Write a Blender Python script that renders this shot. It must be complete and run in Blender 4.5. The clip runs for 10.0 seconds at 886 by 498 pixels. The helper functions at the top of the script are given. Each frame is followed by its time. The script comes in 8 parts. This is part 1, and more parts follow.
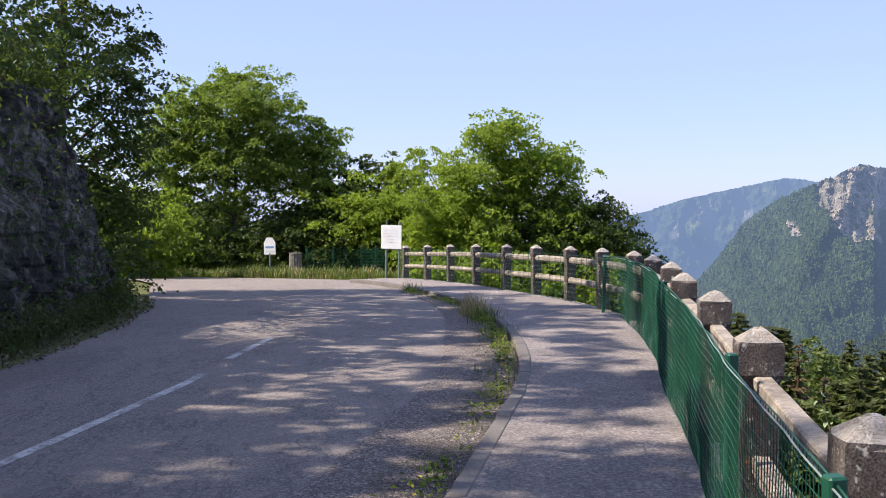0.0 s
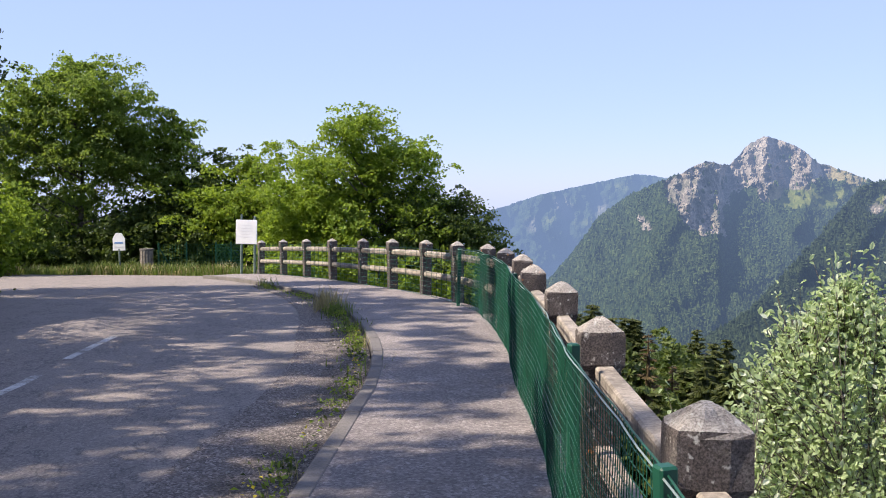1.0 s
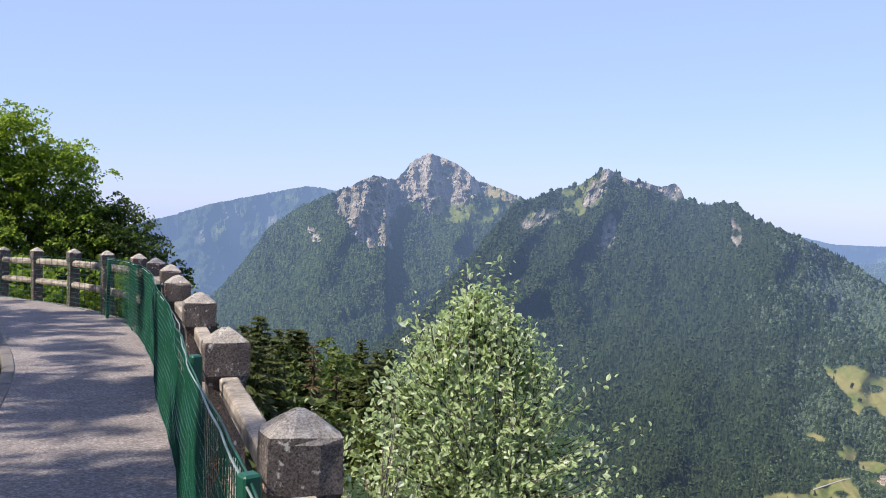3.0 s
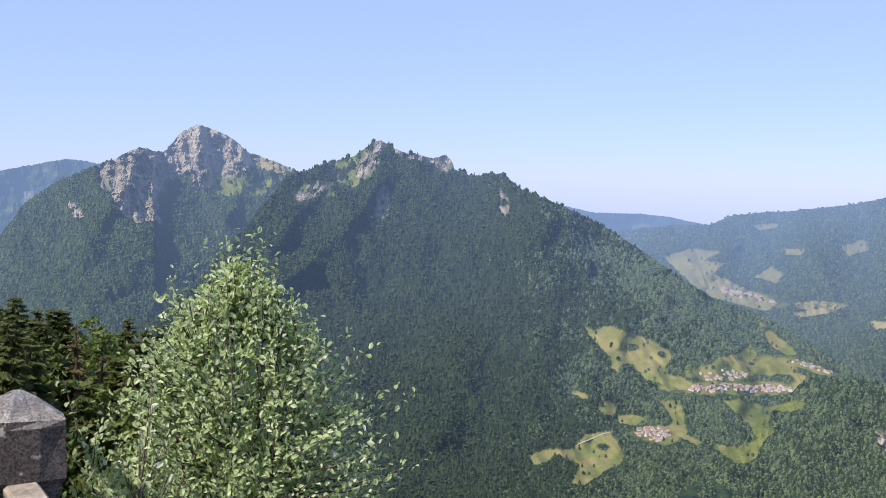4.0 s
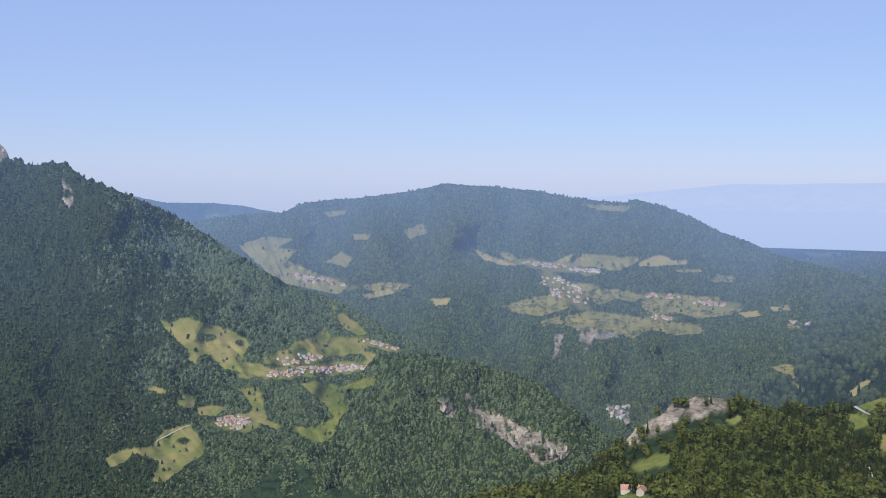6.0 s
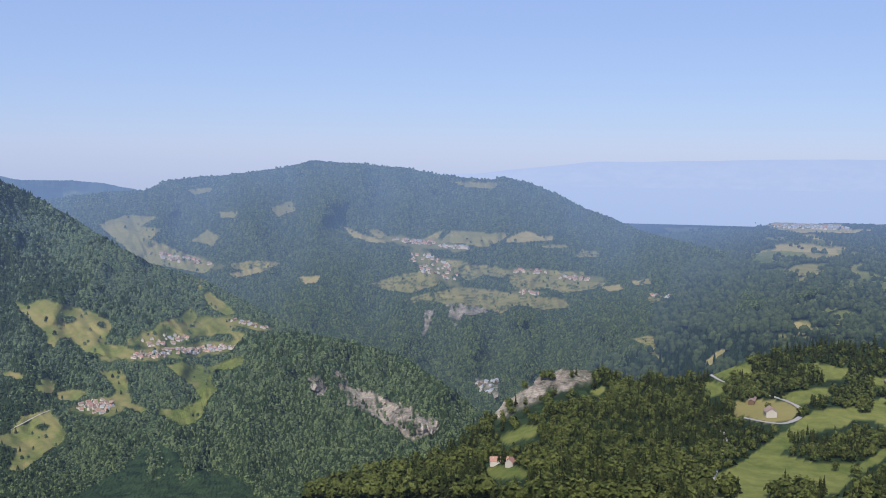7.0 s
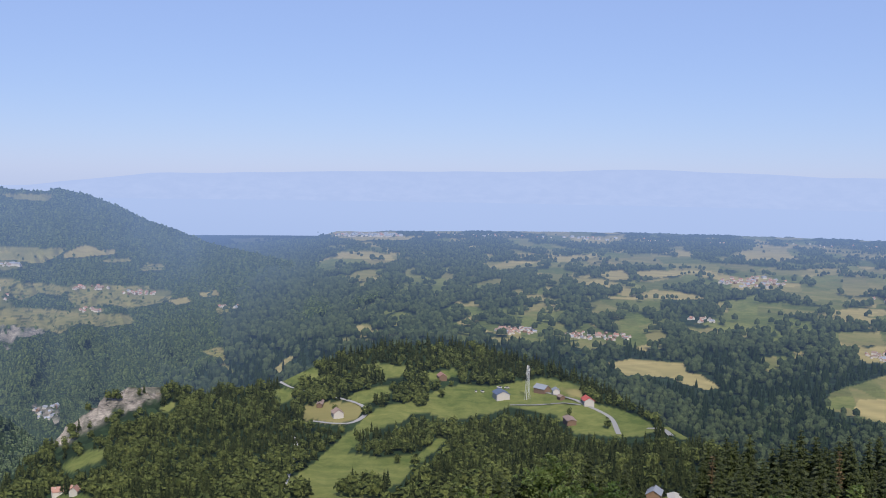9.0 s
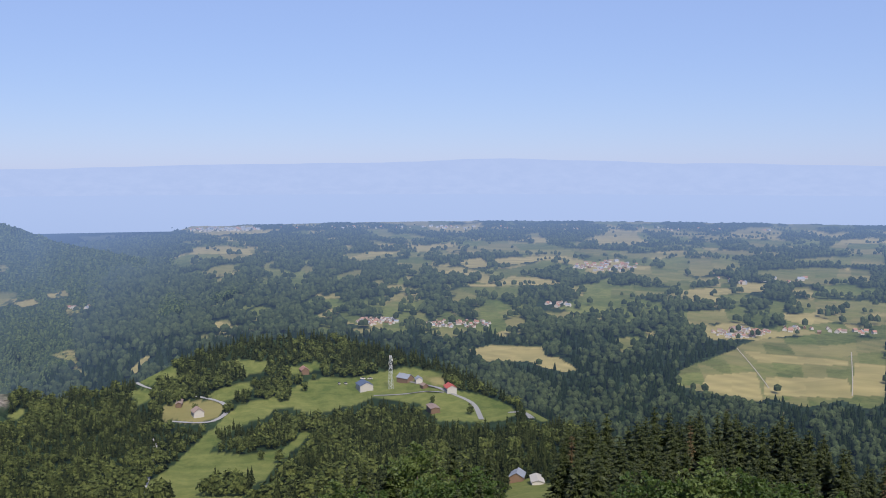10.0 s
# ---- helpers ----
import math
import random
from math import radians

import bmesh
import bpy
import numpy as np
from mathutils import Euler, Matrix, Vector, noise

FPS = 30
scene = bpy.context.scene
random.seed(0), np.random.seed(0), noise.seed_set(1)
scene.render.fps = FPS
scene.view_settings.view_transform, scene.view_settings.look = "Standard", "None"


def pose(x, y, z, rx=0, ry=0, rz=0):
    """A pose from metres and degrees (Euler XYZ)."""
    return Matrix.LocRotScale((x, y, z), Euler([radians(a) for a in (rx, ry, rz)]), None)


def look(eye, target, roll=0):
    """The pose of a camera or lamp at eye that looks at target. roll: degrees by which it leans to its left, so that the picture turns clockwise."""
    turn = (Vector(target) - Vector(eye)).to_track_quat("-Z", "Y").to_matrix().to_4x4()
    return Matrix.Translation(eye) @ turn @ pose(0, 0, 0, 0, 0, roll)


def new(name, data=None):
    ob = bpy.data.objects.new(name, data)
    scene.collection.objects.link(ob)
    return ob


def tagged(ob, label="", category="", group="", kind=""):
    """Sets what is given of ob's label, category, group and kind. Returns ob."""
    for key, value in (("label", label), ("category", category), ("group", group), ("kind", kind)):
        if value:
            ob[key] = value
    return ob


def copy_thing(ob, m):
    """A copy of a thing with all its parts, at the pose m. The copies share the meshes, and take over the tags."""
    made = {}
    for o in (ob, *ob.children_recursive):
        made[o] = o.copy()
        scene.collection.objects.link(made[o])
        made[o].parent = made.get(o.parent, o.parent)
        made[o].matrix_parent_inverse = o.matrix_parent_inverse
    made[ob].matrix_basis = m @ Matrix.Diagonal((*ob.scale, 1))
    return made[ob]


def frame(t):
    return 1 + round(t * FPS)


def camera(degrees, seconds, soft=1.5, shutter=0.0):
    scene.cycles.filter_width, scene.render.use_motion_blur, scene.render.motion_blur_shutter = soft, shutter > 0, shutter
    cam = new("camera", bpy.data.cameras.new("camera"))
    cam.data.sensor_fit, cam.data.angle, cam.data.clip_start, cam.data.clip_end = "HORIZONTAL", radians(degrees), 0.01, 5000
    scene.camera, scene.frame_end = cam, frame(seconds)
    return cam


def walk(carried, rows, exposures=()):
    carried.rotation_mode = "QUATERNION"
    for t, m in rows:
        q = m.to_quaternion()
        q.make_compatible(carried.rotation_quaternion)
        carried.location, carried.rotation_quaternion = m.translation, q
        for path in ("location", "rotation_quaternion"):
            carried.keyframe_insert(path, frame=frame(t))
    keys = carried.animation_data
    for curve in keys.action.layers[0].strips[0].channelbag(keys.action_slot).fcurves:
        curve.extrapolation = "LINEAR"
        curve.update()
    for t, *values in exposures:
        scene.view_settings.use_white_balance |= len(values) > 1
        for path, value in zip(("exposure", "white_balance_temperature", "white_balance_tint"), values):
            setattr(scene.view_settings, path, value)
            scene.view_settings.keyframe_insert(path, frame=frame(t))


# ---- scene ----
# The overlook stands at the origin: y runs along the road, x towards the drop, z = 0 is the path beside the camera.
cam = camera(45.93, 10.0, soft=1.0)
PATH = [
    (0.0, -0.09, -0.13, 1.525, 0.00, -2.90, 0.00), (0.5, -0.06, -0.11, 1.525, -4.85, -3.20, -1.18), (1.0, 0.0, 0.0, 1.5, -7.64, -3.16, -0.10),
    (1.5, 0.036, 0.03, 1.5, -11.36, -2.98, -0.89), (2.0, 0.064, -0.03, 1.505, -15.57, -2.74, -0.91), (3.3, 0.19, -0.09, 1.5, -29.23, -2.51, -1.26),
    (3.5, 0.2, -0.11, 1.5, -31.89, -2.82, -0.96), (4.0, 0.27, -0.1, 1.49, -37.86, -3.58, -0.99), (4.5, 0.28, -0.1, 1.49, -42.58, -3.51, -0.41),
    (5.0, 0.28, -0.1, 1.49, -47.85, -3.70, -0.30), (5.5, 0.28, -0.1, 1.49, -54.31, -4.15, -0.52), (6.0, 0.28, -0.1, 1.49, -60.95, -3.86, -0.58),
    (6.2, 0.28, -0.1, 1.49, -63.51, -4.14, -0.42), (7.3, 0.28, -0.1, 1.49, -70.75, -4.92, -1.16), (7.5, 0.28, -0.1, 1.49, -73.74, -4.66, -1.39),
    (8.0, 0.28, -0.1, 1.49, -83.01, -4.11, 0.23), (8.5, 0.28, -0.1, 1.49, -89.99, -4.09, 0.58), (9.0, 0.28, -0.1, 1.49, -91.57, -4.09, -0.94),
    (9.5, 0.28, -0.1, 1.49, -94.78, -4.03, -0.74), (10.0, 0.28, -0.1, 1.49, -99.35, -4.53, 0.02)]
walk(cam, [(t, pose(x, y, z, 90 + p, r, w)) for t, x, y, z, w, p, r in PATH], exposures=[(0.0, 0.87, 6900, 14), (2.0, 0.86, 6800, 13), (3.5, 0.68, 6600, 12), (5.0, 0.58, 6550, 12), (5.5, 0.42, 6500, 11), (6.2, 0.30, 6450, 11), (7.5, 0.24, 6350, 11), (8.5, 0.24, 6300, 12), (10.0, 0.24, 6300, 12)])

# ---- sky and sun ----
SUN_AZ, SUN_EL = -95.0, 46.0   # degrees clockwise from +y, and above the horizon
world = bpy.data.worlds.new("world")
scene.world = world
world.use_nodes = True
wn = world.node_tree
sky = wn.nodes.new("ShaderNodeTexSky")
sky.sky_type = 'NISHITA'
sky.sun_disc = False
sky.sun_elevation, sky.sun_rotation = radians(SUN_EL), radians(SUN_AZ)
sky.altitude, sky.air_density, sky.dust_density, sky.ozone_density = 1000.0, 1.0, 0.35, 4.5
wn.links.new(sky.outputs[0], wn.nodes["Background"].inputs[0])
wn.nodes["Background"].inputs[1].default_value = 0.033
# an even veil of summer haze over the whole dome
veil = wn.nodes.new("ShaderNodeBackground")
veil.inputs[0].default_value, veil.inputs[1].default_value = (0.42, 0.55, 0.985, 1.0), 0.475
both = wn.nodes.new("ShaderNodeAddShader")
wn.links.new(wn.nodes["Background"].outputs[0], both.inputs[0])
wn.links.new(veil.outputs[0], both.inputs[1])
wn.links.new(both.outputs[0], wn.nodes["World Output"].inputs[0])
sun = new("sun", bpy.data.lights.new("sun", 'SUN'))
sun.data.energy, sun.data.angle, sun.data.color = 5.0, radians(0.53), (1.0, 0.93, 0.82)
s_az, s_el = radians(SUN_AZ), radians(SUN_EL)
SUN_WAY = Vector((math.sin(s_az) * math.cos(s_el), math.cos(s_az) * math.cos(s_el), math.sin(s_el)))
sun.matrix_basis = look(SUN_WAY * 50, (0, 0, 0))

# Haze is painted onto the land as emission: its reach and colour.
HAZE_REACH = 4600.0
HAZE_COLOUR = (0.19, 0.29, 0.51, 1.0)

# ---- materials ----


class Mat:
    """A node material under construction."""

    def __init__(self, name, rough=0.8):
        self.m = bpy.data.materials.new(name)
        self.m.use_nodes = True
        self.t = self.m.node_tree
        self.b = self.t.nodes["Principled BSDF"]
        self.out = self.t.nodes["Material Output"]
        self.b.inputs["Roughness"].default_value = rough
        self.b.inputs["Specular IOR Level"].default_value = 0.3
        self.pos = self.n("ShaderNodeNewGeometry").outputs["Position"]

    def n(self, kind, **inputs):
        node = self.t.nodes.new(kind)
        for k, v in inputs.items():
            self.put(v, node.inputs[k])
        return node

    def put(self, v, socket):
        if isinstance(v, bpy.types.NodeSocket):
            self.t.links.new(v, socket)
        else:
            socket.default_value = v

    def noise(self, scale, detail=4.0, rough=0.6, vec=None, stretch=None):
        vec = vec or self.pos
        if stretch:
            mp = self.n("ShaderNodeMapping")
            self.put(vec, mp.inputs[0])
            mp.inputs[3].default_value = stretch
            vec = mp.outputs[0]
        return self.n("ShaderNodeTexNoise", Vector=vec, Scale=scale, Detail=detail, Roughness=rough).outputs[0]

    def voro(self, scale, out="Distance", feature='F1'):
        v = self.n("ShaderNodeTexVoronoi", Vector=self.pos, Scale=scale)
        v.feature = feature
        return v.outputs[out]

    def ramp(self, fac, *stops):
        r = self.n("ShaderNodeValToRGB")
        self.put(fac, r.inputs[0])
        e = r.color_ramp.elements
        while len(e) < len(stops):
            e.new(0.5)
        for el, (p, c) in zip(e, stops):
            el.position = p
            el.color = (*c, 1) if len(c) == 3 else c
        return r.outputs[0]

    def mix(self, fac, a, b, blend='MIX'):
        m = self.n("ShaderNodeMix")
        m.data_type, m.blend_type = 'RGBA', blend
        self.put(fac, m.inputs[0])
        for v, s in ((a, m.inputs[6]), (b, m.inputs[7])):
            self.put((*v, 1) if isinstance(v, tuple) and len(v) == 3 else v, s)
        return m.outputs[2]

    def math(self, op, a, b=0.0):
        m = self.n("ShaderNodeMath")
        m.operation = op
        self.put(a, m.inputs[0]), self.put(b, m.inputs[1])
        return m.outputs[0]

    def attr(self, name):
        a = self.n("ShaderNodeAttribute")
        a.attribute_name = name
        return a.outputs["Fac"]

    def bump(self, height, strength=0.5, dist=0.02):
        b = self.n("ShaderNodeBump", Strength=strength, Distance=dist, Height=height)
        self.put(b.outputs[0], self.b.inputs["Normal"])

    def colour(self, c):
        self.put((*c, 1) if isinstance(c, tuple) and len(c) == 3 else c, self.b.inputs["Base Color"])
        return self

    def leafy(self, c, through_c, amount=0.35):
        """Leaves let part of the light through."""
        tr = self.n("ShaderNodeBsdfTranslucent")
        self.put(through_c, tr.inputs[0])
        self.colour(c)
        mx = self.n("ShaderNodeMixShader")
        mx.inputs[0].default_value = amount
        self.t.links.new(self.b.outputs[0], mx.inputs[1]), self.t.links.new(tr.outputs[0], mx.inputs[2])
        self.t.links.new(mx.outputs[0], self.out.inputs[0])

    def painted_haze(self, reach=HAZE_REACH, colour=HAZE_COLOUR):
        """Painted haze: blends the surface into an emission colour by distance from the overlook."""
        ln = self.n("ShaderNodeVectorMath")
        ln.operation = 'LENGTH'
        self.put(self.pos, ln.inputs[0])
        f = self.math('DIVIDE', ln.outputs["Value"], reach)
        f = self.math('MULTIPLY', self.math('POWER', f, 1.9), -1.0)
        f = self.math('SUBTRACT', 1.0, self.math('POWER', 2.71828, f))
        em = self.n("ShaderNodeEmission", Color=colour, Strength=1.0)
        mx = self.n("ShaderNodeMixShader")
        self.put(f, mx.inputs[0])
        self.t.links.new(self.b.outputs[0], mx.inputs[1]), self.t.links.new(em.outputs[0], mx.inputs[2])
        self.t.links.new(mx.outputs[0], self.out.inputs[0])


def random_tone(M):
    return M.n("ShaderNodeObjectInfo").outputs["Random"]


def island(M):
    return M.n("ShaderNodeNewGeometry").outputs["Random Per Island"]


def land_material(name, forest_a, forest_b, reach, tree_scale):
    M = Mat(name, 0.9)
    big, small = M.noise(0.006, 5, 0.6), M.noise(tree_scale, 3, 0.7)
    cell = M.voro(tree_scale * 0.9, "Color")
    wood = M.mix(M.ramp(big, (0.35, (0, 0, 0)), (0.7, (1, 1, 1))), forest_a, forest_b)
    # The lighter broadleaf tone also stands in for haze brightness on the slope.
    wood = M.mix(M.attr("leafy"), wood, M.mix(M.ramp(big, (0.35, (0, 0, 0)), (0.7, (1, 1, 1))), tuple(v * 1.7 for v in forest_a), tuple(v * 1.7 for v in forest_b)))
    wood = M.mix(0.55, wood, M.ramp(cell, (0.1, tuple(v * 0.45 for v in forest_a)), (0.9, tuple(v * 1.7 for v in forest_b))))
    grass = M.mix(0.5, M.ramp(M.noise(0.012, 5, 0.65), (0.40, (0.066, 0.090, 0.022)), (0.60, (0.168, 0.170, 0.052))), M.ramp(M.noise(0.11, 5, 0.7), (0.40, (0.070, 0.094, 0.023)), (0.62, (0.158, 0.164, 0.049))))
    hay = M.ramp(M.noise(0.03, 4, stretch=(1, 0.2, 1)), (0.3, (0.235, 0.198, 0.078)), (0.7, (0.36, 0.292, 0.122)))
    rock = M.ramp(M.mix(0.5, M.noise(0.03, 8, 0.7, stretch=(1, 1, 0.35)), M.noise(0.22, 6, 0.75, stretch=(1, 1, 0.4))), (0.37, (0.06, 0.053, 0.046)), (0.49, (0.21, 0.182, 0.148)), (0.62, (0.42, 0.365, 0.295)))
    c = M.mix(M.attr("meadow"), wood, grass)
    c = M.mix(M.attr("hay"), c, hay)
    c = M.mix(M.attr("rock"), c, rock)
    M.colour(c)
    M.b.inputs["Specular IOR Level"].default_value = 0.05
    M.painted_haze(reach)
    return M.m

WOODS = land_material("wooded_slope", (0.010, 0.019, 0.009), (0.022, 0.036, 0.014), 5000.0, 0.14)
PEAK_WOODS = land_material("peak_wooded_slope", (0.013, 0.024, 0.012), (0.027, 0.043, 0.017), 6200.0, 0.16)
FAR_WOODS = land_material("far_wooded_slope", (0.012, 0.022, 0.012), (0.034, 0.050, 0.020), 5400.0, 0.13)
HILL_WOODS = land_material("hill_woods", (0.012, 0.021, 0.012), (0.026, 0.041, 0.017), 4300.0, 0.13)
PLAIN_LAND = land_material("plain_fields", (0.010, 0.018, 0.010), (0.020, 0.032, 0.013), 4050.0, 0.13)

M = Mat("lake_water", 0.12)
M.colour((0.02, 0.05, 0.08))
M.bump(M.noise(0.05, 3), 0.1, 1.0)
# Nearly all of the lake's pale blue is haze painted in as emission.
M.painted_haze(2300.0, (0.375, 0.475, 0.705, 1.0))
WATER = M.m

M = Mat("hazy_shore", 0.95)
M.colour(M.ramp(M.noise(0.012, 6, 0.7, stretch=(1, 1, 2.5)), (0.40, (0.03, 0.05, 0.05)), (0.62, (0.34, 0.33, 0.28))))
# The shore shows faintly through its painted, emitting haze.
M.painted_haze(2600.0, (0.39, 0.485, 0.715, 1.0))
HAZY_SHORE = M.m

M = Mat("asphalt", 0.85)
g = M.noise(42, 6, 0.8)
stone = M.voro(70, "Color")
worn = M.ramp(stone, (0.15, (0.108, 0.090, 0.084)), (0.6, (0.246, 0.211, 0.186)), (0.95, (0.47, 0.41, 0.36)))
c = M.mix(0.5, worn, M.ramp(g, (0.3, (0.103, 0.087, 0.0835)), (0.55, (0.217, 0.187, 0.170)), (0.8, (0.374, 0.327, 0.295))))
c = M.mix(M.ramp(M.noise(0.6, 5, 0.65), (0.35, (0, 0, 0)), (0.7, (0.49, 0.5, 0.535))), c, (0.272, 0.237, 0.214))
patch = M.ramp(M.noise(0.35, 5, 0.7, stretch=(1.6, 0.5, 1)), (0.52, (0, 0, 0)), (0.6, (0.441, 0.45, 0.482)))
c = M.mix(patch, c, (0.128, 0.113, 0.102))
crack = M.ramp(M.noise(0.9, 6, 0.75, stretch=(1, 0.4, 1)), (0.488, (0, 0, 0)), (0.5, (0.539, 0.55, 0.589)), (0.512, (0, 0, 0)))
c = M.mix(crack, c, (0.049, 0.05, 0.0535))
M.colour(c)
M.bump(g, 0.9, 0.012)
ASPHALT = M.m

M = Mat("path_asphalt", 0.9)
g = M.noise(38, 6, 0.85)
stone = M.voro(60, "Color")
worn = M.ramp(stone, (0.12, (0.085, 0.072, 0.068)), (0.6, (0.255, 0.222, 0.208)), (0.92, (0.62, 0.55, 0.51)))
c = M.mix(0.6, worn, M.ramp(g, (0.35, (0.10, 0.086, 0.081)), (0.52, (0.28, 0.244, 0.228)), (0.7, (0.56, 0.495, 0.46))))
c = M.mix(M.ramp(M.noise(1.3, 6, 0.75), (0.42, (0, 0, 0)), (0.7, (0.588, 0.6, 0.642))), c, (0.108, 0.094, 0.092))
M.colour(c)
M.bump(g, 0.9, 0.015)
PATH_ASPHALT = M.m

M = Mat("kerb_stone", 0.85)
g = M.noise(45, 5, 0.7)
M.colour(M.mix(0.5, M.ramp(g, (0.3, (0.07, 0.062, 0.057)), (0.7, (0.22, 0.20, 0.183))), M.ramp(M.noise(3, 4), (0.3, (0.085, 0.076, 0.07)), (0.7, (0.18, 0.165, 0.152)))))
M.bump(g, 0.5, 0.008)
KERB = M.m

M = Mat("gravel", 0.95)
v = M.voro(80, "Color")
c = M.ramp(v, (0.1, (0.04, 0.034, 0.03)), (0.6, (0.14, 0.118, 0.105)), (0.95, (0.40, 0.345, 0.30)))
c = M.mix(M.ramp(M.noise(2.5, 4), (0.4, (0, 0, 0)), (0.65, (0.6, 0.6, 0.6))), c, (0.10, 0.082, 0.066))
worn = M.ramp(M.voro(70, "Color"), (0.15, (0.10, 0.083, 0.074)), (0.6, (0.22, 0.186, 0.166)), (0.95, (0.42, 0.36, 0.32)))
reach_out = M.math('ADD', M.attr("loose"), M.math('MULTIPLY', M.math('SUBTRACT', M.noise(3.5, 6, 0.8), 0.5), 1.5))
M.colour(M.mix(M.ramp(reach_out, (0.35, (0, 0, 0)), (0.6, (1, 1, 1))), worn, c))
M.bump(M.voro(80), 1.0, 0.015)
GRAVEL = M.m

M = Mat("weathered_concrete", 0.92)
g = M.noise(38, 6, 0.75)
fine = M.noise(150, 4, 0.8)
base = M.mix(0.45, M.ramp(g, (0.3, (0.20, 0.17, 0.145)), (0.5, (0.44, 0.395, 0.34)), (0.72, (0.68, 0.63, 0.56))), M.ramp(fine, (0.40, (0.09, 0.072, 0.062)), (0.56, (0.66, 0.61, 0.54))))
# Stained sides go darker than the tops by normal, with shade painted in.
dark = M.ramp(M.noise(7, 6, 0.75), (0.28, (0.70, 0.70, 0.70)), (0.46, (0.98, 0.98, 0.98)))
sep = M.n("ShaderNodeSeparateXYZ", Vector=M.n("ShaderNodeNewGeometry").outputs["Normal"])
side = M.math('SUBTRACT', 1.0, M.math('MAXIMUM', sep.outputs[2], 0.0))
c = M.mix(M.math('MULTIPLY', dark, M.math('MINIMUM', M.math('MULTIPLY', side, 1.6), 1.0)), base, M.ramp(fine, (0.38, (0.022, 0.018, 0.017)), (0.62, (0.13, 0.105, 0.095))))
lich = M.ramp(M.noise(14, 3, 0.6), (0.66, (0, 0, 0)), (0.72, (0.8, 0.8, 0.8)))
c = M.mix(lich, c, (0.50, 0.21, 0.07))
pale = M.ramp(M.noise(22, 4, 0.6, stretch=(1.3, 0.8, 1)), (0.62, (0, 0, 0)), (0.68, (0.7, 0.7, 0.7)))
M.colour(M.mix(pale, c, (0.58, 0.56, 0.50)))
M.bump(M.math('ADD', g, M.math('MULTIPLY', fine, 0.5)), 0.9, 0.012)
CONCRETE = M.m

M = Mat("beam_concrete", 0.92)
g = M.noise(50, 5, 0.7)
M.colour(M.mix(M.ramp(M.noise(6, 5, 0.7), (0.4, (0, 0, 0)), (0.65, (0.8, 0.8, 0.8))), M.ramp(g, (0.3, (0.20, 0.17, 0.14)), (0.7, (0.48, 0.42, 0.35))), (0.11, 0.092, 0.076)))
M.bump(g, 0.8, 0.008)
BEAM = M.m

M = Mat("green_plastic_wire", 0.45)
M.colour(M.ramp(M.noise(6, 3), (0.3, (0.005, 0.046, 0.028)), (0.7, (0.010, 0.075, 0.044))))
GREEN = M.m
M = Mat("grey_green_paint", 0.6)
M.colour(M.ramp(M.noise(8, 3), (0.3, (0.10, 0.14, 0.12)), (0.7, (0.17, 0.21, 0.18))))
POLE = M.m
M = Mat("galvanised_wire", 0.5)
M.colour((0.34, 0.42, 0.37))
M.b.inputs["Metallic"].default_value = 0.8
WIRE = M.m

M = Mat("sign_white", 0.5)
M.colour(M.ramp(M.noise(4, 4), (0.3, (0.72, 0.72, 0.72)), (0.7, (0.82, 0.82, 0.81))))
SIGN = M.m
M = Mat("faded_print", 0.6)
M.colour((0.70, 0.71, 0.73))
PRINT = M.m
M = Mat("blue_print", 0.6)
M.colour((0.18, 0.30, 0.55))
BLUE = M.m
M = Mat("road_paint", 0.8)
M.colour(M.mix(M.ramp(M.mix(0.5, M.noise(25, 4, 0.8), M.noise(2.5, 4, 0.7)), (0.44, (0, 0, 0)), (0.58, (1, 1, 1))), (0.58, 0.555, 0.52), (0.21, 0.185, 0.165)))
M.bump(M.noise(42, 6, 0.8), 0.6, 0.008)
PAINT = M.m

M = Mat("cliff_rock", 0.95)
g = M.mix(0.5, M.noise(2.2, 9, 0.7, stretch=(1, 1, 0.5)), M.noise(8.0, 7, 0.8, stretch=(1, 1, 0.4)))
c = M.ramp(g, (0.40, (0.012, 0.010, 0.009)), (0.50, (0.05, 0.045, 0.042)), (0.60, (0.27, 0.245, 0.22)))
c = M.mix(M.ramp(M.noise(0.7, 4), (0.54, (0, 0, 0)), (0.66, (0.7, 0.7, 0.7))), c, (0.06, 0.07, 0.035))
M.colour(c)
M.bump(g, 1.0, 0.15)
ROCK = M.m

M = Mat("soil_and_grass", 0.95)
c = M.ramp(M.noise(3, 6, 0.7), (0.3, (0.05, 0.06, 0.02)), (0.5, (0.09, 0.10, 0.03)), (0.75, (0.16, 0.14, 0.06)))
M.colour(c)
M.bump(M.noise(20, 4), 0.8, 0.05)
SOIL = M.m

M = Mat("bark", 0.95)
g = M.noise(14, 5, 0.7, stretch=(1, 1, 0.25))
M.colour(M.ramp(g, (0.3, (0.04, 0.033, 0.027)), (0.7, (0.16, 0.14, 0.115))))
M.bump(g, 0.8, 0.02)
BARK = M.m


def leaf_material(name, dark, light, glow, amount=0.35, rough=0.55):
    M = Mat(name, rough)
    i = island(M)
    c = M.ramp(i, (0.0, dark), (0.6, tuple((a + b) / 2 for a, b in zip(dark, light))), (1.0, light))
    c = M.mix(M.ramp(M.noise(0.9, 3), (0.35, (0, 0, 0)), (0.7, (0.5, 0.5, 0.5))), c, light)
    M.leafy(c, M.mix(0.6, c, glow), amount)
    return M.m


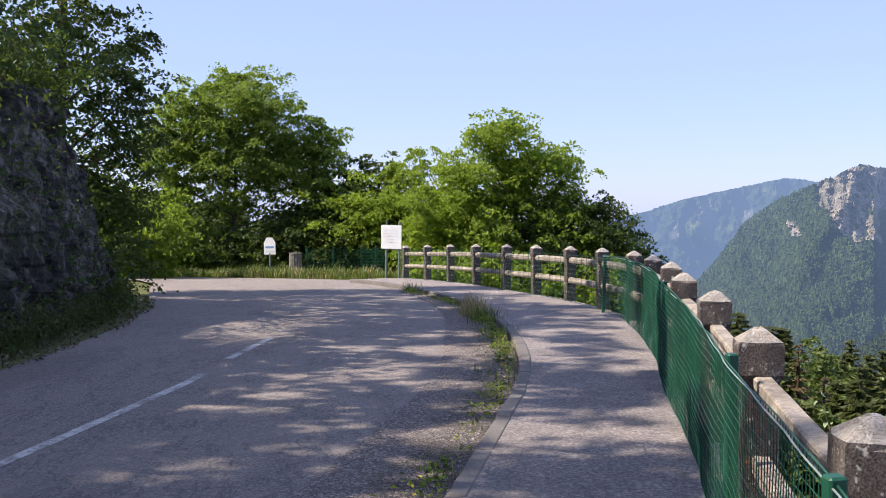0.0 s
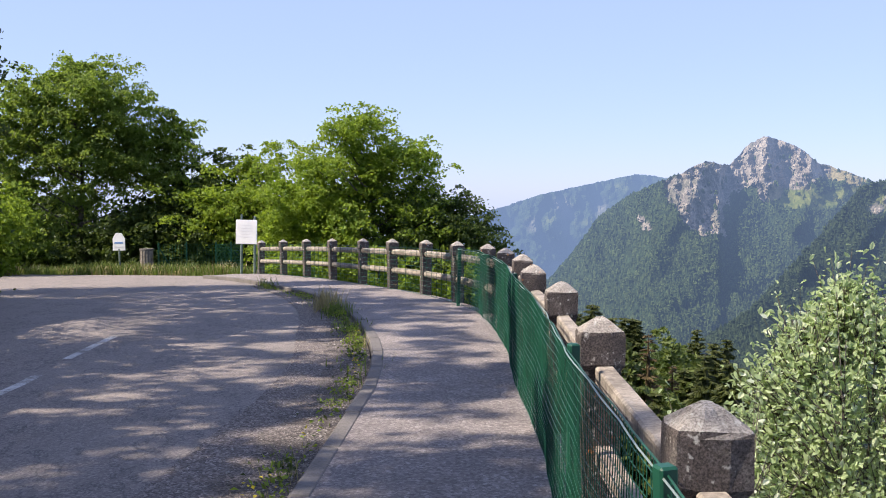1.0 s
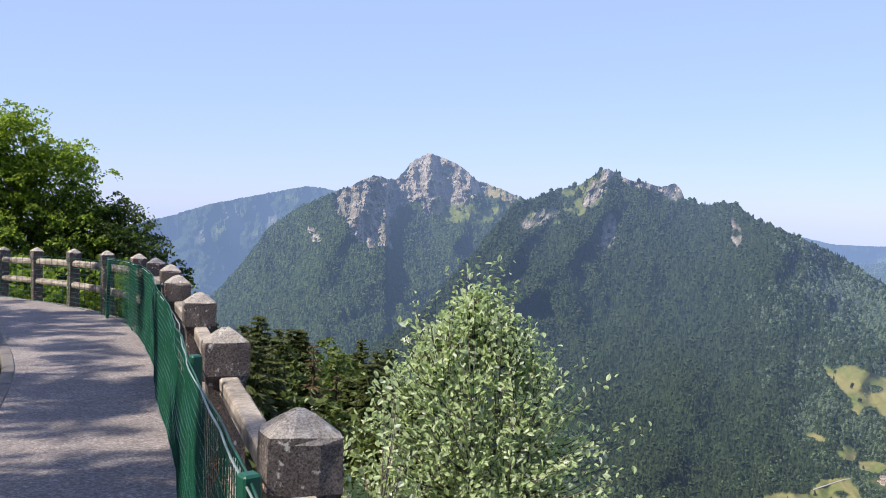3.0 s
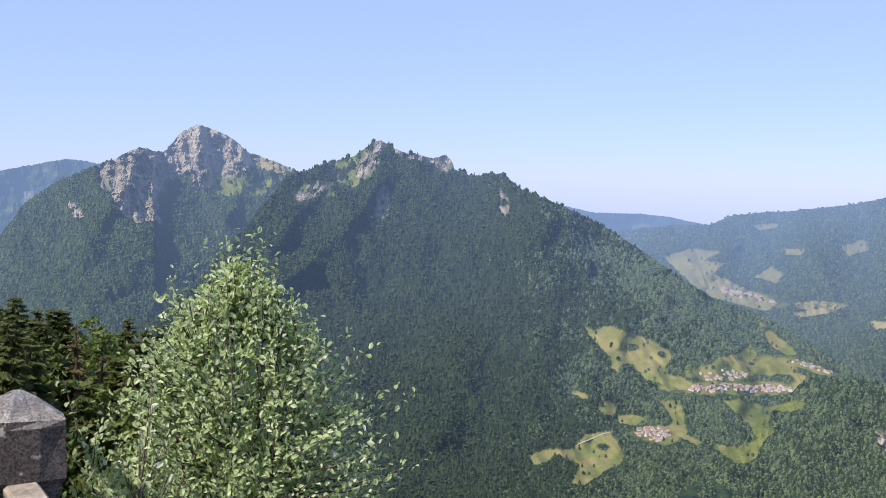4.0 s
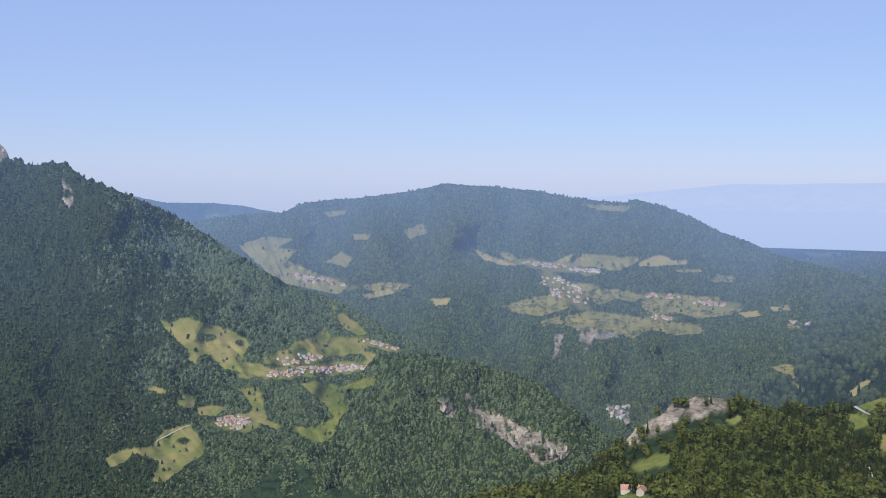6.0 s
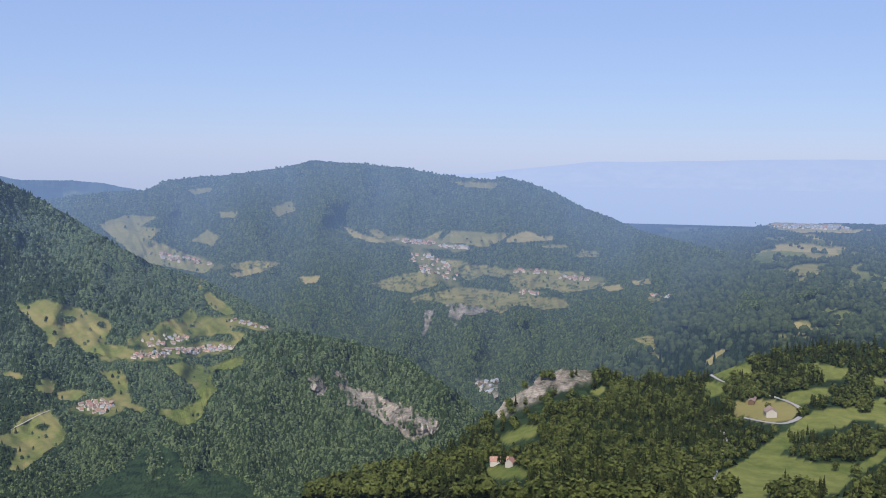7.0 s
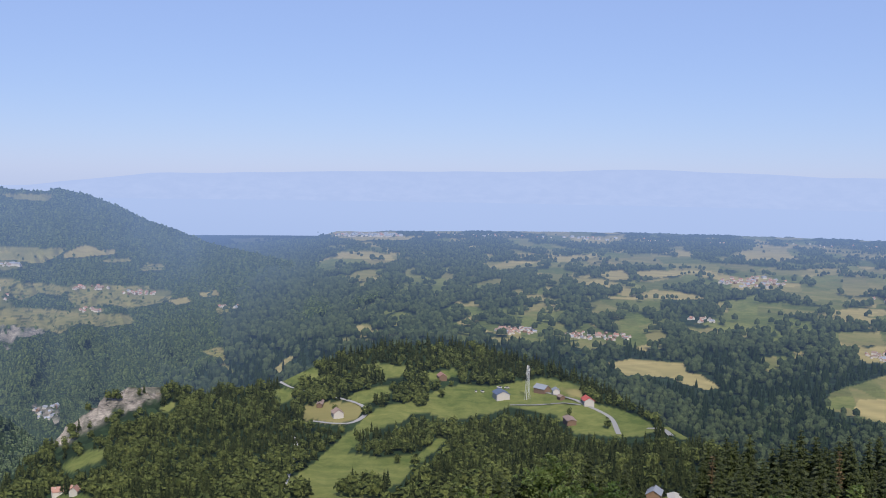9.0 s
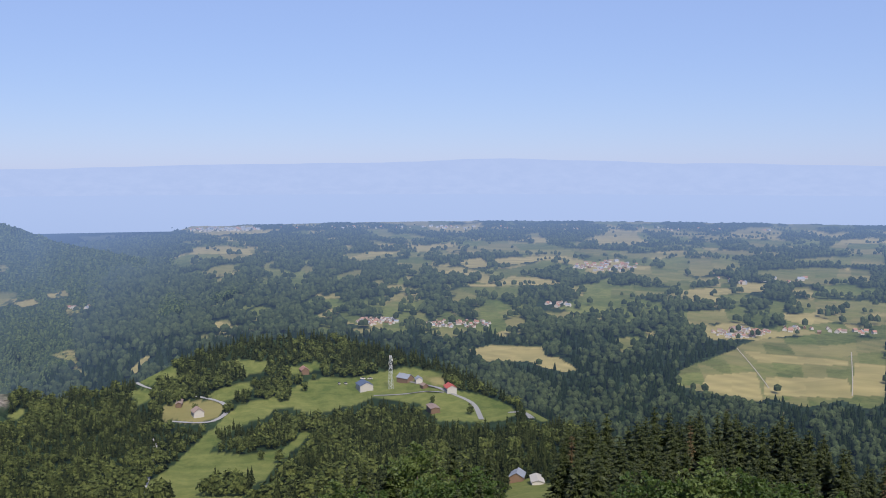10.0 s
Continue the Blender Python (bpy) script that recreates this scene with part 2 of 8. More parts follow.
LEAF_BRIGHT = leaf_material("bright_maple_leaf", (0.082, 0.148, 0.016), (0.225, 0.315, 0.042), (0.42, 0.55, 0.045), 0.46)
LEAF_MID = leaf_material("ash_leaf", (0.060, 0.112, 0.021), (0.200, 0.272, 0.054), (0.38, 0.51, 0.062), 0.48)
# Dark copy of the leaves: shade is painted into the colour.
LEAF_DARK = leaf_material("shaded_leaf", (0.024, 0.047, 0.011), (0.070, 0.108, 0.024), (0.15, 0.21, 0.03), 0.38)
M = Mat("whitebeam_leaf", 0.38)
# Whitest tones paint in highlights as well as the leaves' pale undersides.
c = M.ramp(island(M), (0.0, (0.33, 0.42, 0.21)), (0.7, (0.46, 0.55, 0.31)), (0.9, (0.57, 0.64, 0.43)), (0.97, (0.74, 0.77, 0.65)))
M.leafy(c, M.mix(0.5, c, (0.50, 0.62, 0.20)), 0.52)
LEAF_PALE = M.m
LEAF_SLOPE = leaf_material("slope_tree_leaf", (0.045, 0.075, 0.018), (0.130, 0.165, 0.046), (0.22, 0.28, 0.05), 0.4)
# Dull weed copy with the shade under the rock painted in.
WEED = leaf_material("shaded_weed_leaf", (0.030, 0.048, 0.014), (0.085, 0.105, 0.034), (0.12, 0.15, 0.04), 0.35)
# Near-black to olive spread paints shaded gaps and lit tips into the needles.
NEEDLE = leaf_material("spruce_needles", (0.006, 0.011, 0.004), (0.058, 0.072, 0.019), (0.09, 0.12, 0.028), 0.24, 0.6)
# Brighter copy for the near firs, with sunlight put into the colour.
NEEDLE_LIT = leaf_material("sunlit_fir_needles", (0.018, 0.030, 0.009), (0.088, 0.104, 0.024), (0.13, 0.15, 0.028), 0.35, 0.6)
NEEDLE_BROWN = leaf_material("dry_spruce_needles", (0.05, 0.035, 0.015), (0.12, 0.085, 0.035), (0.1, 0.07, 0.02), 0.2, 0.7)
GRASS = leaf_material("grass_blades", (0.05, 0.095, 0.015), (0.15, 0.20, 0.04), (0.2, 0.26, 0.05), 0.4)
FLOWER = leaf_material("yellow_petals", (0.5, 0.38, 0.02), (0.75, 0.6, 0.05), (0.6, 0.5, 0.05), 0.3)
M = Mat("pebble", 0.9)
M.colour(M.ramp(island(M), (0.0, (0.09, 0.08, 0.07)), (1.0, (0.42, 0.38, 0.34))))
PEBBLE = M.m
LITTER = leaf_material("fallen_leaves", (0.05, 0.038, 0.022), (0.19, 0.15, 0.09), (0.1, 0.08, 0.04), 0.15)
DRY_GRASS = leaf_material("dry_grass_stems", (0.20, 0.17, 0.07), (0.42, 0.36, 0.18), (0.3, 0.25, 0.1), 0.3)


def wood_crowns(name, dark, light, reach=HAZE_REACH):
    """Crowns of a far wood; each crown has its own tone."""
    M = Mat(name, 0.9)
    c = M.ramp(island(M), (0.0, dark), (0.75, light), (1.0, tuple(v * 1.25 for v in light)))
    c = M.mix(M.ramp(M.noise(0.07, 3, 0.6), (0.42, (0, 0, 0)), (0.66, (0.55, 0.55, 0.55))), c, tuple(v * 1.45 for v in light))
    c = M.mix(M.ramp(M.noise(0.9, 4, 0.7), (0.35, (0, 0, 0)), (0.65, (0.6, 0.6, 0.6))), c, tuple(v * 0.4 for v in dark))
    M.colour(c)
    M.bump(M.noise(1.2, 4, 0.8), 1.0, 0.8)
    M.b.inputs["Specular IOR Level"].default_value = 0.05
    M.painted_haze(reach)
    return M.m


CROWN_GREEN = wood_crowns("broadleaf_wood", (0.034, 0.048, 0.015), (0.106, 0.121, 0.034), 5600.0)
CROWN_DARK = wood_crowns("spruce_wood", (0.012, 0.019, 0.008), (0.048, 0.058, 0.019), 5600.0)
# Pale and dark far woods: brightness from haze and slope light is painted in.
CROWN_FAR = wood_crowns("far_broadleaf_wood", (0.042, 0.064, 0.028), (0.112, 0.142, 0.054), 4000.0)
CROWN_FAR_DARK = wood_crowns("far_spruce_wood", (0.012, 0.023, 0.012), (0.044, 0.062, 0.027), 5400.0)
CROWN_PEAK = wood_crowns("peak_mixed_wood", (0.020, 0.036, 0.015), (0.070, 0.096, 0.034), 6200.0)
CROWN_FAR_LIGHT = wood_crowns("valley_broadleaf_wood", (0.038, 0.058, 0.026), (0.104, 0.134, 0.052), 4300.0)
CROWN_HILL = wood_crowns("hill_broadleaf_wood", (0.034, 0.054, 0.024), (0.096, 0.122, 0.046), 4300.0)
CROWN_PLAIN = wood_crowns("plain_broadleaf_wood", (0.020, 0.032, 0.015), (0.056, 0.072, 0.028), 3900.0)

CROWN_PLAIN_DARK = wood_crowns("plain_spruce_wood", (0.008, 0.016, 0.007), (0.020, 0.032, 0.011), 4100.0)


def wall_material(name, c, air=True):
    M = Mat(name, 0.85)
    M.colour(M.mix(random_tone(M), c, tuple(v * 0.72 for v in c)))
    if air:
        M.painted_haze(HAZE_REACH)
    return M.m


WALL_WHITE = wall_material("house_render", (0.46, 0.43, 0.38))
WALL_WOOD = wall_material("chalet_timber", (0.16, 0.10, 0.06))
ROOF_RED = wall_material("roof_tiles_red", (0.33, 0.185, 0.14))
ROOF_SCARLET = wall_material("roof_sheet_scarlet", (0.46, 0.10, 0.075))
ROOF_BROWN = wall_material("roof_tiles_brown", (0.25, 0.18, 0.145))
ROOF_GREY = wall_material("roof_sheet_grey", (0.26, 0.28, 0.32))
ROOF_BLUE = wall_material("roof_sheet_blue", (0.10, 0.13, 0.20))
GLASS_DARK = wall_material("window_glass", (0.03, 0.035, 0.045))
TRACK = wall_material("gravel_track", (0.34, 0.31, 0.26))
LANE = wall_material("lane_asphalt", (0.27, 0.26, 0.25))
STEEL = wall_material("mast_steel", (0.55, 0.56, 0.58))


# ---- helpers for meshes ----
def mesh_np(name, verts, faces, material, smooth=False):
    """A mesh from numpy arrays; faces is one array of triangles or quads, or a list of both."""
    me = bpy.data.meshes.new(name)
    blocks = faces if isinstance(faces, list) else [faces]
    idx = np.concatenate([np.asarray(b, dtype=np.int32).ravel() for b in blocks])
    size = np.concatenate([np.full(len(b), np.asarray(b).shape[1], dtype=np.int32) for b in blocks])
    verts = np.asarray(verts, dtype=np.float32)
    me.vertices.add(len(verts))
    me.vertices.foreach_set("co", verts.ravel())
    me.loops.add(len(idx))
    me.loops.foreach_set("vertex_index", idx)
    me.polygons.add(len(size))
    me.polygons.foreach_set("loop_start", np.concatenate(([0], np.cumsum(size)[:-1])).astype(np.int32))
    me.polygons.foreach_set("loop_total", size)
    me.polygons.foreach_set("use_smooth", np.full(len(size), smooth))
    me.update(calc_edges=True)
    for m in (material if isinstance(material, (list, tuple)) else [material]):
        me.materials.append(m)
    return me


def part(name, me, parent=None, label="", at=None):
    """One mesh object; under a thing, if parent is given."""
    if isinstance(me, tuple):
        bm, material = me
        me = bpy.data.meshes.new(name)
        bm.to_mesh(me)
        bm.free()
        me.materials.append(material)
    ob = new(name, me)
    if parent:
        ob.parent = parent
    if at is not None:
        ob.matrix_basis = at
    return tagged(ob, label) if label else ob


def lattice(seed):
    return np.random.RandomState(seed).rand(256, 256)


LAT = [lattice(s) for s in range(6)]


def vnoise(x, y, k=0):
    x, y = np.asarray(x, float), np.asarray(y, float)
    xi, yi = np.floor(x).astype(int), np.floor(y).astype(int)
    fx, fy = x - xi, y - yi
    fx, fy = fx * fx * (3 - 2 * fx), fy * fy * (3 - 2 * fy)
    t = LAT[k % 6]
    a, b = t[xi & 255, yi & 255], t[(xi + 1) & 255, yi & 255]
    c, d = t[xi & 255, (yi + 1) & 255], t[(xi + 1) & 255, (yi + 1) & 255]
    return (a * (1 - fx) + b * fx) * (1 - fy) + (c * (1 - fx) + d * fx) * fy


def fbm(x, y, octaves=4, k=0, gain=0.5):
    """Layered noise between -1 and 1."""
    s, amp, tot = 0, 1.0, 0
    for o in range(octaves):
        ca, sa = math.cos(1.1 * o + 0.6), math.sin(1.1 * o + 0.6)
        s = s + amp * (vnoise((np.asarray(x) * ca - np.asarray(y) * sa) * 2 ** o + 17 * o + 90, (np.asarray(x) * sa + np.asarray(y) * ca) * 2 ** o + 31 * o + 90, k + o) * 2 - 1)
        tot += amp
        amp *= gain
    return s / tot


def polar(az, el, r):
    """A place from azimuth (clockwise from +y), elevation as seen from the overlook, and distance in plan."""
    a, e = np.radians(az), np.radians(el)
    return np.stack([r * np.sin(a), r * np.cos(a), 1.5 + r * np.tan(e)], -1)


# ---- the far land: each range rises from its foot to its crest ----
class Range:
    def __init__(self, crest, foot, curve=1.0, relief=0.06, freq=0.35, jag=0.03, seed=0):
        self.c, self.f = np.array(crest, float), np.array(foot, float)
        self.curve, self.relief, self.freq, self.jag, self.seed = curve, relief, freq, jag, seed
        self.spines = ()

    def crest(self, az):
        e = np.interp(az, self.c[:, 0], self.c[:, 1])
        return e + self.jag * fbm(np.asarray(az) * 3.0, np.zeros_like(az) + self.seed, 5, 1, 0.65), np.interp(az, self.c[:, 0], self.c[:, 2])

    def foot(self, az):
        return np.interp(az, self.f[:, 0], self.f[:, 1]), np.interp(az, self.f[:, 0], self.f[:, 2])

    def reach(self, az, el):
        """Distance at which the slope is met at this elevation."""
        ce = sum(np.interp(np.asarray(az) + d, self.c[:, 0], self.c[:, 1]) for d in np.linspace(-2.4, 2.4, 9)) / 9
        cr = sum(np.interp(np.asarray(az) + d, self.c[:, 0], self.c[:, 2]) for d in np.linspace(-2.4, 2.4, 9)) / 9
        fe, fr = self.foot(az)
        t = np.clip((el - fe) / np.maximum(ce - fe, 0.05), 0, 1.3)
        n = fbm(np.asarray(az) * self.freq, np.asarray(el) * self.freq * 0.8 + self.seed, 4, self.seed)
        n = n + 0.22 * fbm(np.asarray(az) * self.freq * 2.4 + 0.6 * np.asarray(el), np.asarray(el) * self.freq * 0.6, 4, self.seed + 2)
        out = 0.0
        for line, left, right, amount in self.spines:
            p = np.array(line, float)[::-1]
            e = np.asarray(el)
            d = np.asarray(az) - np.interp(e, p[:, 1], p[:, 0]) + 0.25 * fbm(np.asarray(az) * 1.1, e * 1.3, 3, self.seed + 1)
            ends = np.clip((e - p[0, 1]) / 1.2, 0, 1) * np.clip((p[-1, 1] + 0.6 - e) / 0.6, 0, 1)
            out = out + amount * ends * np.clip(1 - np.abs(d) / np.where(d < 0, left, right), 0, 1) ** 1.2
        rills = np.abs(fbm(np.asarray(az) * self.freq * 3.2 + 0.5 * np.asarray(el), np.asarray(el) * self.freq * 0.7, 3, self.seed + 3))
        return (fr + (cr - fr) * t ** self.curve) * (1 + self.relief * n * np.minimum(1, 4 * t) - out + 0.16 * self.relief * (rills - 0.3) * np.minimum(1, 4 * t))

    def at(self, az, el):
        az, el = np.asarray(az, float), np.asarray(el, float)
        return polar(az, el, self.reach(az, el))


def blot(az, el, spots, edge=0.25, k=0):
    """How far a place lies in any of the patches (az, el, half width, half height, slant)."""
    w = np.zeros_like(az)
    wob = 0.55 * fbm(az * 1.5, el * 1.9, 5, k, 0.62)
    for a, e, ra, re, slant in spots:
        d = 0.76 * np.hypot((az - a) / ra, (el - e - slant * (az - a)) / re) + wob
        w = np.maximum(w, np.clip((1.0 - d) / edge, 0, 1))
    return w


def within(az, el, outlines, wob=0.16, k=0):
    """Whether a place lies inside any of the outlines, with ragged edges."""
    a = az + wob * fbm(az * 2.2, el * 2.6, 4, k, 0.65)
    e = el + 0.6 * wob * fbm(az * 2.2 + 9, el * 2.6, 4, k + 1, 0.65)
    w = np.zeros(np.shape(a), bool)
    for line in outlines:
        inside = np.zeros(np.shape(a), bool)
        for (x0, y0), (x1, y1) in zip(line, line[1:] + line[:1]):
            if y0 != y1:
                inside ^= ((y0 > e) != (y1 > e)) & (a < (x1 - x0) * (e - y0) / (y1 - y0) + x0)
        w |= inside
    return w.astype(float)


def land(name, rng, a0, a1, step, rows, cover, material, canopy=0.0012, back=0.75, crag=0.008, label="", category="mountain"):
    az = np.arange(a0, a1 + step / 2, step)
    ce, cr = rng.crest(az)
    fe, fr = rng.foot(az)
    t = np.linspace(0, 1, rows)
    A = np.repeat(az[None], rows, 0)
    E = fe[None] + (ce - fe)[None] * t[:, None]
    Rr = rng.reach(A, E)
    masks = cover(A, E, (ce[None] - E))
    leafy = masks.pop("leafy", 0 * A)
    wood = 1 - np.clip(sum(masks.values()), 0, 1)
    P = polar(A, E, Rr)
    rs = np.random.RandomState(rng.seed + 5)
    lump = rs.rand(*A.shape) * 0.6 + vnoise(A * 12, E * 16, 3) * 0.6
    P[..., 2] += Rr * canopy * lump * wood
    rough = fbm(A * 2.5, E * 4, 4, 2, 0.7) * masks.get("rock", 0 * A)
    ribs = fbm(A * 1.8, E * 0.6, 4, 3, 0.5) * masks.get("rock", 0 * A)
    P[..., :2] *= (1 + crag * rough + 0.03 * ribs)[..., None]
    # the far side falls away behind the crest
    B = polar(az, ce - 4.0, cr * (1 + back * 0.12))[None]
    B2 = polar(az, ce - 9.0, cr * (1 + back * 0.25))[None]
    B[..., :2] *= np.minimum(1, 4930 / np.linalg.norm(B[..., :2], axis=-1))[..., None]
    B2[..., :2] *= np.minimum(1, 4950 / np.linalg.norm(B2[..., :2], axis=-1))[..., None]
    V = np.concatenate([P, B, B2], 0)
    n, m = V.shape[0], V.shape[1]
    i = np.arange(n * m).reshape(n, m)
    F = np.stack([i[:-1, :-1], i[:-1, 1:], i[1:, 1:], i[1:, :-1]], -1).reshape(-1, 4)
    me = mesh_np(name, V.reshape(-1, 3), F, material)
    for key, w in {**masks, "leafy": leafy}.items():
        at = me.attributes.new(key, 'FLOAT', 'POINT')
        at.data.foreach_set("value", np.concatenate([w, w[-1:], w[-1:]], 0).astype(np.float32).ravel())
    return tagged(new(name, me), label, category, kind="structure")


# ridges and foot lines: azimuth, elevation, distance
far_ridge = Range([(3, -3, 4600), (9, -1.4, 4700), (11, -0.85, 4700), (13, -0.2, 4700), (15.3, 0.3, 4700), (18.1, 0.9, 4700), (20, 0.65, 4700), (26, -1, 4700)],
                  [(3, -8, 4000), (26, -8, 4000)], 1.0, 0.09, 0.7, 0.05, 1)
class Peaks(Range):
    def reach(self, az, el):
        """The cliff stands out before the gully beside it."""
        az, el = np.asarray(az, float), np.asarray(el, float)
        edge = 22.75 + 0.25 * fbm(el * 1.5, az * 0, 3, 2)
        out = np.clip((edge - az) / 0.3, 0, 1) * np.clip((az - 17.5) / 3.5, 0, 1) * np.clip((el + 7.5) / 5.0, 0, 1)
        rib = np.abs(fbm(az * 1.1 + 0.25 * el, el * 0.25, 3, 4, 0.5)) * np.clip((el + 0.6) / 1.0, 0, 1) * np.clip((az - 22.5) / 0.5, 0, 1)
        return super().reach(az, el) * (1 - 0.075 * out - 0.06 * rib)


peaks = Peaks([(8, -9, 3000), (13.4, -4.9, 3000), (15.1, -2.9, 3100), (16.1, -1.4, 3200), (17.8, -0.25, 3300), (20, 0.75, 3400), (21.7, 1.6, 3500), (22.9, 1.4, 3700),
               (23.8, 2.45, 3800), (24.6, 2.9, 3800), (26.2, 2.4, 3800), (27.4, 1.45, 3800), (29, 0.95, 3700), (30.1, 0.4, 3600), (34, -1.5, 3500)],
              [(8, -16, 1500), (34, -14, 1700)], 1.1, 0.06, 0.33, 0.09, 2)
mountain = Range([(16, -12, 1500), (20, -9.0, 1600), (24, -6.3, 1800), (27.5, -2.3, 2200), (29.3, 0.1, 2500), (31.1, 0.8, 2550), (33, 1.4, 2600), (34.0, 2.1, 2600), (34.4, 2.3, 2600),
                  (35.4, 1.75, 2580), (37.3, 1.35, 2550), (38.0, 1.55, 2540), (38.3, 1.3, 2540), (38.5, 0.7, 2530), (39.5, 0.4, 2500), (41, 0.55, 2450), (42.2, -0.3, 2400), (44.3, -1.1, 2300),
                  (46.4, -2.1, 2200), (48.1, -3.1, 2100), (50.2, -4.5, 2000), (52.5, -5.9, 1900), (54.9, -6.6, 1820), (57, -7.7, 1740), (60, -9.4, 1600), (66, -12, 1400)],
                 [(16, -19, 750), (50, -19, 800), (66, -19, 800)], 1.05, 0.11, 0.24, 0.05, 3)
valley_ridge = Range([(40, -1.2, 4850), (44.4, -1.1, 4850), (46.2, -1.45, 4850), (48.7, -1.45, 4850), (50.2, -1.6, 4850), (52.4, -2.05, 4850), (53.6, -1.6, 4850), (58, -1.5, 4850)],
                     [(40, -7, 4100), (58, -7, 4100)], 1.0, 0.07, 0.6, 0.04, 4)
hill = Range([(46, -2.6, 3900), (50.8, -2.0, 3900), (52.2, -2.0, 3900), (53.2, -1.5, 3900), (54.9, -1.25, 3900), (57.1, -1.05, 3900), (59.7, -0.65, 3900), (61, -0.3, 3900), (63, -0.42, 3900),
              (65.7, -0.6, 3900), (68.7, -1.1, 3850), (70.9, -1.25, 3800), (71.3, -1.05, 3800), (72.7, -1.35, 3750), (74.3, -1.95, 3700), (75.9, -2.75, 3600), (77.6, -3.3, 3500), (79, -3.9, 3300), (83, -4.8, 2700), (92, -5.5, 2150)],
             [(46, -7.5, 3000), (56, -10, 1950), (60, -13, 1450), (62, -14, 1350), (66, -15.5, 1150), (74, -14.5, 1250), (80, -10.5, 1500), (87, -7.7, 1600), (92, -6.0, 2000)], 1.75, 0.12, 0.42, 0.06, 5)
class Plain(Range):
    def reach(self, az, el):
        z = 201.5 + 110.0 * np.clip((87 - np.asarray(az)) / 12, 0, 1) - 5.0 * fbm(np.asarray(az) * 0.35, np.asarray(el) * 0.5, 3, 1)
        return z / np.tan(np.radians(-np.minimum(el, -2.6)))


plain = Plain([(62, -3.0, 3840), (77.7, -3.1, 3720), (87.6, -3.2, 3600), (95, -3.05, 3780), (101.4, -3.0, 3840), (115, -3.0, 3840), (122.4, -3.03, 3800), (138, -3.1, 3720)],
              [(62, -16, 700), (100, -16, 700), (138, -18, 600)], 1.0, 0.0, 0.5, 0.025, 6)
spur = Range([(48, -17.5, 1000), (51, -16, 1080), (54, -13.3, 1180), (56.3, -11, 1260), (57.4, -9.7, 1300), (60, -9.65, 1290), (63, -10.1, 1250), (66.1, -11, 1180), (68.9, -12.8, 1090), (70.4, -14, 1040), (74, -16.5, 950)],
             [(48, -20, 760), (74, -20, 760)], 1.0, 0.06, 0.5, 0.06, 7)
knoll = Range([(54, -20, 580), (59.2, -18.8, 600), (68, -16.3, 640), (71.2, -13.75, 660), (73.3, -12.15, 690), (75.0, -11.4, 710), (77.0, -11.5, 725), (78.6, -11.95, 740), (82.6, -11.5, 780), (85.3, -10.2, 860), (88.2, -9.5, 900),
               (91.1, -9.3, 920), (94, -9.5, 900), (97, -10.2, 860), (100, -11.2, 800), (103, -12.7, 720), (105.5, -13.9, 640), (107, -14.6, 560), (110, -15.3, 380), (118, -15.8, 340), (130, -16.8, 320), (140, -17.8, 320)],
              [(54, -27, 130), (85, -26, 130), (100, -23.5, 130), (106, -21.5, 130), (140, -22.5, 120)], 1.0, 0.03, 0.25, 0.02, 8)


# spurs that stand out of the slopes: crest line downhill, width of either flank, how far they stand out
peaks.spines = (([(21.7, 1.6), (20.9, -0.5), (19.5, -3.0), (18.0, -5.5)], 3.2, 1.6, 0.022), ([(17.0, -1.0), (15.6, -4.0), (14.0, -7.0)], 2.2, 1.8, 0.018), ([(24.7, 2.9), (25.0, 1.4), (25.1, 0.0)], 0.9, 0.5, 0.03),
                ([(26.2, 2.4), (26.6, 1.0), (26.9, -0.4), (26.0, -3.0)], 1.2, 0.7, 0.035), ([(28.4, 1.2), (28.6, 0.0), (27.2, -2.6), (25.0, -5.0)], 1.6, 1.6, 0.018))
mountain.spines = (([(34.4, 2.3), (34.6, 0.6), (33.6, -1.5), (31.6, -3.6), (29.0, -6.0), (26.5, -8.5)], 3.4, 1.0, 0.042), ([(31.2, 0.8), (31.0, -0.6), (29.6, -2.4), (28.0, -4.6)], 1.6, 0.7, 0.03),
                   ([(37.8, 1.5), (37.2, -1.0), (36.0, -4.0), (34.4, -8.0), (33.0, -12.0)], 2.6, 2.0, 0.018), ([(41.0, 0.5), (41.2, -2.0), (40.4, -5.5), (39.0, -10.0), (37.5, -15.0)], 2.4, 2.0, 0.020),
                   ([(45.0, -1.4), (44.8, -4.0), (43.6, -8.0), (42.0, -12.0)], 2.2, 1.8, 0.016), ([(50.0, -4.4), (49.0, -6.5), (47.4, -9.0)], 1.8, 1.4, 0.025))
hill.spines = (([(57.1, -1.1), (57.6, -3.0), (58.6, -5.4)], 1.6, 1.4, 0.04), ([(61.0, -0.3), (61.6, -2.4), (61.2, -5.0), (61.8, -7.5)], 2.0, 1.5, 0.05), ([(65.7, -0.6), (66.4, -2.2), (66.0, -3.9)], 1.5, 1.2, 0.035),
               ([(69.5, -1.2), (70.2, -2.4), (70.4, -3.7)], 1.4, 1.2, 0.03), ([(73.4, -1.6), (74.2, -3.0), (75.8, -4.6)], 1.2, 1.4, 0.03), ([(72.5, -8.3), (72.9, -10.0), (73.4, -12.5)], 1.2, 1.0, 0.05), ([(69.9, -8.6), (69.6, -10.4), (69.4, -12.5)], 1.0, 0.9, 0.05),
               ([(66.0, -8.0), (65.8, -9.6), (66.0, -11.5)], 1.2, 1.0, 0.05), ([(76.5, -7.2), (76.8, -8.6), (77.2, -10.5)], 1.2, 1.2, 0.05))


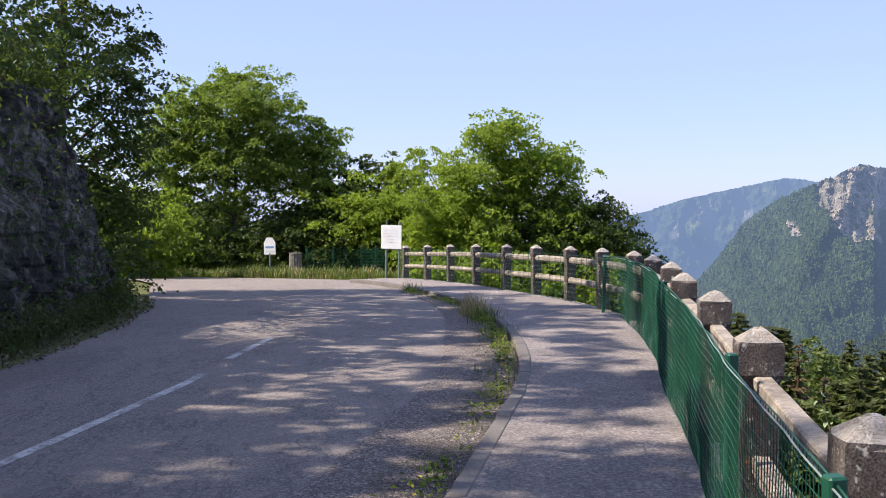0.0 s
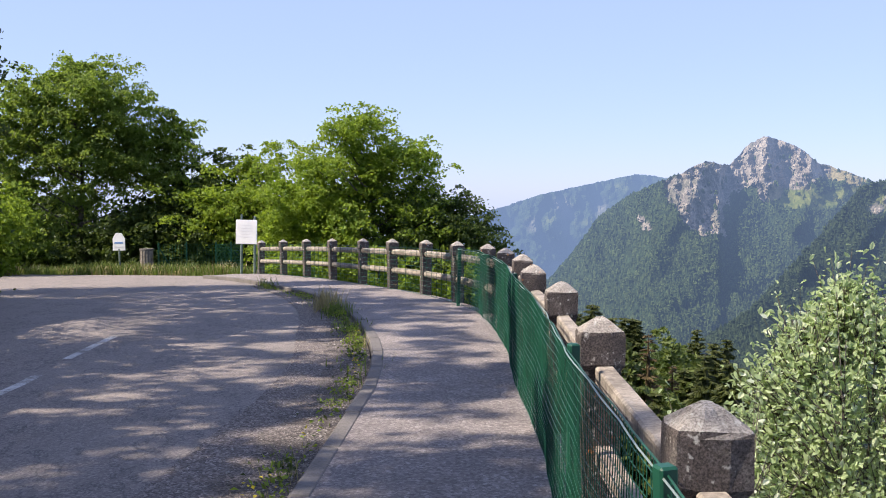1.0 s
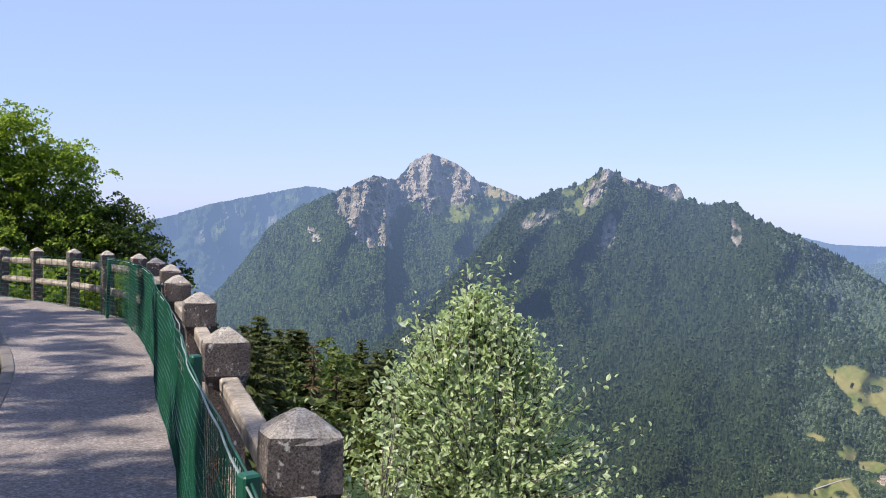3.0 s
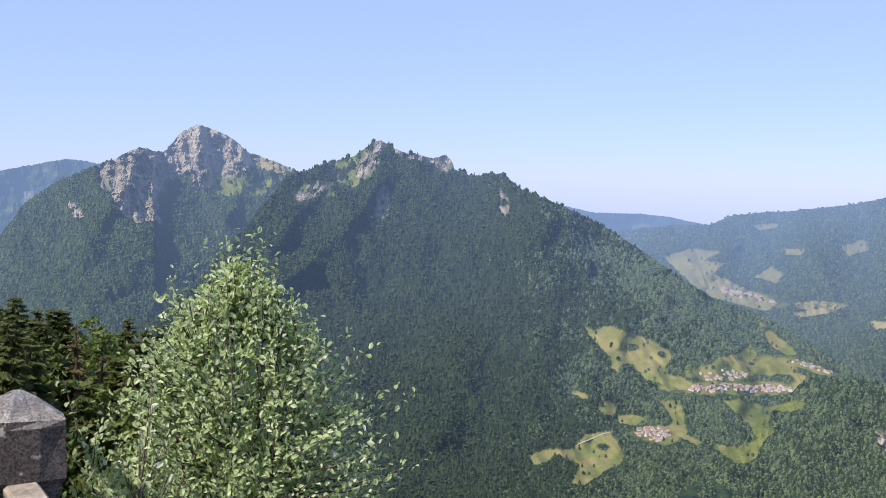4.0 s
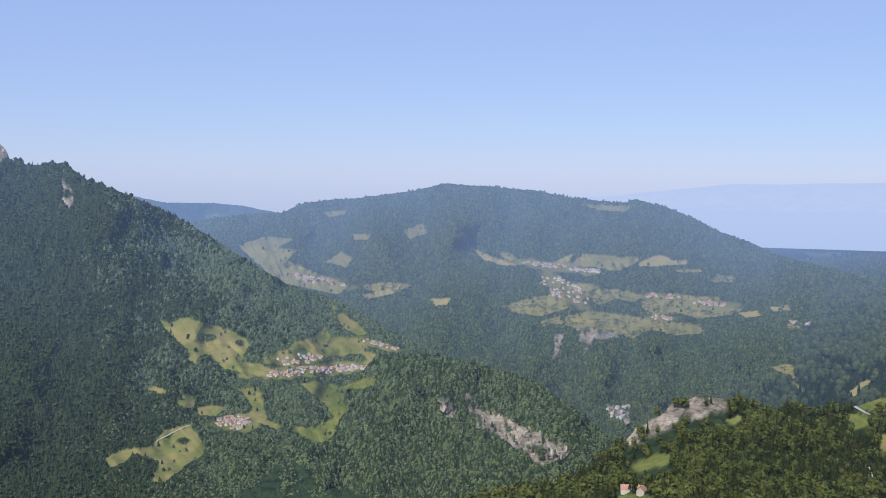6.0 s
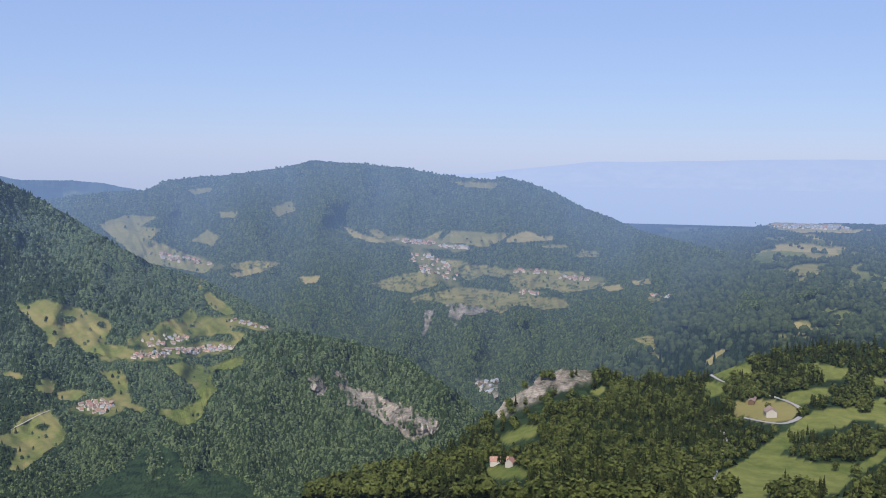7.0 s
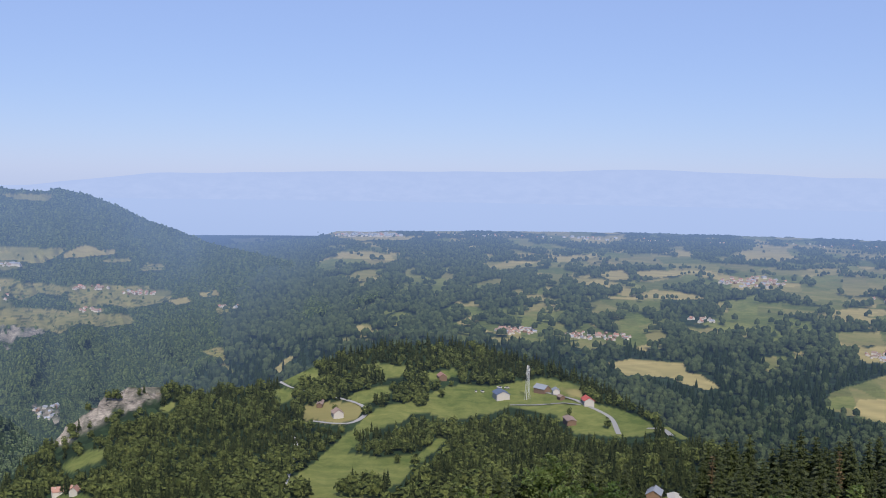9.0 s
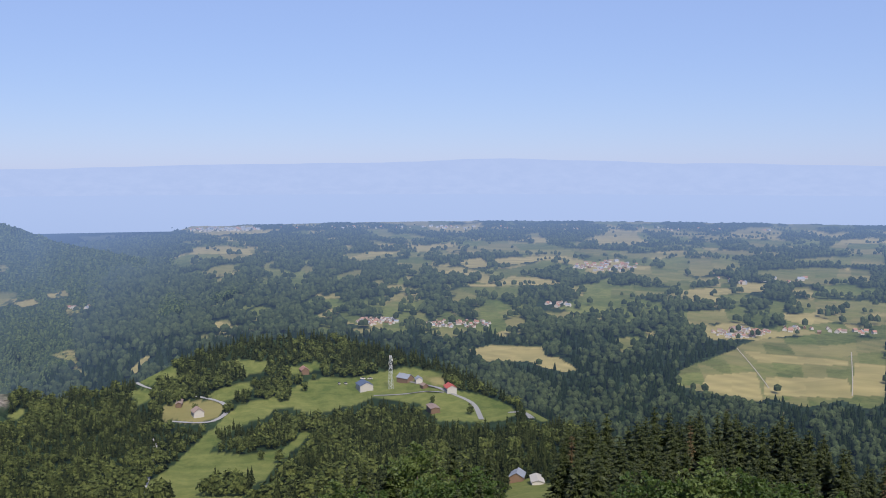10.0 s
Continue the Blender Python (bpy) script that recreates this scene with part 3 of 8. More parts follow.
def valley_cover(A, E, down):
    return {"meadow": blot(A, E, [(47.6, -2.3, 0.8, 0.25, 0.0), (48.9, -2.1, 0.4, 0.12, 0.0), (50.6, -2.3, 0.5, 0.1, 0.1), (48.2, -3.0, 0.7, 0.2, 0)], 0.4) * 0.9}


def ridge_cover(A, E, down):
    return {"meadow": blot(A, E, [(15.5, -1.7, 0.7, 0.2, 0.1), (13.6, -1.5, 0.5, 0.3, 0.3), (17.5, 0.2, 0.8, 0.2, 0)], 0.6) * 0.7, "rock": blot(A, E, [(14.2, -0.9, 0.6, 0.5, -0.4), (16.2, -1.0, 0.4, 0.5, 0.3), (12.6, -1.9, 0.4, 0.4, 0)], 0.8) * 0.5}


PEAK_ROCK = [[(22.84, 1.67), (24.64, 3.3), (26.02, 2.8), (27.23, 1.55), (28.0, 1.3), (27.2, 0.5), (26.23, 0.1), (25.2, 0.4), (24.65, -0.5), (24.19, 0.25), (23.59, 0.12), (23.11, -0.26), (22.77, 0.49)],
             [(20.35, 0.89), (21.63, 2.1), (22.78, 1.75), (23.24, 0.74), (23.11, -0.13), (22.69, -1.13), (22.79, -2.38), (21.91, -2.37), (20.76, -2.12), (20.1, -0.76), (19.65, -0.4), (19.66, 0.46)],
             [(18.1, -1.3), (18.5, -1.3), (18.9, -2.0), (18.5, -2.1)]]
PEAK_SCREE = [[(27.1, 1.7), (28.72, 1.3), (30.09, 0.7), (29.3, 0.25), (28.4, 0.45), (27.3, 0.6)], [(24.6, -0.5), (25.2, 0.5), (25.7, 0.0), (25.0, -0.7)], [(26.2, 0.7), (26.9, 0.6), (27.1, 0.1), (26.5, 0.05)]]
PEAK_GREEN = [[(25.2, -0.4), (25.8, 0.4), (27.22, 0.15), (28.46, 0.1), (29.46, 0.5), (30.09, 0.37), (29.21, -0.35), (27.7, -1.0), (25.49, -0.9)]]


def peaks_cover(A, E, down):
    rock = within(A, E, PEAK_ROCK, 0.3, 1) * np.clip(1.25 + fbm(A * 2, E * 2, 4, 4) * 1.3, 0, 1)
    left = np.clip((23.0 - A) / 0.3, 0, 1)
    rock = rock * (1 - left * (fbm(A * 2.6 + E, E * 1.4, 4, 5) > 0.12) * 0.45)
    scree = within(A, E, PEAK_SCREE, 0.25, 2) * (1 - rock)
    green = within(A, E, PEAK_GREEN, 0.4, 3) * (1 - rock) * (1 - scree) * (fbm(A * 2.2, E * 3, 3, 1) > -0.25)
    return {"rock": rock + 0.3 * scree, "meadow": green * 0.95, "hay": scree * 0.62}


MOUNTAIN_MEADOWS_A = [[(45.63, -7.58), (46.27, -7.8), (47.15, -7.55), (48.03, -7.84), (49.22, -8.19), (50.27, -8.73), (50.51, -9.09), (50.12, -9.63), (50.06, -9.99), (51.02, -10.1), (51.63, -10.41), (51.17, -10.8), (49.81, -10.46), (49.15, -10.36), (48.76, -9.9), (47.57, -10.01), (47.22, -9.76), (47.2, -9.26), (46.55, -8.64)],
    [(52.33, -9.43), (52.85, -8.98), (53.93, -8.62), (54.54, -8.17), (54.85, -8.63), (54.39, -9.54), (53.62, -9.78), (52.39, -9.67)],
    [(54.94, -7.56), (55.46, -7.35), (56.55, -8.18), (56.92, -8.55), (56.4, -8.64), (55.68, -8.27), (55.31, -7.87)],
    [(55.63, -9.55), (56.56, -9.4), (57.43, -9.65), (57.56, -10.17), (56.56, -10.32), (55.78, -9.92)],
    [(46.68, -11.61), (47.27, -11.49), (47.56, -11.88), (47.56, -12.3), (46.97, -12.36), (46.62, -11.96)]]
MOUNTAIN_MEADOWS_B = [[(44.79, -11.18), (45.37, -11.06), (46.24, -11.36), (45.95, -11.52)],
    [(47.56, -12.35), (48.46, -12.21), (49.2, -12.44), (48.6, -12.78), (47.77, -12.69)],
    [(54.84, -6.95), (55.06, -6.64), (55.12, -7.25), (54.94, -7.41)]]
MOUNTAIN_MEADOWS = MOUNTAIN_MEADOWS_A + MOUNTAIN_MEADOWS_B
MEADOWS_BELOW_A = [[(53.16, -11.2), (54.08, -11.06), (55.32, -11.37), (57.19, -10.87), (57.56, -11.17), (56.57, -11.54), (55.7, -11.53), (55.57, -12.19), (55.89, -12.59), (55.33, -13.18), (55.18, -13.78), (54.71, -14.28), (54.09, -14.42), (53.47, -14.05), (52.7, -13.65), (52.85, -13.44), (53.93, -13.52), (55.02, -13.03), (54.55, -12.27), (53.93, -11.81)],
    [(49.81, -11.42), (50.87, -11.3), (51.17, -11.76), (51.26, -12.51), (51.48, -13.11), (52.24, -13.43), (51.93, -13.63), (51.08, -13.25), (50.41, -13.08), (50.11, -12.77), (50.71, -12.49), (50.41, -11.98)]]
MEADOWS_BELOW_B = [[(42.89, -14.59), (43.75, -14.31), (45.34, -14.18), (45.93, -13.39), (47.26, -13.11), (47.7, -13.71), (48.14, -14.46), (47.84, -14.89), (47.25, -15.15), (46.5, -15.68), (45.97, -16.08), (45.27, -15.98), (45.48, -15.34), (45.68, -15), (45.1, -14.74), (44.32, -14.55), (43.88, -14.95), (43.16, -15.13)]]
MEADOWS_BELOW = MEADOWS_BELOW_A + MEADOWS_BELOW_B
VILLAGE_GROUND = [(54.2, -10.45, 3.3, 0.36, 0.065), (53.3, -9.8, 1.7, 0.45, 0.1), (55.6, -9.3, 1.2, 0.5, 0.0), (49.6, -13.2, 1.1, 0.4, 0), (57.6, -9.2, 1.1, 0.2, -0.2)]
ALP = [[(32.13, 0.91), (32.78, 1.24), (33.42, 1.9), (34.07, 2.0), (34.06, 0.21), (33.16, -0.19), (32.13, -0.07)], [(29.71, -0.34), (30.22, -0.21), (31.74, -0.07), (32.0, -0.72), (31.23, -0.85), (29.7, -1.12)]]


def mountain_cover(A, E, down):
    green = np.maximum(within(A, E, MOUNTAIN_MEADOWS + MEADOWS_BELOW, 0.09, 0), 0.8 * blot(A, E, VILLAGE_GROUND, 0.3))
    copse = blot(A, E, [(48.35, -8.65, 0.32, 0.15, 0), (48.15, -9.85, 0.42, 0.3, 0), (49.9, -8.95, 0.2, 0.12, 0), (46.9, -14.0, 0.3, 0.13, 0), (56.2, -9.85, 0.6, 0.2, 0)], 0.3)
    alp = within(A, E, ALP, 0.5, 2) * (fbm(A * 2, E * 2.5, 3, 1) > -0.2) * 0.9
    rock = blot(A, E, [(34.4, 2.2, 0.3, 0.5, 0), (34.0, 1.3, 0.6, 0.5, 0.8), (33.6, 0.5, 0.4, 0.3, 0.5), (35.9, 1.6, 0.7, 0.25, -0.25), (37.0, 1.3, 0.7, 0.2, -0.1), (38.0, 1.3, 0.5, 0.5, 0), (41.2, -1.1, 0.3, 0.55, -0.6), (34.6, -1.3, 0.4, 0.8, 0.6), (31.2, -0.3, 0.6, 0.3, 0.3), (30.2, -0.9, 0.3, 0.25, 0)], 0.35)
    bare = blot(A, E, [(44.6, -4.1, 0.16, 0.2, 0), (42.9, -2.3, 0.3, 0.4, 0)], 0.9) * 0.3
    rock = np.maximum(rock, bare) * np.clip(0.8 + fbm(A * 4, E * 4, 3, 4) * 1.4, 0, 1)
    tan = np.clip(0.15 + 0.9 * fbm(A * 1.3, E * 2.2, 3, 5), 0, 0.45)
    green = green * (1 - np.clip(copse, 0, 1))
    # leafy rises to the right, where the valley's haze is put into the colour.
    return {"rock": rock, "meadow": np.maximum(green * (1 - tan), alp) * (1 - rock), "hay": green * tan * (1 - rock), "leafy": np.clip((A - 43) / 9, 0, 1)}


def quilt_edge(A, E, f=1.0, k=0):
    """Whether a place lies on the border of a field."""
    u, v = A * 0.9 * f + fbm(A * 0.8, E * 0.8, 3, k) * 1.6 + E * 0.8, E * 5.5 * f + fbm(A * 0.7, E * 1.5, 3, k + 1) * 1.8
    return (np.abs(u - np.round(u)) < 0.05) | (np.abs(v - np.round(v)) < 0.10)


def quilt(A, E, f=1.0, k=0):
    """Fields in a patchwork: each cell of an uneven grid takes one use."""
    u, v = A * 0.9 * f + fbm(A * 0.8, E * 0.8, 3, k) * 1.6 + E * 0.8, E * 5.5 * f + fbm(A * 0.7, E * 1.5, 3, k + 1) * 1.8
    return LAT[k][np.floor(u).astype(int) & 255, np.floor(v).astype(int) & 255], LAT[k + 1][np.floor(u).astype(int) & 255, np.floor(v).astype(int) & 255]


HILL_MEADOWS = [[(49.88, -3.74), (51.21, -3.27), (52.83, -3.32), (51.95, -3.86), (53.13, -3.98), (52.26, -4.67), (51.53, -5.06), (50.63, -4.48)], [(54.33, -1.89), (55.7, -1.8), (55.56, -2.02), (54.7, -2.18)],
                [(56.01, -3.11), (57.08, -3.09), (56.87, -3.39), (56.09, -3.41)], [(58.76, -2.84), (59.87, -2.45), (60.15, -3.02), (59.4, -3.26), (59.13, -3.41)], [(54.6, -4.62), (55.46, -4.08), (56.04, -4.36), (55.76, -4.96)], [(50.8, -4.6), (52.6, -4.6), (55.8, -5.9), (55.3, -6.4), (52.0, -5.7)]]
HILL_FIELDS_A = [[(63.97, -4.01), (64.74, -4), (65.06, -4.4), (64.59, -4.46)],
    [(66.61, -4.77), (67.67, -4.2), (68.28, -3.88), (67.83, -4.5), (67.22, -4.76)],
    [(67.98, -4.65), (68.58, -4.03), (69.8, -4.06), (70.86, -4.13), (71.91, -4.11), (71.32, -4.58), (70.58, -4.9), (69.51, -4.77)],
    [(73.42, -4.76), (74.89, -4.66), (75.04, -4.84), (73.72, -4.88)],
    [(75.35, -5.37), (75.77, -4.96), (76.79, -5.02), (76.51, -5.33)],
    [(67.23, -5.59), (69.07, -5.55), (69.53, -5.84), (71.05, -5.96), (71.96, -6.23), (71.37, -6.55), (70.46, -6.43), (69.55, -6.76), (68.93, -6.32), (67.7, -6.04)],
    [(64.01, -7.04), (65.55, -6.55), (67.4, -6.2), (68.03, -6.95), (66.5, -7.45), (65.26, -7.32)],
    [(66.35, -7.76), (67.42, -7.43), (67.74, -7.82), (66.51, -8)]]
HILL_FIELDS_B = [[(67.73, -7.42), (69.25, -7.07), (71.38, -7.31), (73.19, -7.55), (74.82, -7.64), (75.27, -8.06), (73.8, -8.25), (72.3, -8.04), (71.41, -8.53), (70.65, -8.31), (68.97, -8), (67.74, -8.03)],
    [(71.67, -6.55), (73.15, -6.04), (74.93, -6.13), (75.8, -6.1), (76.11, -6.68), (77.27, -6.72), (76.27, -7.12), (74.96, -7.33), (73.77, -7.08), (72.29, -7.28)],
    [(79.28, -7.42), (79.84, -7.25), (80.68, -7.49), (80.41, -7.74), (79.57, -7.7)],
    [(78.64, -9.66), (79.63, -9.45), (79.98, -9.86), (80.08, -10.58), (80.52, -11.03), (80.09, -10.95), (79.65, -10.17), (78.93, -9.78)],
    [(56.54, -5.87), (57.78, -5.71), (59.48, -5.79), (58.4, -6.26), (56.85, -6.18)],
    [(68.38, -1.33), (71.25, -1.38), (70.96, -1.69), (69.45, -1.62)]]
HILL_FIELDS = HILL_FIELDS_A + HILL_FIELDS_B
HILL_TAN = [[(62.67, -3.87), (63.35, -4.11), (64.44, -4.47), (65.22, -4.73), (64.29, -4.72), (63.2, -4.42)],
    [(71.62, -4.42), (72.51, -4.03), (72.96, -4.02), (73.41, -4.28), (74.14, -4.2), (74.15, -4.44), (72.82, -4.6), (71.62, -4.63)],
    [(76.84, -6.95), (77.84, -6.76), (78.08, -7.04), (77.28, -7.17)],
    [(78.41, -6.58), (79.39, -6.39), (79.54, -6.68), (78.7, -6.78)],
    [(82.17, -10.85), (82.69, -10.38), (83.5, -10.17), (82.97, -10.64)],
    [(56.54, -6.39), (58.09, -6.08), (58.4, -6.32), (56.85, -6.64)],
    [(60.27, -6.62), (61.51, -6.52), (61.21, -6.92), (60.58, -6.99)]]
HILL_VILLAGE = [(67.5, -4.8, 2.2, 0.22, -0.11), (67.7, -6.05, 1.1, 0.55, -0.6), (72.9, -6.25, 1.0, 0.18, 0), (75.5, -6.55, 1.4, 0.15, 0), (72.9, -7.4, 0.7, 0.15, 0), (54.0, -5.6, 1.9, 0.25, -0.2)]


def hill_cover(A, E, down):
    use, tone = quilt(A, E, 1.1, 2)
    hedge = (fbm(A * 2.4, E * 7.0, 3, 2) > 0.42) | (quilt_edge(A, E, 1.3, 2) & (vnoise(A * 2, E * 5, 1) > 0.4))
    terrace = within(A, E, HILL_FIELDS, 0.10, 1) * (1 - 0.8 * (hedge & (E < -5.0)))
    hay = within(A, E, HILL_TAN, 0.06, 2)
    village = blot(A, E, HILL_VILLAGE, 0.3) * 0.7
    g = np.maximum(np.maximum(within(A, E, HILL_MEADOWS, 0.12, 0), terrace), village)
    h = np.maximum(np.maximum(hay * 0.75, 0.38 * g), terrace * np.clip(0.1 + (tone - 0.5) * 1.3, 0, 0.6))
    rock = within(A, E, [[(67.1, -8.4), (67.66, -8.4), (67.5, -9.33), (67.04, -10.12), (67.2, -9.31)], [(68.34, -8.0), (69.35, -8.12), (70.54, -8.25), (70.62, -8.51), (69.34, -8.6), (69.07, -9.31), (68.57, -8.95)], [(70.0, -12.0), (71.4, -12.4), (71.3, -12.9), (70.3, -12.7)]], 0.2, 3)
    rock = rock * np.clip(0.8 + 1.6 * fbm(A * 4, E * 4, 3, 3), 0, 0.8)
    return {"meadow": np.maximum(g, hay) * (1 - h) * (1 - rock), "hay": h * (1 - rock), "rock": rock}


PLAIN_GREEN_A = [[(112.32, -10.86), (115.09, -9.69), (115.38, -9.44), (116.52, -9.03), (119.33, -8.83), (122.52, -8.7), (122.62, -11.94), (121.88, -12.28), (120.52, -11.97), (118.87, -12.44), (116.88, -12.09), (116.31, -12.33), (113.38, -11.99), (112.03, -11.61)],
    [(100.63, -7.9), (101.72, -7.68), (102.96, -7.67), (103.58, -7.94), (102.97, -8.35), (101.41, -8.45)],
    [(100.31, -4.25), (102.95, -4.09), (104.8, -4.3), (106.03, -4.47), (109.98, -4.64), (107.56, -4.82), (102.95, -4.8), (100.78, -4.56)],
    [(106.03, -4.72), (109.98, -4.73), (112.5, -4.57), (112.51, -4.81), (109.08, -4.99)],
    [(106.2, -6.62), (107.27, -6.39), (109.4, -6.57), (111.95, -6.51), (111.21, -6.98), (109.71, -6.93), (108.8, -7.04), (107.28, -6.91)]]
PLAIN_GREEN_B = [[(109.39, -5.65), (110.59, -5.48), (112.08, -5.6), (112.97, -6.03), (114.43, -5.85), (114.73, -6.14), (112.09, -6.51), (110.6, -6.24)],
    [(110.88, -5.02), (113.54, -4.91), (115.57, -5.22), (115, -5.53), (113.26, -5.88), (111.48, -5.55)],
    [(116.15, -5.5), (118.95, -5.27), (121.67, -5.32), (121.95, -5.88), (119.25, -6.13), (117.3, -6.06), (116.16, -5.8)],
    [(111.82, -7.87), (113.59, -7.67), (115.91, -7.73), (115.64, -8.19), (113.02, -8.44)],
    [(118.02, -6.91), (122.25, -6.87), (122.27, -7.44), (119.29, -7.44), (118.17, -7.34)],
    [(108.83, -9.32), (110.04, -9.19), (110.35, -9.58), (109.14, -10.07)],
    [(86.08, -5.88), (86.98, -5.39), (88.53, -5.21), (88.65, -5.45), (87.12, -5.85)],
    [(86.22, -6.34), (87.56, -5.92), (87.41, -6.28)],
    [(88.45, -6.3), (89.67, -5.96), (89.81, -6.14), (88.75, -6.37)]]
PLAIN_GREEN_C = [[(91.18, -6.04), (91.8, -5.38), (92.41, -5.57), (91.64, -6.05)],
    [(93.02, -6.16), (94.26, -5.74), (95.06, -5.66), (94.87, -6.09), (93.64, -6.26)],
    [(93.8, -5.15), (94.02, -4.79), (95.19, -4.76), (97.36, -4.68), (97.2, -4.9), (94.88, -5.22)],
    [(85.9, -7.68), (86.7, -7.35), (87.54, -7.01), (88.75, -6.82), (87.69, -7.37)],
    [(87.98, -7.65), (88.74, -7.49), (89.22, -7.47), (88.58, -7.76)],
    [(95.48, -7.73), (97.35, -7.12), (97.98, -7.28), (96.73, -7.83)],
    [(98.28, -9.13), (99.85, -8.76), (100.78, -8.98), (99.85, -9.44)],
    [(115.55, -4.03), (117.24, -3.82), (118.37, -4.09), (116.12, -4.31)],
    [(112.8, -4.38), (114.69, -4.52), (117.82, -4.51), (114.99, -4.7), (112.95, -4.68)],
    [(117.83, -4.86), (122.39, -4.49), (122.4, -5), (118.4, -5.14)]]
PLAIN_GREEN_D = [[(77.04, -6.74), (77.85, -6.54), (77.94, -6.92), (77.29, -7.04)],
    [(119.43, -7.72), (122.48, -7.57), (122.5, -7.99), (120.13, -8.04)],
    [(84.94, -4.05), (86.41, -3.96), (86.26, -4.17)],
    [(78.85, -9.65), (79.68, -9.47), (79.89, -10.07), (79.61, -10.19), (80.43, -10.82), (80.15, -10.89)],
    [(84.03, -6.22), (84.61, -6.05), (84.9, -6.3)]]
PLAIN_GREEN = PLAIN_GREEN_A + PLAIN_GREEN_B + PLAIN_GREEN_C + PLAIN_GREEN_D
PLAIN_HAY_A = [[(113.66, -11.09), (116.27, -10.75), (116.59, -12.31), (113.38, -11.85)],
    [(116.71, -11.02), (120.75, -10.81), (121.06, -11.79), (116.59, -11.96)],
    [(121.06, -9.99), (122.56, -10.06), (122.61, -11.58), (121, -11.65)],
    [(115.53, -9.73), (120.73, -9.96), (120.74, -10.19), (116.4, -10.27)],
    [(100.79, -10.05), (102.04, -9.8), (104.84, -9.86), (105, -10.32), (105.77, -10.45), (106.77, -11.04), (106.09, -11.21), (104.85, -10.93), (104.07, -10.64), (101.73, -10.66)],
    [(99.85, -6.51), (102.34, -6.44), (103.11, -6), (104.5, -6.09), (106.04, -6.38), (104.81, -6.51), (102.96, -6.47), (102.03, -6.63)],
    [(100.09, -5.21), (101.4, -5.02), (101.96, -5.49), (100.78, -5.61)],
    [(112.1, -6.66), (113.27, -6.48), (114.73, -6.49), (115.03, -6.72), (113.28, -6.96), (112.25, -6.9)],
    [(115.16, -6.12), (116.88, -6.16), (116.52, -6.58), (115.17, -6.69)]]
PLAIN_HAY_B = [[(101.71, -5.11), (105.42, -4.85), (105.57, -5.03), (102.95, -5.42)],
    [(107.55, -3.84), (109.36, -3.67), (110.57, -4.11), (107.86, -4.3)],
    [(120.28, -3.78), (121.89, -3.68), (122.16, -3.87), (120.02, -3.99)],
    [(93.95, -5.09), (95.19, -4.7), (97.36, -4.65), (95.19, -4.98)],
    [(97.36, -4.5), (99.22, -4.25), (99.53, -4.5), (97.98, -4.71)],
    [(78.4, -6.22), (79.22, -6.2), (79.35, -6.49), (78.8, -6.53)],
    [(79.33, -7.28), (80.58, -7.19), (80.43, -7.47), (79.6, -7.38)],
    [(80.12, -3.69), (81.01, -3.65), (80.95, -3.88), (80.39, -3.9)],
    [(82.48, -10.65), (83.22, -10.02), (83.65, -9.92), (83.21, -10.4), (82.76, -10.88)],
    [(87.9, -3.56), (90, -3.46), (89.76, -3.64)],
    [(106.96, -5.69), (108.48, -5.61), (108.18, -5.86)],
    [(116.51, -8.74), (118.48, -8.41), (119.32, -8.66), (117.37, -8.9)]]
PLAIN_HAY_C = [[(98.6, -4.5), (99.85, -4.13), (100.31, -4.25), (99.53, -4.5)],
    [(92.39, -8.15), (93.32, -7.7), (93.62, -7.92), (93, -8.22)]]
SHORE_LAND = [[(76, -3.1), (86, -3.15), (89, -3.2), (89, -3.42), (84, -3.32), (76, -3.3)], [(80, -3.66), (81.6, -3.6), (83.5, -3.65), (81, -3.85)], [(86.5, -3.5), (90.5, -3.45), (89, -3.66), (87, -3.7)]]
PLAIN_HAY = SHORE_LAND + PLAIN_HAY_A + PLAIN_HAY_B + PLAIN_HAY_C
VILLAGES = [(95.7, -8.5, 1.3, 0.25, 0), (100.2, -8.65, 2.0, 0.25, 0), (108.3, -5.45, 2.0, 0.3, 0), (115.4, -8.8, 1.8, 0.3, 0), (119.6, -8.5, 2.4, 0.2, 0), (105.5, -7.55, 0.9, 0.2, 0)]


def field_grid(A, E):
    """Place in an uneven grid of fields whose size is even on the ground."""
    q = np.log(201.5 / np.tan(np.radians(-np.minimum(E, -2.6))))
    u = A * 0.55 + fbm(A * 0.5, q * 3.0, 2, 0) * 0.9 + q * 1.7
    v = q * 14.0 + fbm(A * 0.3, q * 2.5, 2, 1) * 1.5
    return u, v, q


def field_in(A, E):
    """Whether a place lies in one of the large open fields."""
    return within(A, E, PLAIN_GREEN + PLAIN_HAY, 0.06, 2)


def field_wood(A, E):
    """How wooded the plain is: above zero lie copses and hedge woods, in bands along the slope."""
    u, v, q = field_grid(A, E)
    w = 1.0 * fbm(A * 0.36, q * 6.5, 3, 3) + 0.8 * fbm(A * 1.2, q * 21.0, 3, 5)
    w = w + 0.20 - 0.16 * np.clip((A - 85) / 2, 0, 1) * np.clip((101 - A) / 3, 0, 1) + 0.8 * np.clip((-9.0 - E) / 0.8, 0, 1) + 0.9 * np.clip((86 - A) / 5, 0, 1) - 0.10 * np.clip((A - 99) / 6, 0, 1) * np.clip((E + 9.2) / 0.6, 0, 1)
    return w - 3.0 * field_in(A, E) - 0.5 * blot(A, E, VILLAGES, 0.3, 2)


def field_edge(A, E):
    u, v, q = field_grid(A, E)
    return (np.abs(u - np.round(u)) < 0.05) | (np.abs(v - np.round(v)) < 0.09)


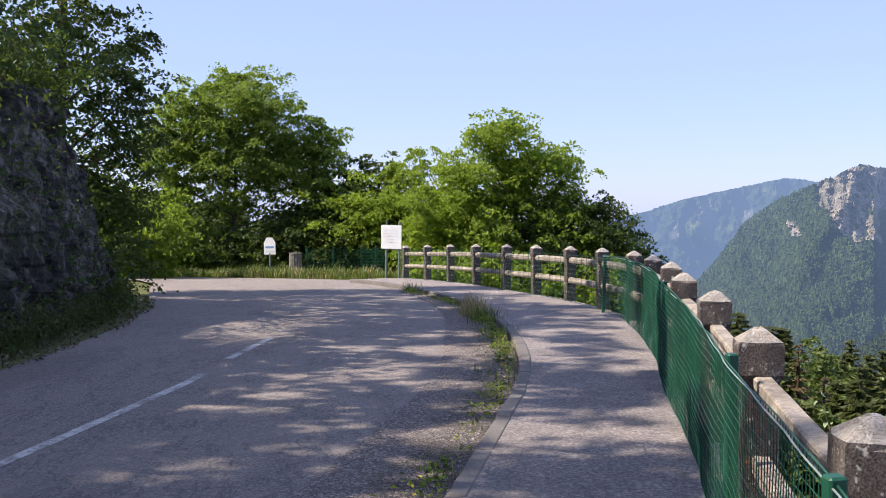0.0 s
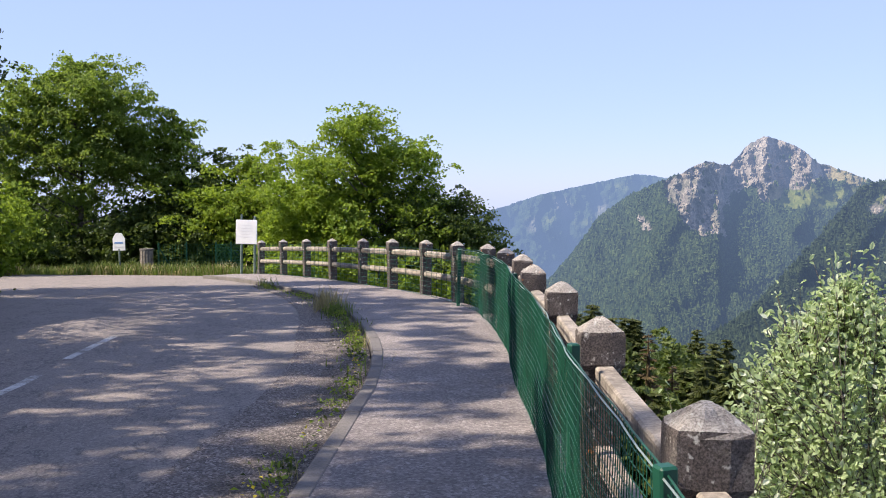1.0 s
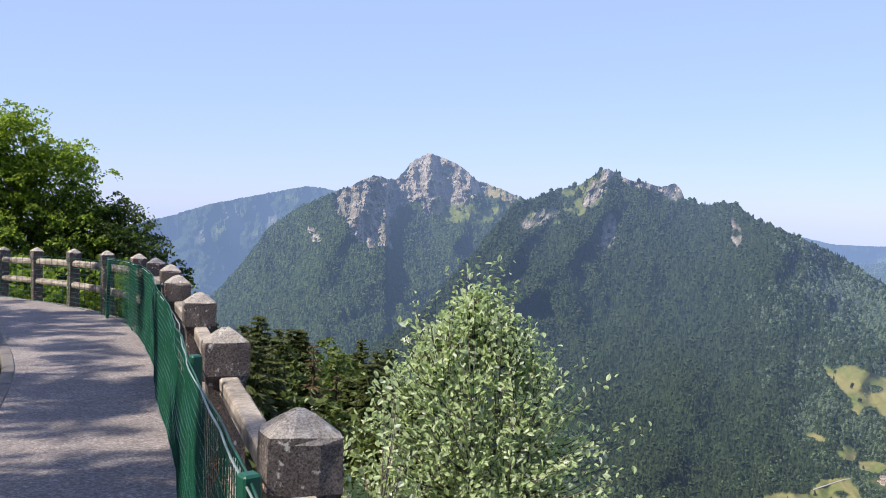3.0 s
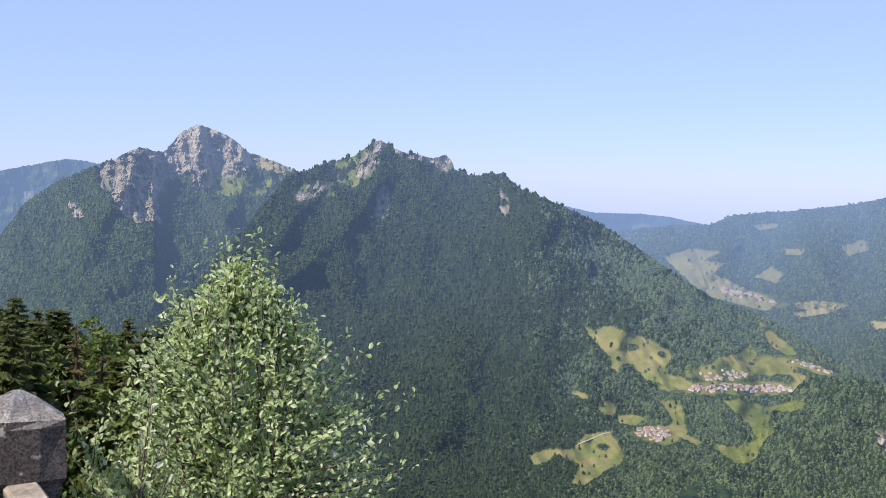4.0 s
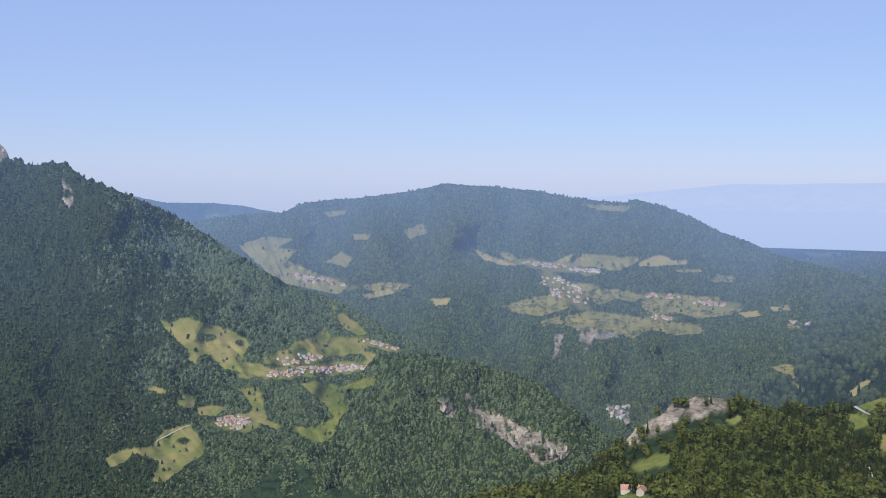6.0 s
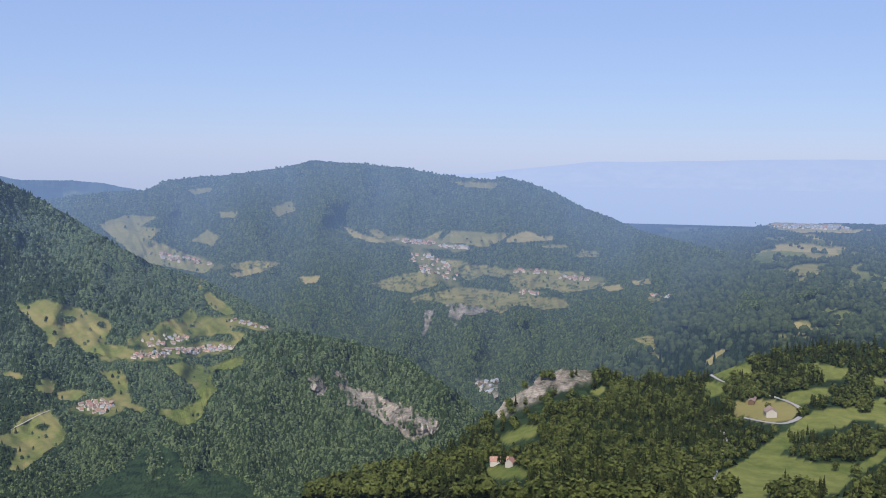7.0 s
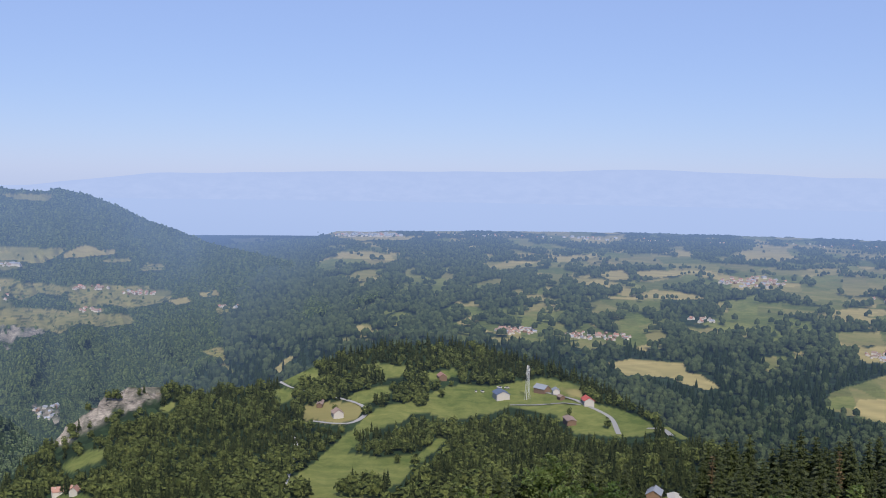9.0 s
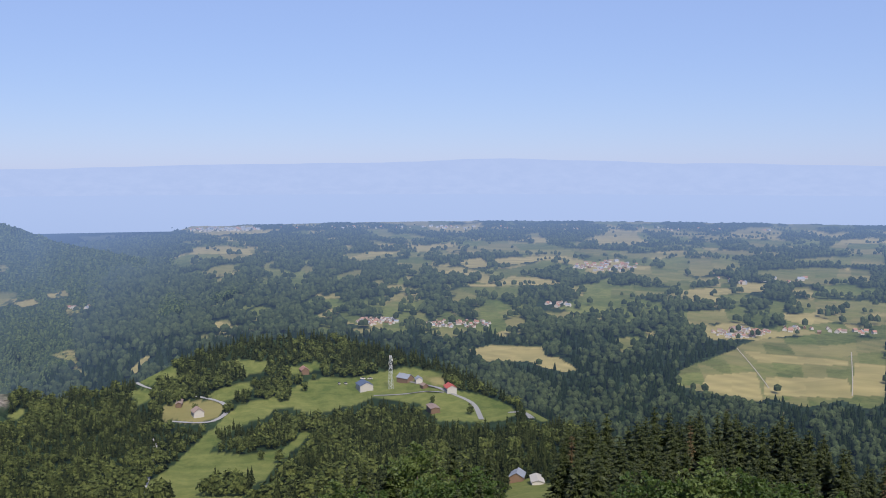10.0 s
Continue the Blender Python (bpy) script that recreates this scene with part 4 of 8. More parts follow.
def plain_cover(A, E, down):
    u, v, q = field_grid(A, E)
    ui, vi = np.floor(u).astype(int) & 255, np.floor(v).astype(int) & 255
    tone = LAT[0][ui, vi]
    field = np.clip(0.5 - field_wood(A, E) * 8, 0, 1)
    stripe = 0.10 * np.sin((A * 1.3 + q * 90) * (0.5 + np.floor(LAT[2][ui, vi] * 3)))
    h = np.clip((tone - 0.42) * 1.7 + stripe * (tone > 0.3), 0, 0.85)
    h = np.where(within(A, E, PLAIN_GREEN, 0.06, 2) > 0, np.clip(0.22 + 0.5 * (tone - 0.5) + stripe, 0, 0.5), h)
    h = np.maximum(h, within(A, E, PLAIN_HAY, 0.06, 2) * (0.80 + stripe))
    return {"meadow": field * (1 - h) * (0.62 + 0.42 * LAT[1][ui, vi]), "hay": field * h}


SPUR_ROCK = [[(60.79, -11.96), (61.41, -11.93), (61.85, -12.94), (61.38, -13.03), (60.85, -12.53)],
             [(62.05, -11.69), (62.68, -11.84), (63.29, -12.54), (64.41, -12.96), (66.04, -13.5), (68.03, -14.38), (68.01, -14.92), (66.65, -15.56), (66.0, -15.09), (64.86, -14.34), (63.26, -13.72), (62.49, -12.67)]]


def spur_cover(A, E, down):
    rock = within(A, E, SPUR_ROCK, 0.45, 2)
    # leafy lightens the whole spur, again in place of haze.
    return {"rock": rock * np.clip(1.0 + 2.2 * fbm(A * 3.2 + E, E * 2.2, 4, 2, 0.65), 0, 1), "meadow": within(A, E, MEADOWS_BELOW[:1], 0.09, 0) * (1 - rock), "leafy": 0 * A + 0.7}


KNOLL_MEADOWS_A = [[(88.2, -12.8), (89.58, -12.47), (90.81, -12.06), (91.89, -11.64), (92.97, -11.42), (94.37, -11.54), (95.78, -11.26), (96.56, -11.11), (97.34, -10.97), (98.22, -11.13), (99.06, -11.52), (99.6, -12.13), (100.95, -12.4), (102.2, -12.67), (103.14, -13.05), (103.46, -13.53), (102.52, -13.84), (101.42, -13.94), (99.85, -13.86), (99.06, -13.86), (98.12, -12.95), (96.71, -12.73), (95.46, -12.59), (94.52, -12.94), (93.58, -13.1), (92.33, -13.46), (91.1, -13.03), (90.18, -13), (89.5, -13.51), (88.64, -13.71), (87.73, -14.09), (86.96, -14.64)]]
KNOLL_MEADOWS_B = [[(88.2, -12.8), (88.64, -13.71), (87.42, -14.31), (86.56, -15.08), (88.31, -15.41), (90.15, -15.2), (90.61, -15.51), (89.83, -16.25), (89.51, -16.76), (88.28, -17.13), (88.27, -17.62), (88.26, -18.28), (82.83, -17.89), (83.06, -16.63), (84.4, -15.87), (85.31, -15.06), (86.52, -14.11), (87.29, -13.41)],
    [(90.36, -15.33), (91.86, -14.13), (92.2, -14.26), (90.7, -15.64)],
    [(82.7, -11.11), (84.22, -10.75), (84.87, -10.57), (85.03, -11.08), (84.35, -11.49), (83.04, -11.48)],
    [(82.4, -11.73), (83.47, -11.68), (83.55, -12.18), (82.87, -12.52)],
    [(87.03, -10.57), (88.09, -10.34), (89.6, -10.52), (89.6, -10.97), (88.68, -11.24), (87.47, -11.28)],
    [(86.41, -12.25), (87.47, -11.7), (88.68, -11.54), (88.97, -12), (88.06, -12.41), (87.15, -12.58)],
    [(90.51, -11), (92.36, -10.59), (92.73, -10.9), (90.81, -11.4)]]
KNOLL_MEADOWS_C = [[(103.77, -13.31), (104.86, -13.2), (105.74, -13.63), (104.87, -13.83)],
    [(102.94, -17.11), (104.26, -16.82), (105.68, -17.19), (106.62, -17.86), (106.78, -18.61), (102.7, -18.73)],
    [(76.45, -12.52), (77.27, -12.22), (77.12, -12.66), (76.58, -12.81)]]
KNOLL_MEADOWS = KNOLL_MEADOWS_A + KNOLL_MEADOWS_B + KNOLL_MEADOWS_C
MEADOW_EDGE = [(72.5, -15.0, 0.9, 0.3, 0.3), (71.8, -17.0, 1.0, 0.3, 0), (97.8, -11.5, 1.3, 0.3, 0)]
KNOLL_ROCK = [(71.9, -13.5, 0.9, 0.5, 0.6), (73.4, -12.5, 1.2, 0.6, 0.6), (75.2, -11.9, 1.3, 0.55, 0.2)]
PADDOCK = [[(84.06, -12.59), (85.36, -12.46), (86.85, -12.42), (87.36, -12.83), (87.04, -13.4), (85.93, -13.67), (85.04, -13.47), (84.1, -13.33)]]


def knoll_open(A, E):
    """Where the knoll carries no wood."""
    return np.maximum(np.maximum(within(A, E, KNOLL_MEADOWS, 0.10, 0), within(A, E, PADDOCK, 0.06, 0)), blot(A, E, MEADOW_EDGE, 0.2))


def knoll_cover(A, E, down):
    hay = np.maximum(within(A, E, PADDOCK, 0.06, 0) * 0.55, blot(A, E, [(99.3, -11.75, 0.7, 0.2, -0.2)], 0.4) * 0.6)
    rock = blot(A, E, KNOLL_ROCK, 0.4) * np.clip(0.85 + fbm(A * 4, E * 4, 4, 1), 0, 1)
    return {"meadow": np.clip(knoll_open(A, E) - hay, 0, 1) * (1 - rock), "hay": hay, "rock": rock}


land("backdrop_far_ridge", far_ridge, 3, 26, 0.07, 90, ridge_cover, FAR_WOODS, 0.0012, 0.4, 0.008, "distant hazy blue wooded mountain ridge", "mountain ridge")
land("backdrop_peaks", peaks, 8, 34, 0.06, 210, peaks_cover, PEAK_WOODS, 0.003, 0.6, 0.02, "pale limestone peak above dark wooded slopes", "mountain")
land("backdrop_mountain", mountain, 16, 66, 0.09, 220, mountain_cover, WOODS, 0.0018, 0.6, 0.008, "broad wooded mountain with a rocky crest and meadows", "mountain")
land("backdrop_valley_ridge", valley_ridge, 40, 58, 0.08, 60, valley_cover, HILL_WOODS, 0.0005, 0.2, 0.008, "distant blue ridge closing the valley", "mountain ridge")
land("backdrop_hill", hill, 46, 92, 0.07, 190, hill_cover, HILL_WOODS, 0.0010, 0.8, 0.008, "long wooded hill with terraced fields", "hill")
land("ground_plain", plain, 68, 132, 0.075, 210, plain_cover, PLAIN_LAND, 0.0011, 0.0, 0.008, "wide plain of fields, hedges and woods before the lake", "plain")
land("backdrop_spur", spur, 48, 74, 0.07, 120, spur_cover, WOODS, 0.0020, 0.6, 0.008, "wooded spur with a pale bare cliff", "hill")
land("ground_knoll", knoll, 54, 140, 0.13, 110, knoll_cover, WOODS, 0.0, 0.5, 0.03, "green knoll with meadows below the overlook", "hill")


def smooth_strip(name, az, rows, material, label, category):
    V = np.stack([polar(az, np.full_like(az, 0) + e, np.full_like(az, 0) + r) for e, r in rows])
    n, m = V.shape[:2]
    i = np.arange(n * m).reshape(n, m)
    F = np.stack([i[:-1, :-1], i[:-1, 1:], i[1:, 1:], i[1:, :-1]], -1).reshape(-1, 4)
    return tagged(new(name, mesh_np(name, V.reshape(-1, 3), F, material, True)), label, category, kind="structure")


az = np.arange(66, 139.1, 0.5)
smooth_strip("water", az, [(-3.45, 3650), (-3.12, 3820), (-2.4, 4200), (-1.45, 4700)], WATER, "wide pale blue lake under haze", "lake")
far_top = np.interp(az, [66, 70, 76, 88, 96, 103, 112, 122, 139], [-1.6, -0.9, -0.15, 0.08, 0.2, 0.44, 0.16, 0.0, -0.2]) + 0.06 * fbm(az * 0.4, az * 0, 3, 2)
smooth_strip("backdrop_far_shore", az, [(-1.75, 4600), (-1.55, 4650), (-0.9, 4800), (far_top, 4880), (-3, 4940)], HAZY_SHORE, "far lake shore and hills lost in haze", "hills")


# ---- the overlook: road, path, kerb ----
def road_z(y):
    """The road crests beside the camera and falls away ahead."""
    y = np.asarray(y, float)
    return np.where(y < 0, 0.0, np.where(y < 29, -0.001 * y * y, -0.841 - 0.058 * (y - 29)))


def spline(points, n):
    """A smooth line through the points (Catmull-Rom)."""
    p = np.array(points, float)
    p = np.concatenate([2 * p[:1] - p[1:2], p, 2 * p[-1:] - p[-2:-1]])
    out = []
    per = max(2, n // (len(points) - 1))
    for k in range(1, len(p) - 2):
        for s in np.linspace(0, 1, per, endpoint=False):
            a, b, c, d = p[k - 1:k + 3]
            out.append(0.5 * (2 * b + (c - a) * s + (2 * a - 5 * b + 4 * c - d) * s * s + (3 * b - a - 3 * c + d) * s ** 3))
    out.append(p[-2])
    return np.array(out)


def strip_mesh(name, lines, material, smooth=False):
    V = np.stack(lines)
    n, m = V.shape[:2]
    i = np.arange(n * m).reshape(n, m)
    F = np.stack([i[:-1, :-1], i[:-1, 1:], i[1:, 1:], i[1:, :-1]], -1).reshape(-1, 4)
    return mesh_np(name, V.reshape(-1, 3), F[:, ::-1], material, smooth)


def lift(xy, h=0.0):
    return np.column_stack([xy, road_z(xy[:, 1]) + h])


KERB_LINE = [(-1.2, -4), (-0.85, 0), (-0.45, 3.2), (-0.04, 5.25), (0.15, 6.36), (0.46, 8.17), (0.64, 10.1), (0.65, 12.7), (0.5, 15.05), (0.07, 18.07), (-0.64, 21.2), (-1.5, 24.5), (-2.6, 27.5)]
POSTS = [(0.5, -3.1), (0.6, -1.25), (0.76, 0.6), (0.975, 2.43), (1.25, 4.25), (1.565, 6.2), (1.81, 8.05), (2.1, 9.9), (2.3, 11.75), (2.42, 13.6), (2.3, 15.45), (2.03, 17.3), (1.63, 19.1), (1.18, 20.9), (0.66, 23.2), (0.09, 25.1), (-0.49, 27.1), (-1.14, 29.0)]
ROAD_LEFT = [(-4.6, -12), (-4.4, 0), (-4.25, 6), (-4.2, 9.5), (-4.2, 11.2), (-4.3, 13.4), (-4.85, 16.7), (-6.3, 21.9), (-7.7, 27.3), (-10, 31.5), (-16, 36)]
ROAD_FAR = [(-1.6, 29.3), (-2.6, 30.2), (-4.6, 32.0), (-6.5, 33.2), (-9, 34.8), (-16, 39)]

kerb_xy = spline(KERB_LINE, 96)
post_xy = spline(POSTS, 170)


def along(points, y):
    p = np.asarray(points)
    o = np.argsort(p[:, 1])
    return np.interp(y, p[o, 1], p[o, 0])


# one ground sheet for the terrace under road, path and verge
ys = np.concatenate([np.arange(-60, 0, 3.0), np.arange(0, 46, 0.8), np.arange(46, 100, 4.0)])
xs = np.concatenate([np.arange(-60, -14, 3.0), np.arange(-14, 3.3, 0.6)])
edge = along(post_xy, ys) + 0.32
V = []
for yy, ee in zip(ys, edge):
    xr = np.where(xs > ee, ee, xs)
    zz = road_z(np.full_like(xr, yy)) - 0.06
    bank = np.clip(-7.4 - xr - 0.05 * max(0, yy), 0, 60)
    zz = zz + np.where(yy < 24, 1.0, max(0.0, 1 - (yy - 24) / 5)) * np.minimum(bank * 1.2, 3.4 + bank * 0.35)
    if yy > 30:
        zz = zz - np.clip(xr + 8 - 0.3 * (yy - 30), 0, 30) * 0.12 * min(1, (yy - 30) / 6)
    V.append(np.column_stack([xr, np.full_like(xr, yy), zz]))
tagged(new("ground", strip_mesh("ground", V, SOIL, True)), "earth and rough grass beside the road", "ground", kind="structure")

# the drop beyond the parapet down to the foot of the knoll
azs = np.arange(-60, 200.1, 2.0)
rr = np.array([0.2, 1.0, 2.0, 4, 7, 12, 20, 30, 45, 70, 100, 132])
foot_el = np.interp(azs, [-60, 0, 54, 85, 100, 106, 140, 200], [-25, -25, -27, -26, -23.5, -21.5, -22.5, -24])
V = []
for r in rr:
    p = polar(azs, foot_el - 0.3, np.full_like(azs, r))
    f = np.clip((r - 2) / 10, 0, 1)
    x, y = p[:, 0], p[:, 1]
    lim = along(post_xy, np.clip(y, -3, 29)) + 0.3
    p[:, 0] = np.maximum(x, lim)
    p[:, 2] = np.minimum(p[:, 2] * (0.45 + 0.55 * f), -0.5 - 0.5 * np.clip(p[:, 0] - lim, 0, 6))
    inner_edge = p[:, 0] <= lim + 0.01
    p[:, 2] = np.where(inner_edge, -0.25 + road_z(np.clip(y, 0, 60)), p[:, 2] + 0.4 * fbm(p[:, 0] * 0.3, y * 0.3, 3))
    V.append(p)
tagged(new("ground_slope", strip_mesh("ground_slope", V, SOIL)), "steep earthy slope falling from the parapet", "slope", kind="structure")


def road_surface():
    n = 70
    yl = np.linspace(-12, 27.2, n)
    left = np.column_stack([along(ROAD_LEFT, yl), yl])
    right = np.column_stack([along(kerb_xy, np.clip(yl, -4, 40)), yl])
    lines = [lift(left + (right - left) * f, 0.012 * math.sin(f * math.pi) + 0.0) for f in np.linspace(0, 1, 16)]
    me = strip_mesh("road", [np.array(l) for l in lines], ASPHALT, True)
    return me


tagged(new("road", road_surface()), "worn grey asphalt mountain road with fine cracks", "road", kind="structure")
# the bend beyond the crest swings away to the far verge
far = spline(ROAD_FAR, 40)
near = spline([(-2.6, 27.15), (-5.0, 27.15), (-7.6, 27.15), (-9.8, 31.3), (-16, 36)], 40)
k = min(len(far), len(near))
far, near = far[np.linspace(0, len(far) - 1, k).astype(int)], near[np.linspace(0, len(near) - 1, k).astype(int)]
tagged(new("road_bend", strip_mesh("road_bend", [lift(far + (near - far) * f, -0.004) for f in np.linspace(0, 1, 8)][::-1], ASPHALT, True)), "sunlit asphalt bend at the far end of the road", "road", kind="structure")

# path between kerb and parapet, raised a little over the road
yp = np.linspace(-4, 29, 90)
inner = np.column_stack([along(kerb_xy, yp) + 0.10, yp])
outer = np.column_stack([along(post_xy, yp) + 0.05, yp])
inner[:, 0] = np.where(yp > 27.5, along([(-2.4, 27.5), (-1.7, 29.2)], yp), inner[:, 0])
tagged(new("pavement", strip_mesh("pavement", [lift(inner + (outer - inner) * f, 0.075) for f in np.linspace(0, 1, 7)], PATH_ASPHALT, True)), "rough grey asphalt footpath along the parapet", "footpath", kind="structure")

# gravel gutter beside the kerb
yg = np.linspace(-4, 22, 60)
gi = np.column_stack([along(kerb_xy, yg), yg])
w = np.interp(yg, [-4, 4, 8, 12, 16, 22], [0.6, 0.55, 0.5, 0.5, 0.35, 0.15])
go = gi - np.column_stack([1.5 * w, 0 * yg])
across = np.linspace(0, 1, 9)
gutter = strip_mesh("road_gutter", [lift(go + (gi - go) * f, 0.013 + 0.008 * f) for f in across], GRAVEL, True)
gutter.attributes.new("loose", 'FLOAT', 'POINT').data.foreach_set("value", np.repeat(across, len(yg)).astype(np.float32))
tagged(new("road_gutter", gutter), "loose dark gravel along the kerb", "gutter", kind="structure")

# the faint edge line on the road
yl = np.linspace(4.5, 9.2, 24)
lx = np.interp(yl, [4.5, 5.9, 7.1, 8.7, 10.7], [-2.85, -2.64, -2.47, -2.27, -2.18])
tagged(new("road_marking", strip_mesh("road_marking", [lift(np.column_stack([lx - 0.045, yl]), 0.0145), lift(np.column_stack([lx + 0.045, yl]), 0.0145)], PAINT)), "worn white line on the asphalt", "road marking", kind="structure")
yl = np.linspace(10.2, 12.1, 12)
lx = np.interp(yl, [10.2, 12.1], [-2.22, -2.1])
tagged(new("road_marking", strip_mesh("road_marking", [lift(np.column_stack([lx - 0.045, yl]), 0.0145), lift(np.column_stack([lx + 0.045, yl]), 0.0145)], PAINT)), "worn white line on the asphalt", "road marking", kind="structure")


# ---- kerb of single stones ----
def box_bm(sx, sy, sz, bevel=0.01, seg=1, centre=(0, 0, 0)):
    bm = bmesh.new()
    bmesh.ops.create_cube(bm, size=1)
    bmesh.ops.scale(bm, vec=(sx, sy, sz), verts=bm.verts)
    if bevel:
        bmesh.ops.bevel(bm, geom=bm.edges[:], offset=bevel, segments=seg, affect='EDGES')
    bmesh.ops.translate(bm, vec=centre, verts=bm.verts)
    return bm


kerb = tagged(new("kerb"), "low kerb of grey weathered stones", "kerb", kind="structure")
bm = box_bm(0.115, 0.985, 0.2, 0.014)
kerb_stone = bpy.data.meshes.new("kerb_stone")
bm.to_mesh(kerb_stone), bm.free()
kerb_stone.materials.append(KERB)
arc = np.concatenate([[0], np.cumsum(np.linalg.norm(np.diff(kerb_xy, axis=0), axis=1))])
for d in np.arange(0.5, arc[-1] - 0.4, 1.0):
    p = np.array([np.interp(d + o, arc, kerb_xy[:, j]) for o in (-0.5, 0.5) for j in (0, 1)]).reshape(2, 2)
    c = p.mean(0)
    way = p[1] - p[0]
    z = float(road_z(c[1]))
    tilt = math.degrees(math.atan2(float(road_z(p[1][1]) - road_z(p[0][1])), 1.0))
    part("kerb_stone", kerb_stone, kerb, at=pose(c[0] + 0.075, c[1], z - 0.018 + random.uniform(-0.006, 0.006), tilt, random.uniform(-1.5, 1.5), math.degrees(math.atan2(-way[0], way[1])) + random.uniform(-0.5, 0.5)))


# ---- parapet: concrete posts with pyramid caps and two beams a bay ----
def post_mesh(seed, w=0.195, h=0.94):
    rs = random.Random(seed)
    bm = bmesh.new()
    rings = [(-0.35, w * 0.86), (0.70 * h, w * 0.82), (0.765 * h, w * 0.85), (0.795 * h, w), (0.925 * h, w), (0.94 * h, w * 0.96), (0.985 * h, w * 0.40), (h, w * 0.12)]
    loops = []
    for z, s in rings:
        loop = []
        for k in range(12):
            e, f = divmod(k, 3)
            a = -0.5 + (f + 0.0) / 3
            x, y = [(a, -0.5), (0.5, a), (-a, 0.5), (-0.5, -a)][e]
            if f == 0:
                x, y = x * 0.95, y * 0.95
            loop.append(bm.verts.new((x * s + rs.uniform(-1, 1) * 0.004, y * s + rs.uniform(-1, 1) * 0.004, z + rs.uniform(-1, 1) * 0.004)))
        loops.append(loop)
    for a, b in zip(loops, loops[1:]):
        for k in range(12):
            bm.faces.new((a[k], a[(k + 1) % 12], b[(k + 1) % 12], b[k]))
    bm.faces.new(loops[-1])
    me = bpy.data.meshes.new("post")
    bm.to_mesh(me), bm.free()
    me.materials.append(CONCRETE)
    return me


def beam_mesh(length, s, seed, rounded):
    """A beam set on its edge, with a worn surface."""
    rs = random.Random(seed)
    bm = bmesh.new()
    loops = []
    for i in range(9):
        y = (i / 8 - 0.5) * length
        loop = []
        for k in range(8):
            a = k * math.pi / 4 if rounded else 0.785 + (k // 2) * math.pi / 2 + (0.12 if k % 2 else -0.12)
            q = s * 0.66 * rs.uniform(0.965, 1.03)
            loop.append(bm.verts.new((math.cos(a) * q, y, math.sin(a) * q)))
        loops.append(loop)
    for a, b in zip(loops, loops[1:]):
        for k in range(8):
            bm.faces.new((a[k], b[k], b[(k + 1) % 8], a[(k + 1) % 8]))
    bm.faces.new(loops[0]), bm.faces.new(loops[-1][::-1])
    me = bpy.data.meshes.new("beam")
    bm.to_mesh(me), bm.free()
    me.materials.append(BEAM)
    return me


parapet = tagged(new("parapet"), "weathered concrete parapet with capped posts and double beams", "parapet")
post_meshes = [post_mesh(s) for s in range(5)]
for i, (x, y) in enumerate(POSTS):
    a, b = POSTS[max(0, i - 1)], POSTS[min(len(POSTS) - 1, i + 1)]
    yaw = math.degrees(math.atan2(-(b[0] - a[0]), b[1] - a[1]))
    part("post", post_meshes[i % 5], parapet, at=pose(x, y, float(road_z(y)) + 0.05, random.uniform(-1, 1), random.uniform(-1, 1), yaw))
for i, (a, b) in enumerate(zip(POSTS, POSTS[1:])):
    za, zb = float(road_z(a[1])), float(road_z(b[1]))
    ln = math.hypot(b[0] - a[0], b[1] - a[1])
    yaw, tilt = math.degrees(math.atan2(-(b[0] - a[0]), b[1] - a[1])), math.degrees(math.atan2(zb - za, ln))
    for h in (0.755, 0.42):
        part("beam", beam_mesh(ln - 0.15, 0.075 if i < 8 else 0.08, i * 3 + int(h * 10), i >= 8), parapet, at=pose((a[0] + b[0]) / 2, (a[1] + b[1]) / 2, (za + zb) / 2 + h, tilt, random.uniform(-4, 4), yaw))


# ---- green mesh fence on the road side of the parapet ----
def wire_grid(line, z0, z1, gap_u, gap_v, wire, sag=0.02, seed=0):
    """A net of square wires along a line of (x, y) points."""
    arcl = np.concatenate([[0], np.cumsum(np.linalg.norm(np.diff(line, axis=0), axis=1))])
    rs = np.random.RandomState(seed)
    V, F = [], []

    def put(p, u, v, hw):
        # a thin square rod through the points p, with cross axes u and v
        base = sum(len(a) for a in V)
        n = len(p)
        ring = np.stack([p + u * hw, p + v * hw, p - u * hw, p - v * hw], 1)
        V.append(ring.reshape(-1, 3))
        i = base + np.arange(n * 4).reshape(n, 4)
        for q in range(4):
            F.append(np.stack([i[:-1, q], i[:-1, (q + 1) % 4], i[1:, (q + 1) % 4], i[1:, q]], -1))

    def spot(d, h):
        x, y = np.interp(d, arcl, line[:, 0]), np.interp(d, arcl, line[:, 1])
        w = sag * fbm(d * 0.9, h * 1.5 + seed, 3, 1)
        return np.column_stack([x + w, y, road_z(y) + z0 + (z1 - z0) * h + sag * 0.6 * fbm(d * 1.1, h * 0 + seed, 2, 2) * h])

    up, out = np.array([0, 0, 1.0]), np.array([1.0, 0, 0])
    for h in np.arange(0, 1.0001, gap_v / (z1 - z0)):
        d = np.arange(0, arcl[-1], 0.16)
        put(spot(d, np.full_like(d, h)), up, out, wire * (1.8 if h > 0.99 or h == 0 else 1.0))
    ends = np.arange(0, arcl[-1], gap_u)
    hh = np.linspace(0, 1, 6)
    for d in ends:
        put(spot(np.full(6, d) + 0.004 * rs.randn(), hh), np.array([0, 1.0, 0]), out, wire)
    return np.concatenate(V), np.concatenate(F)


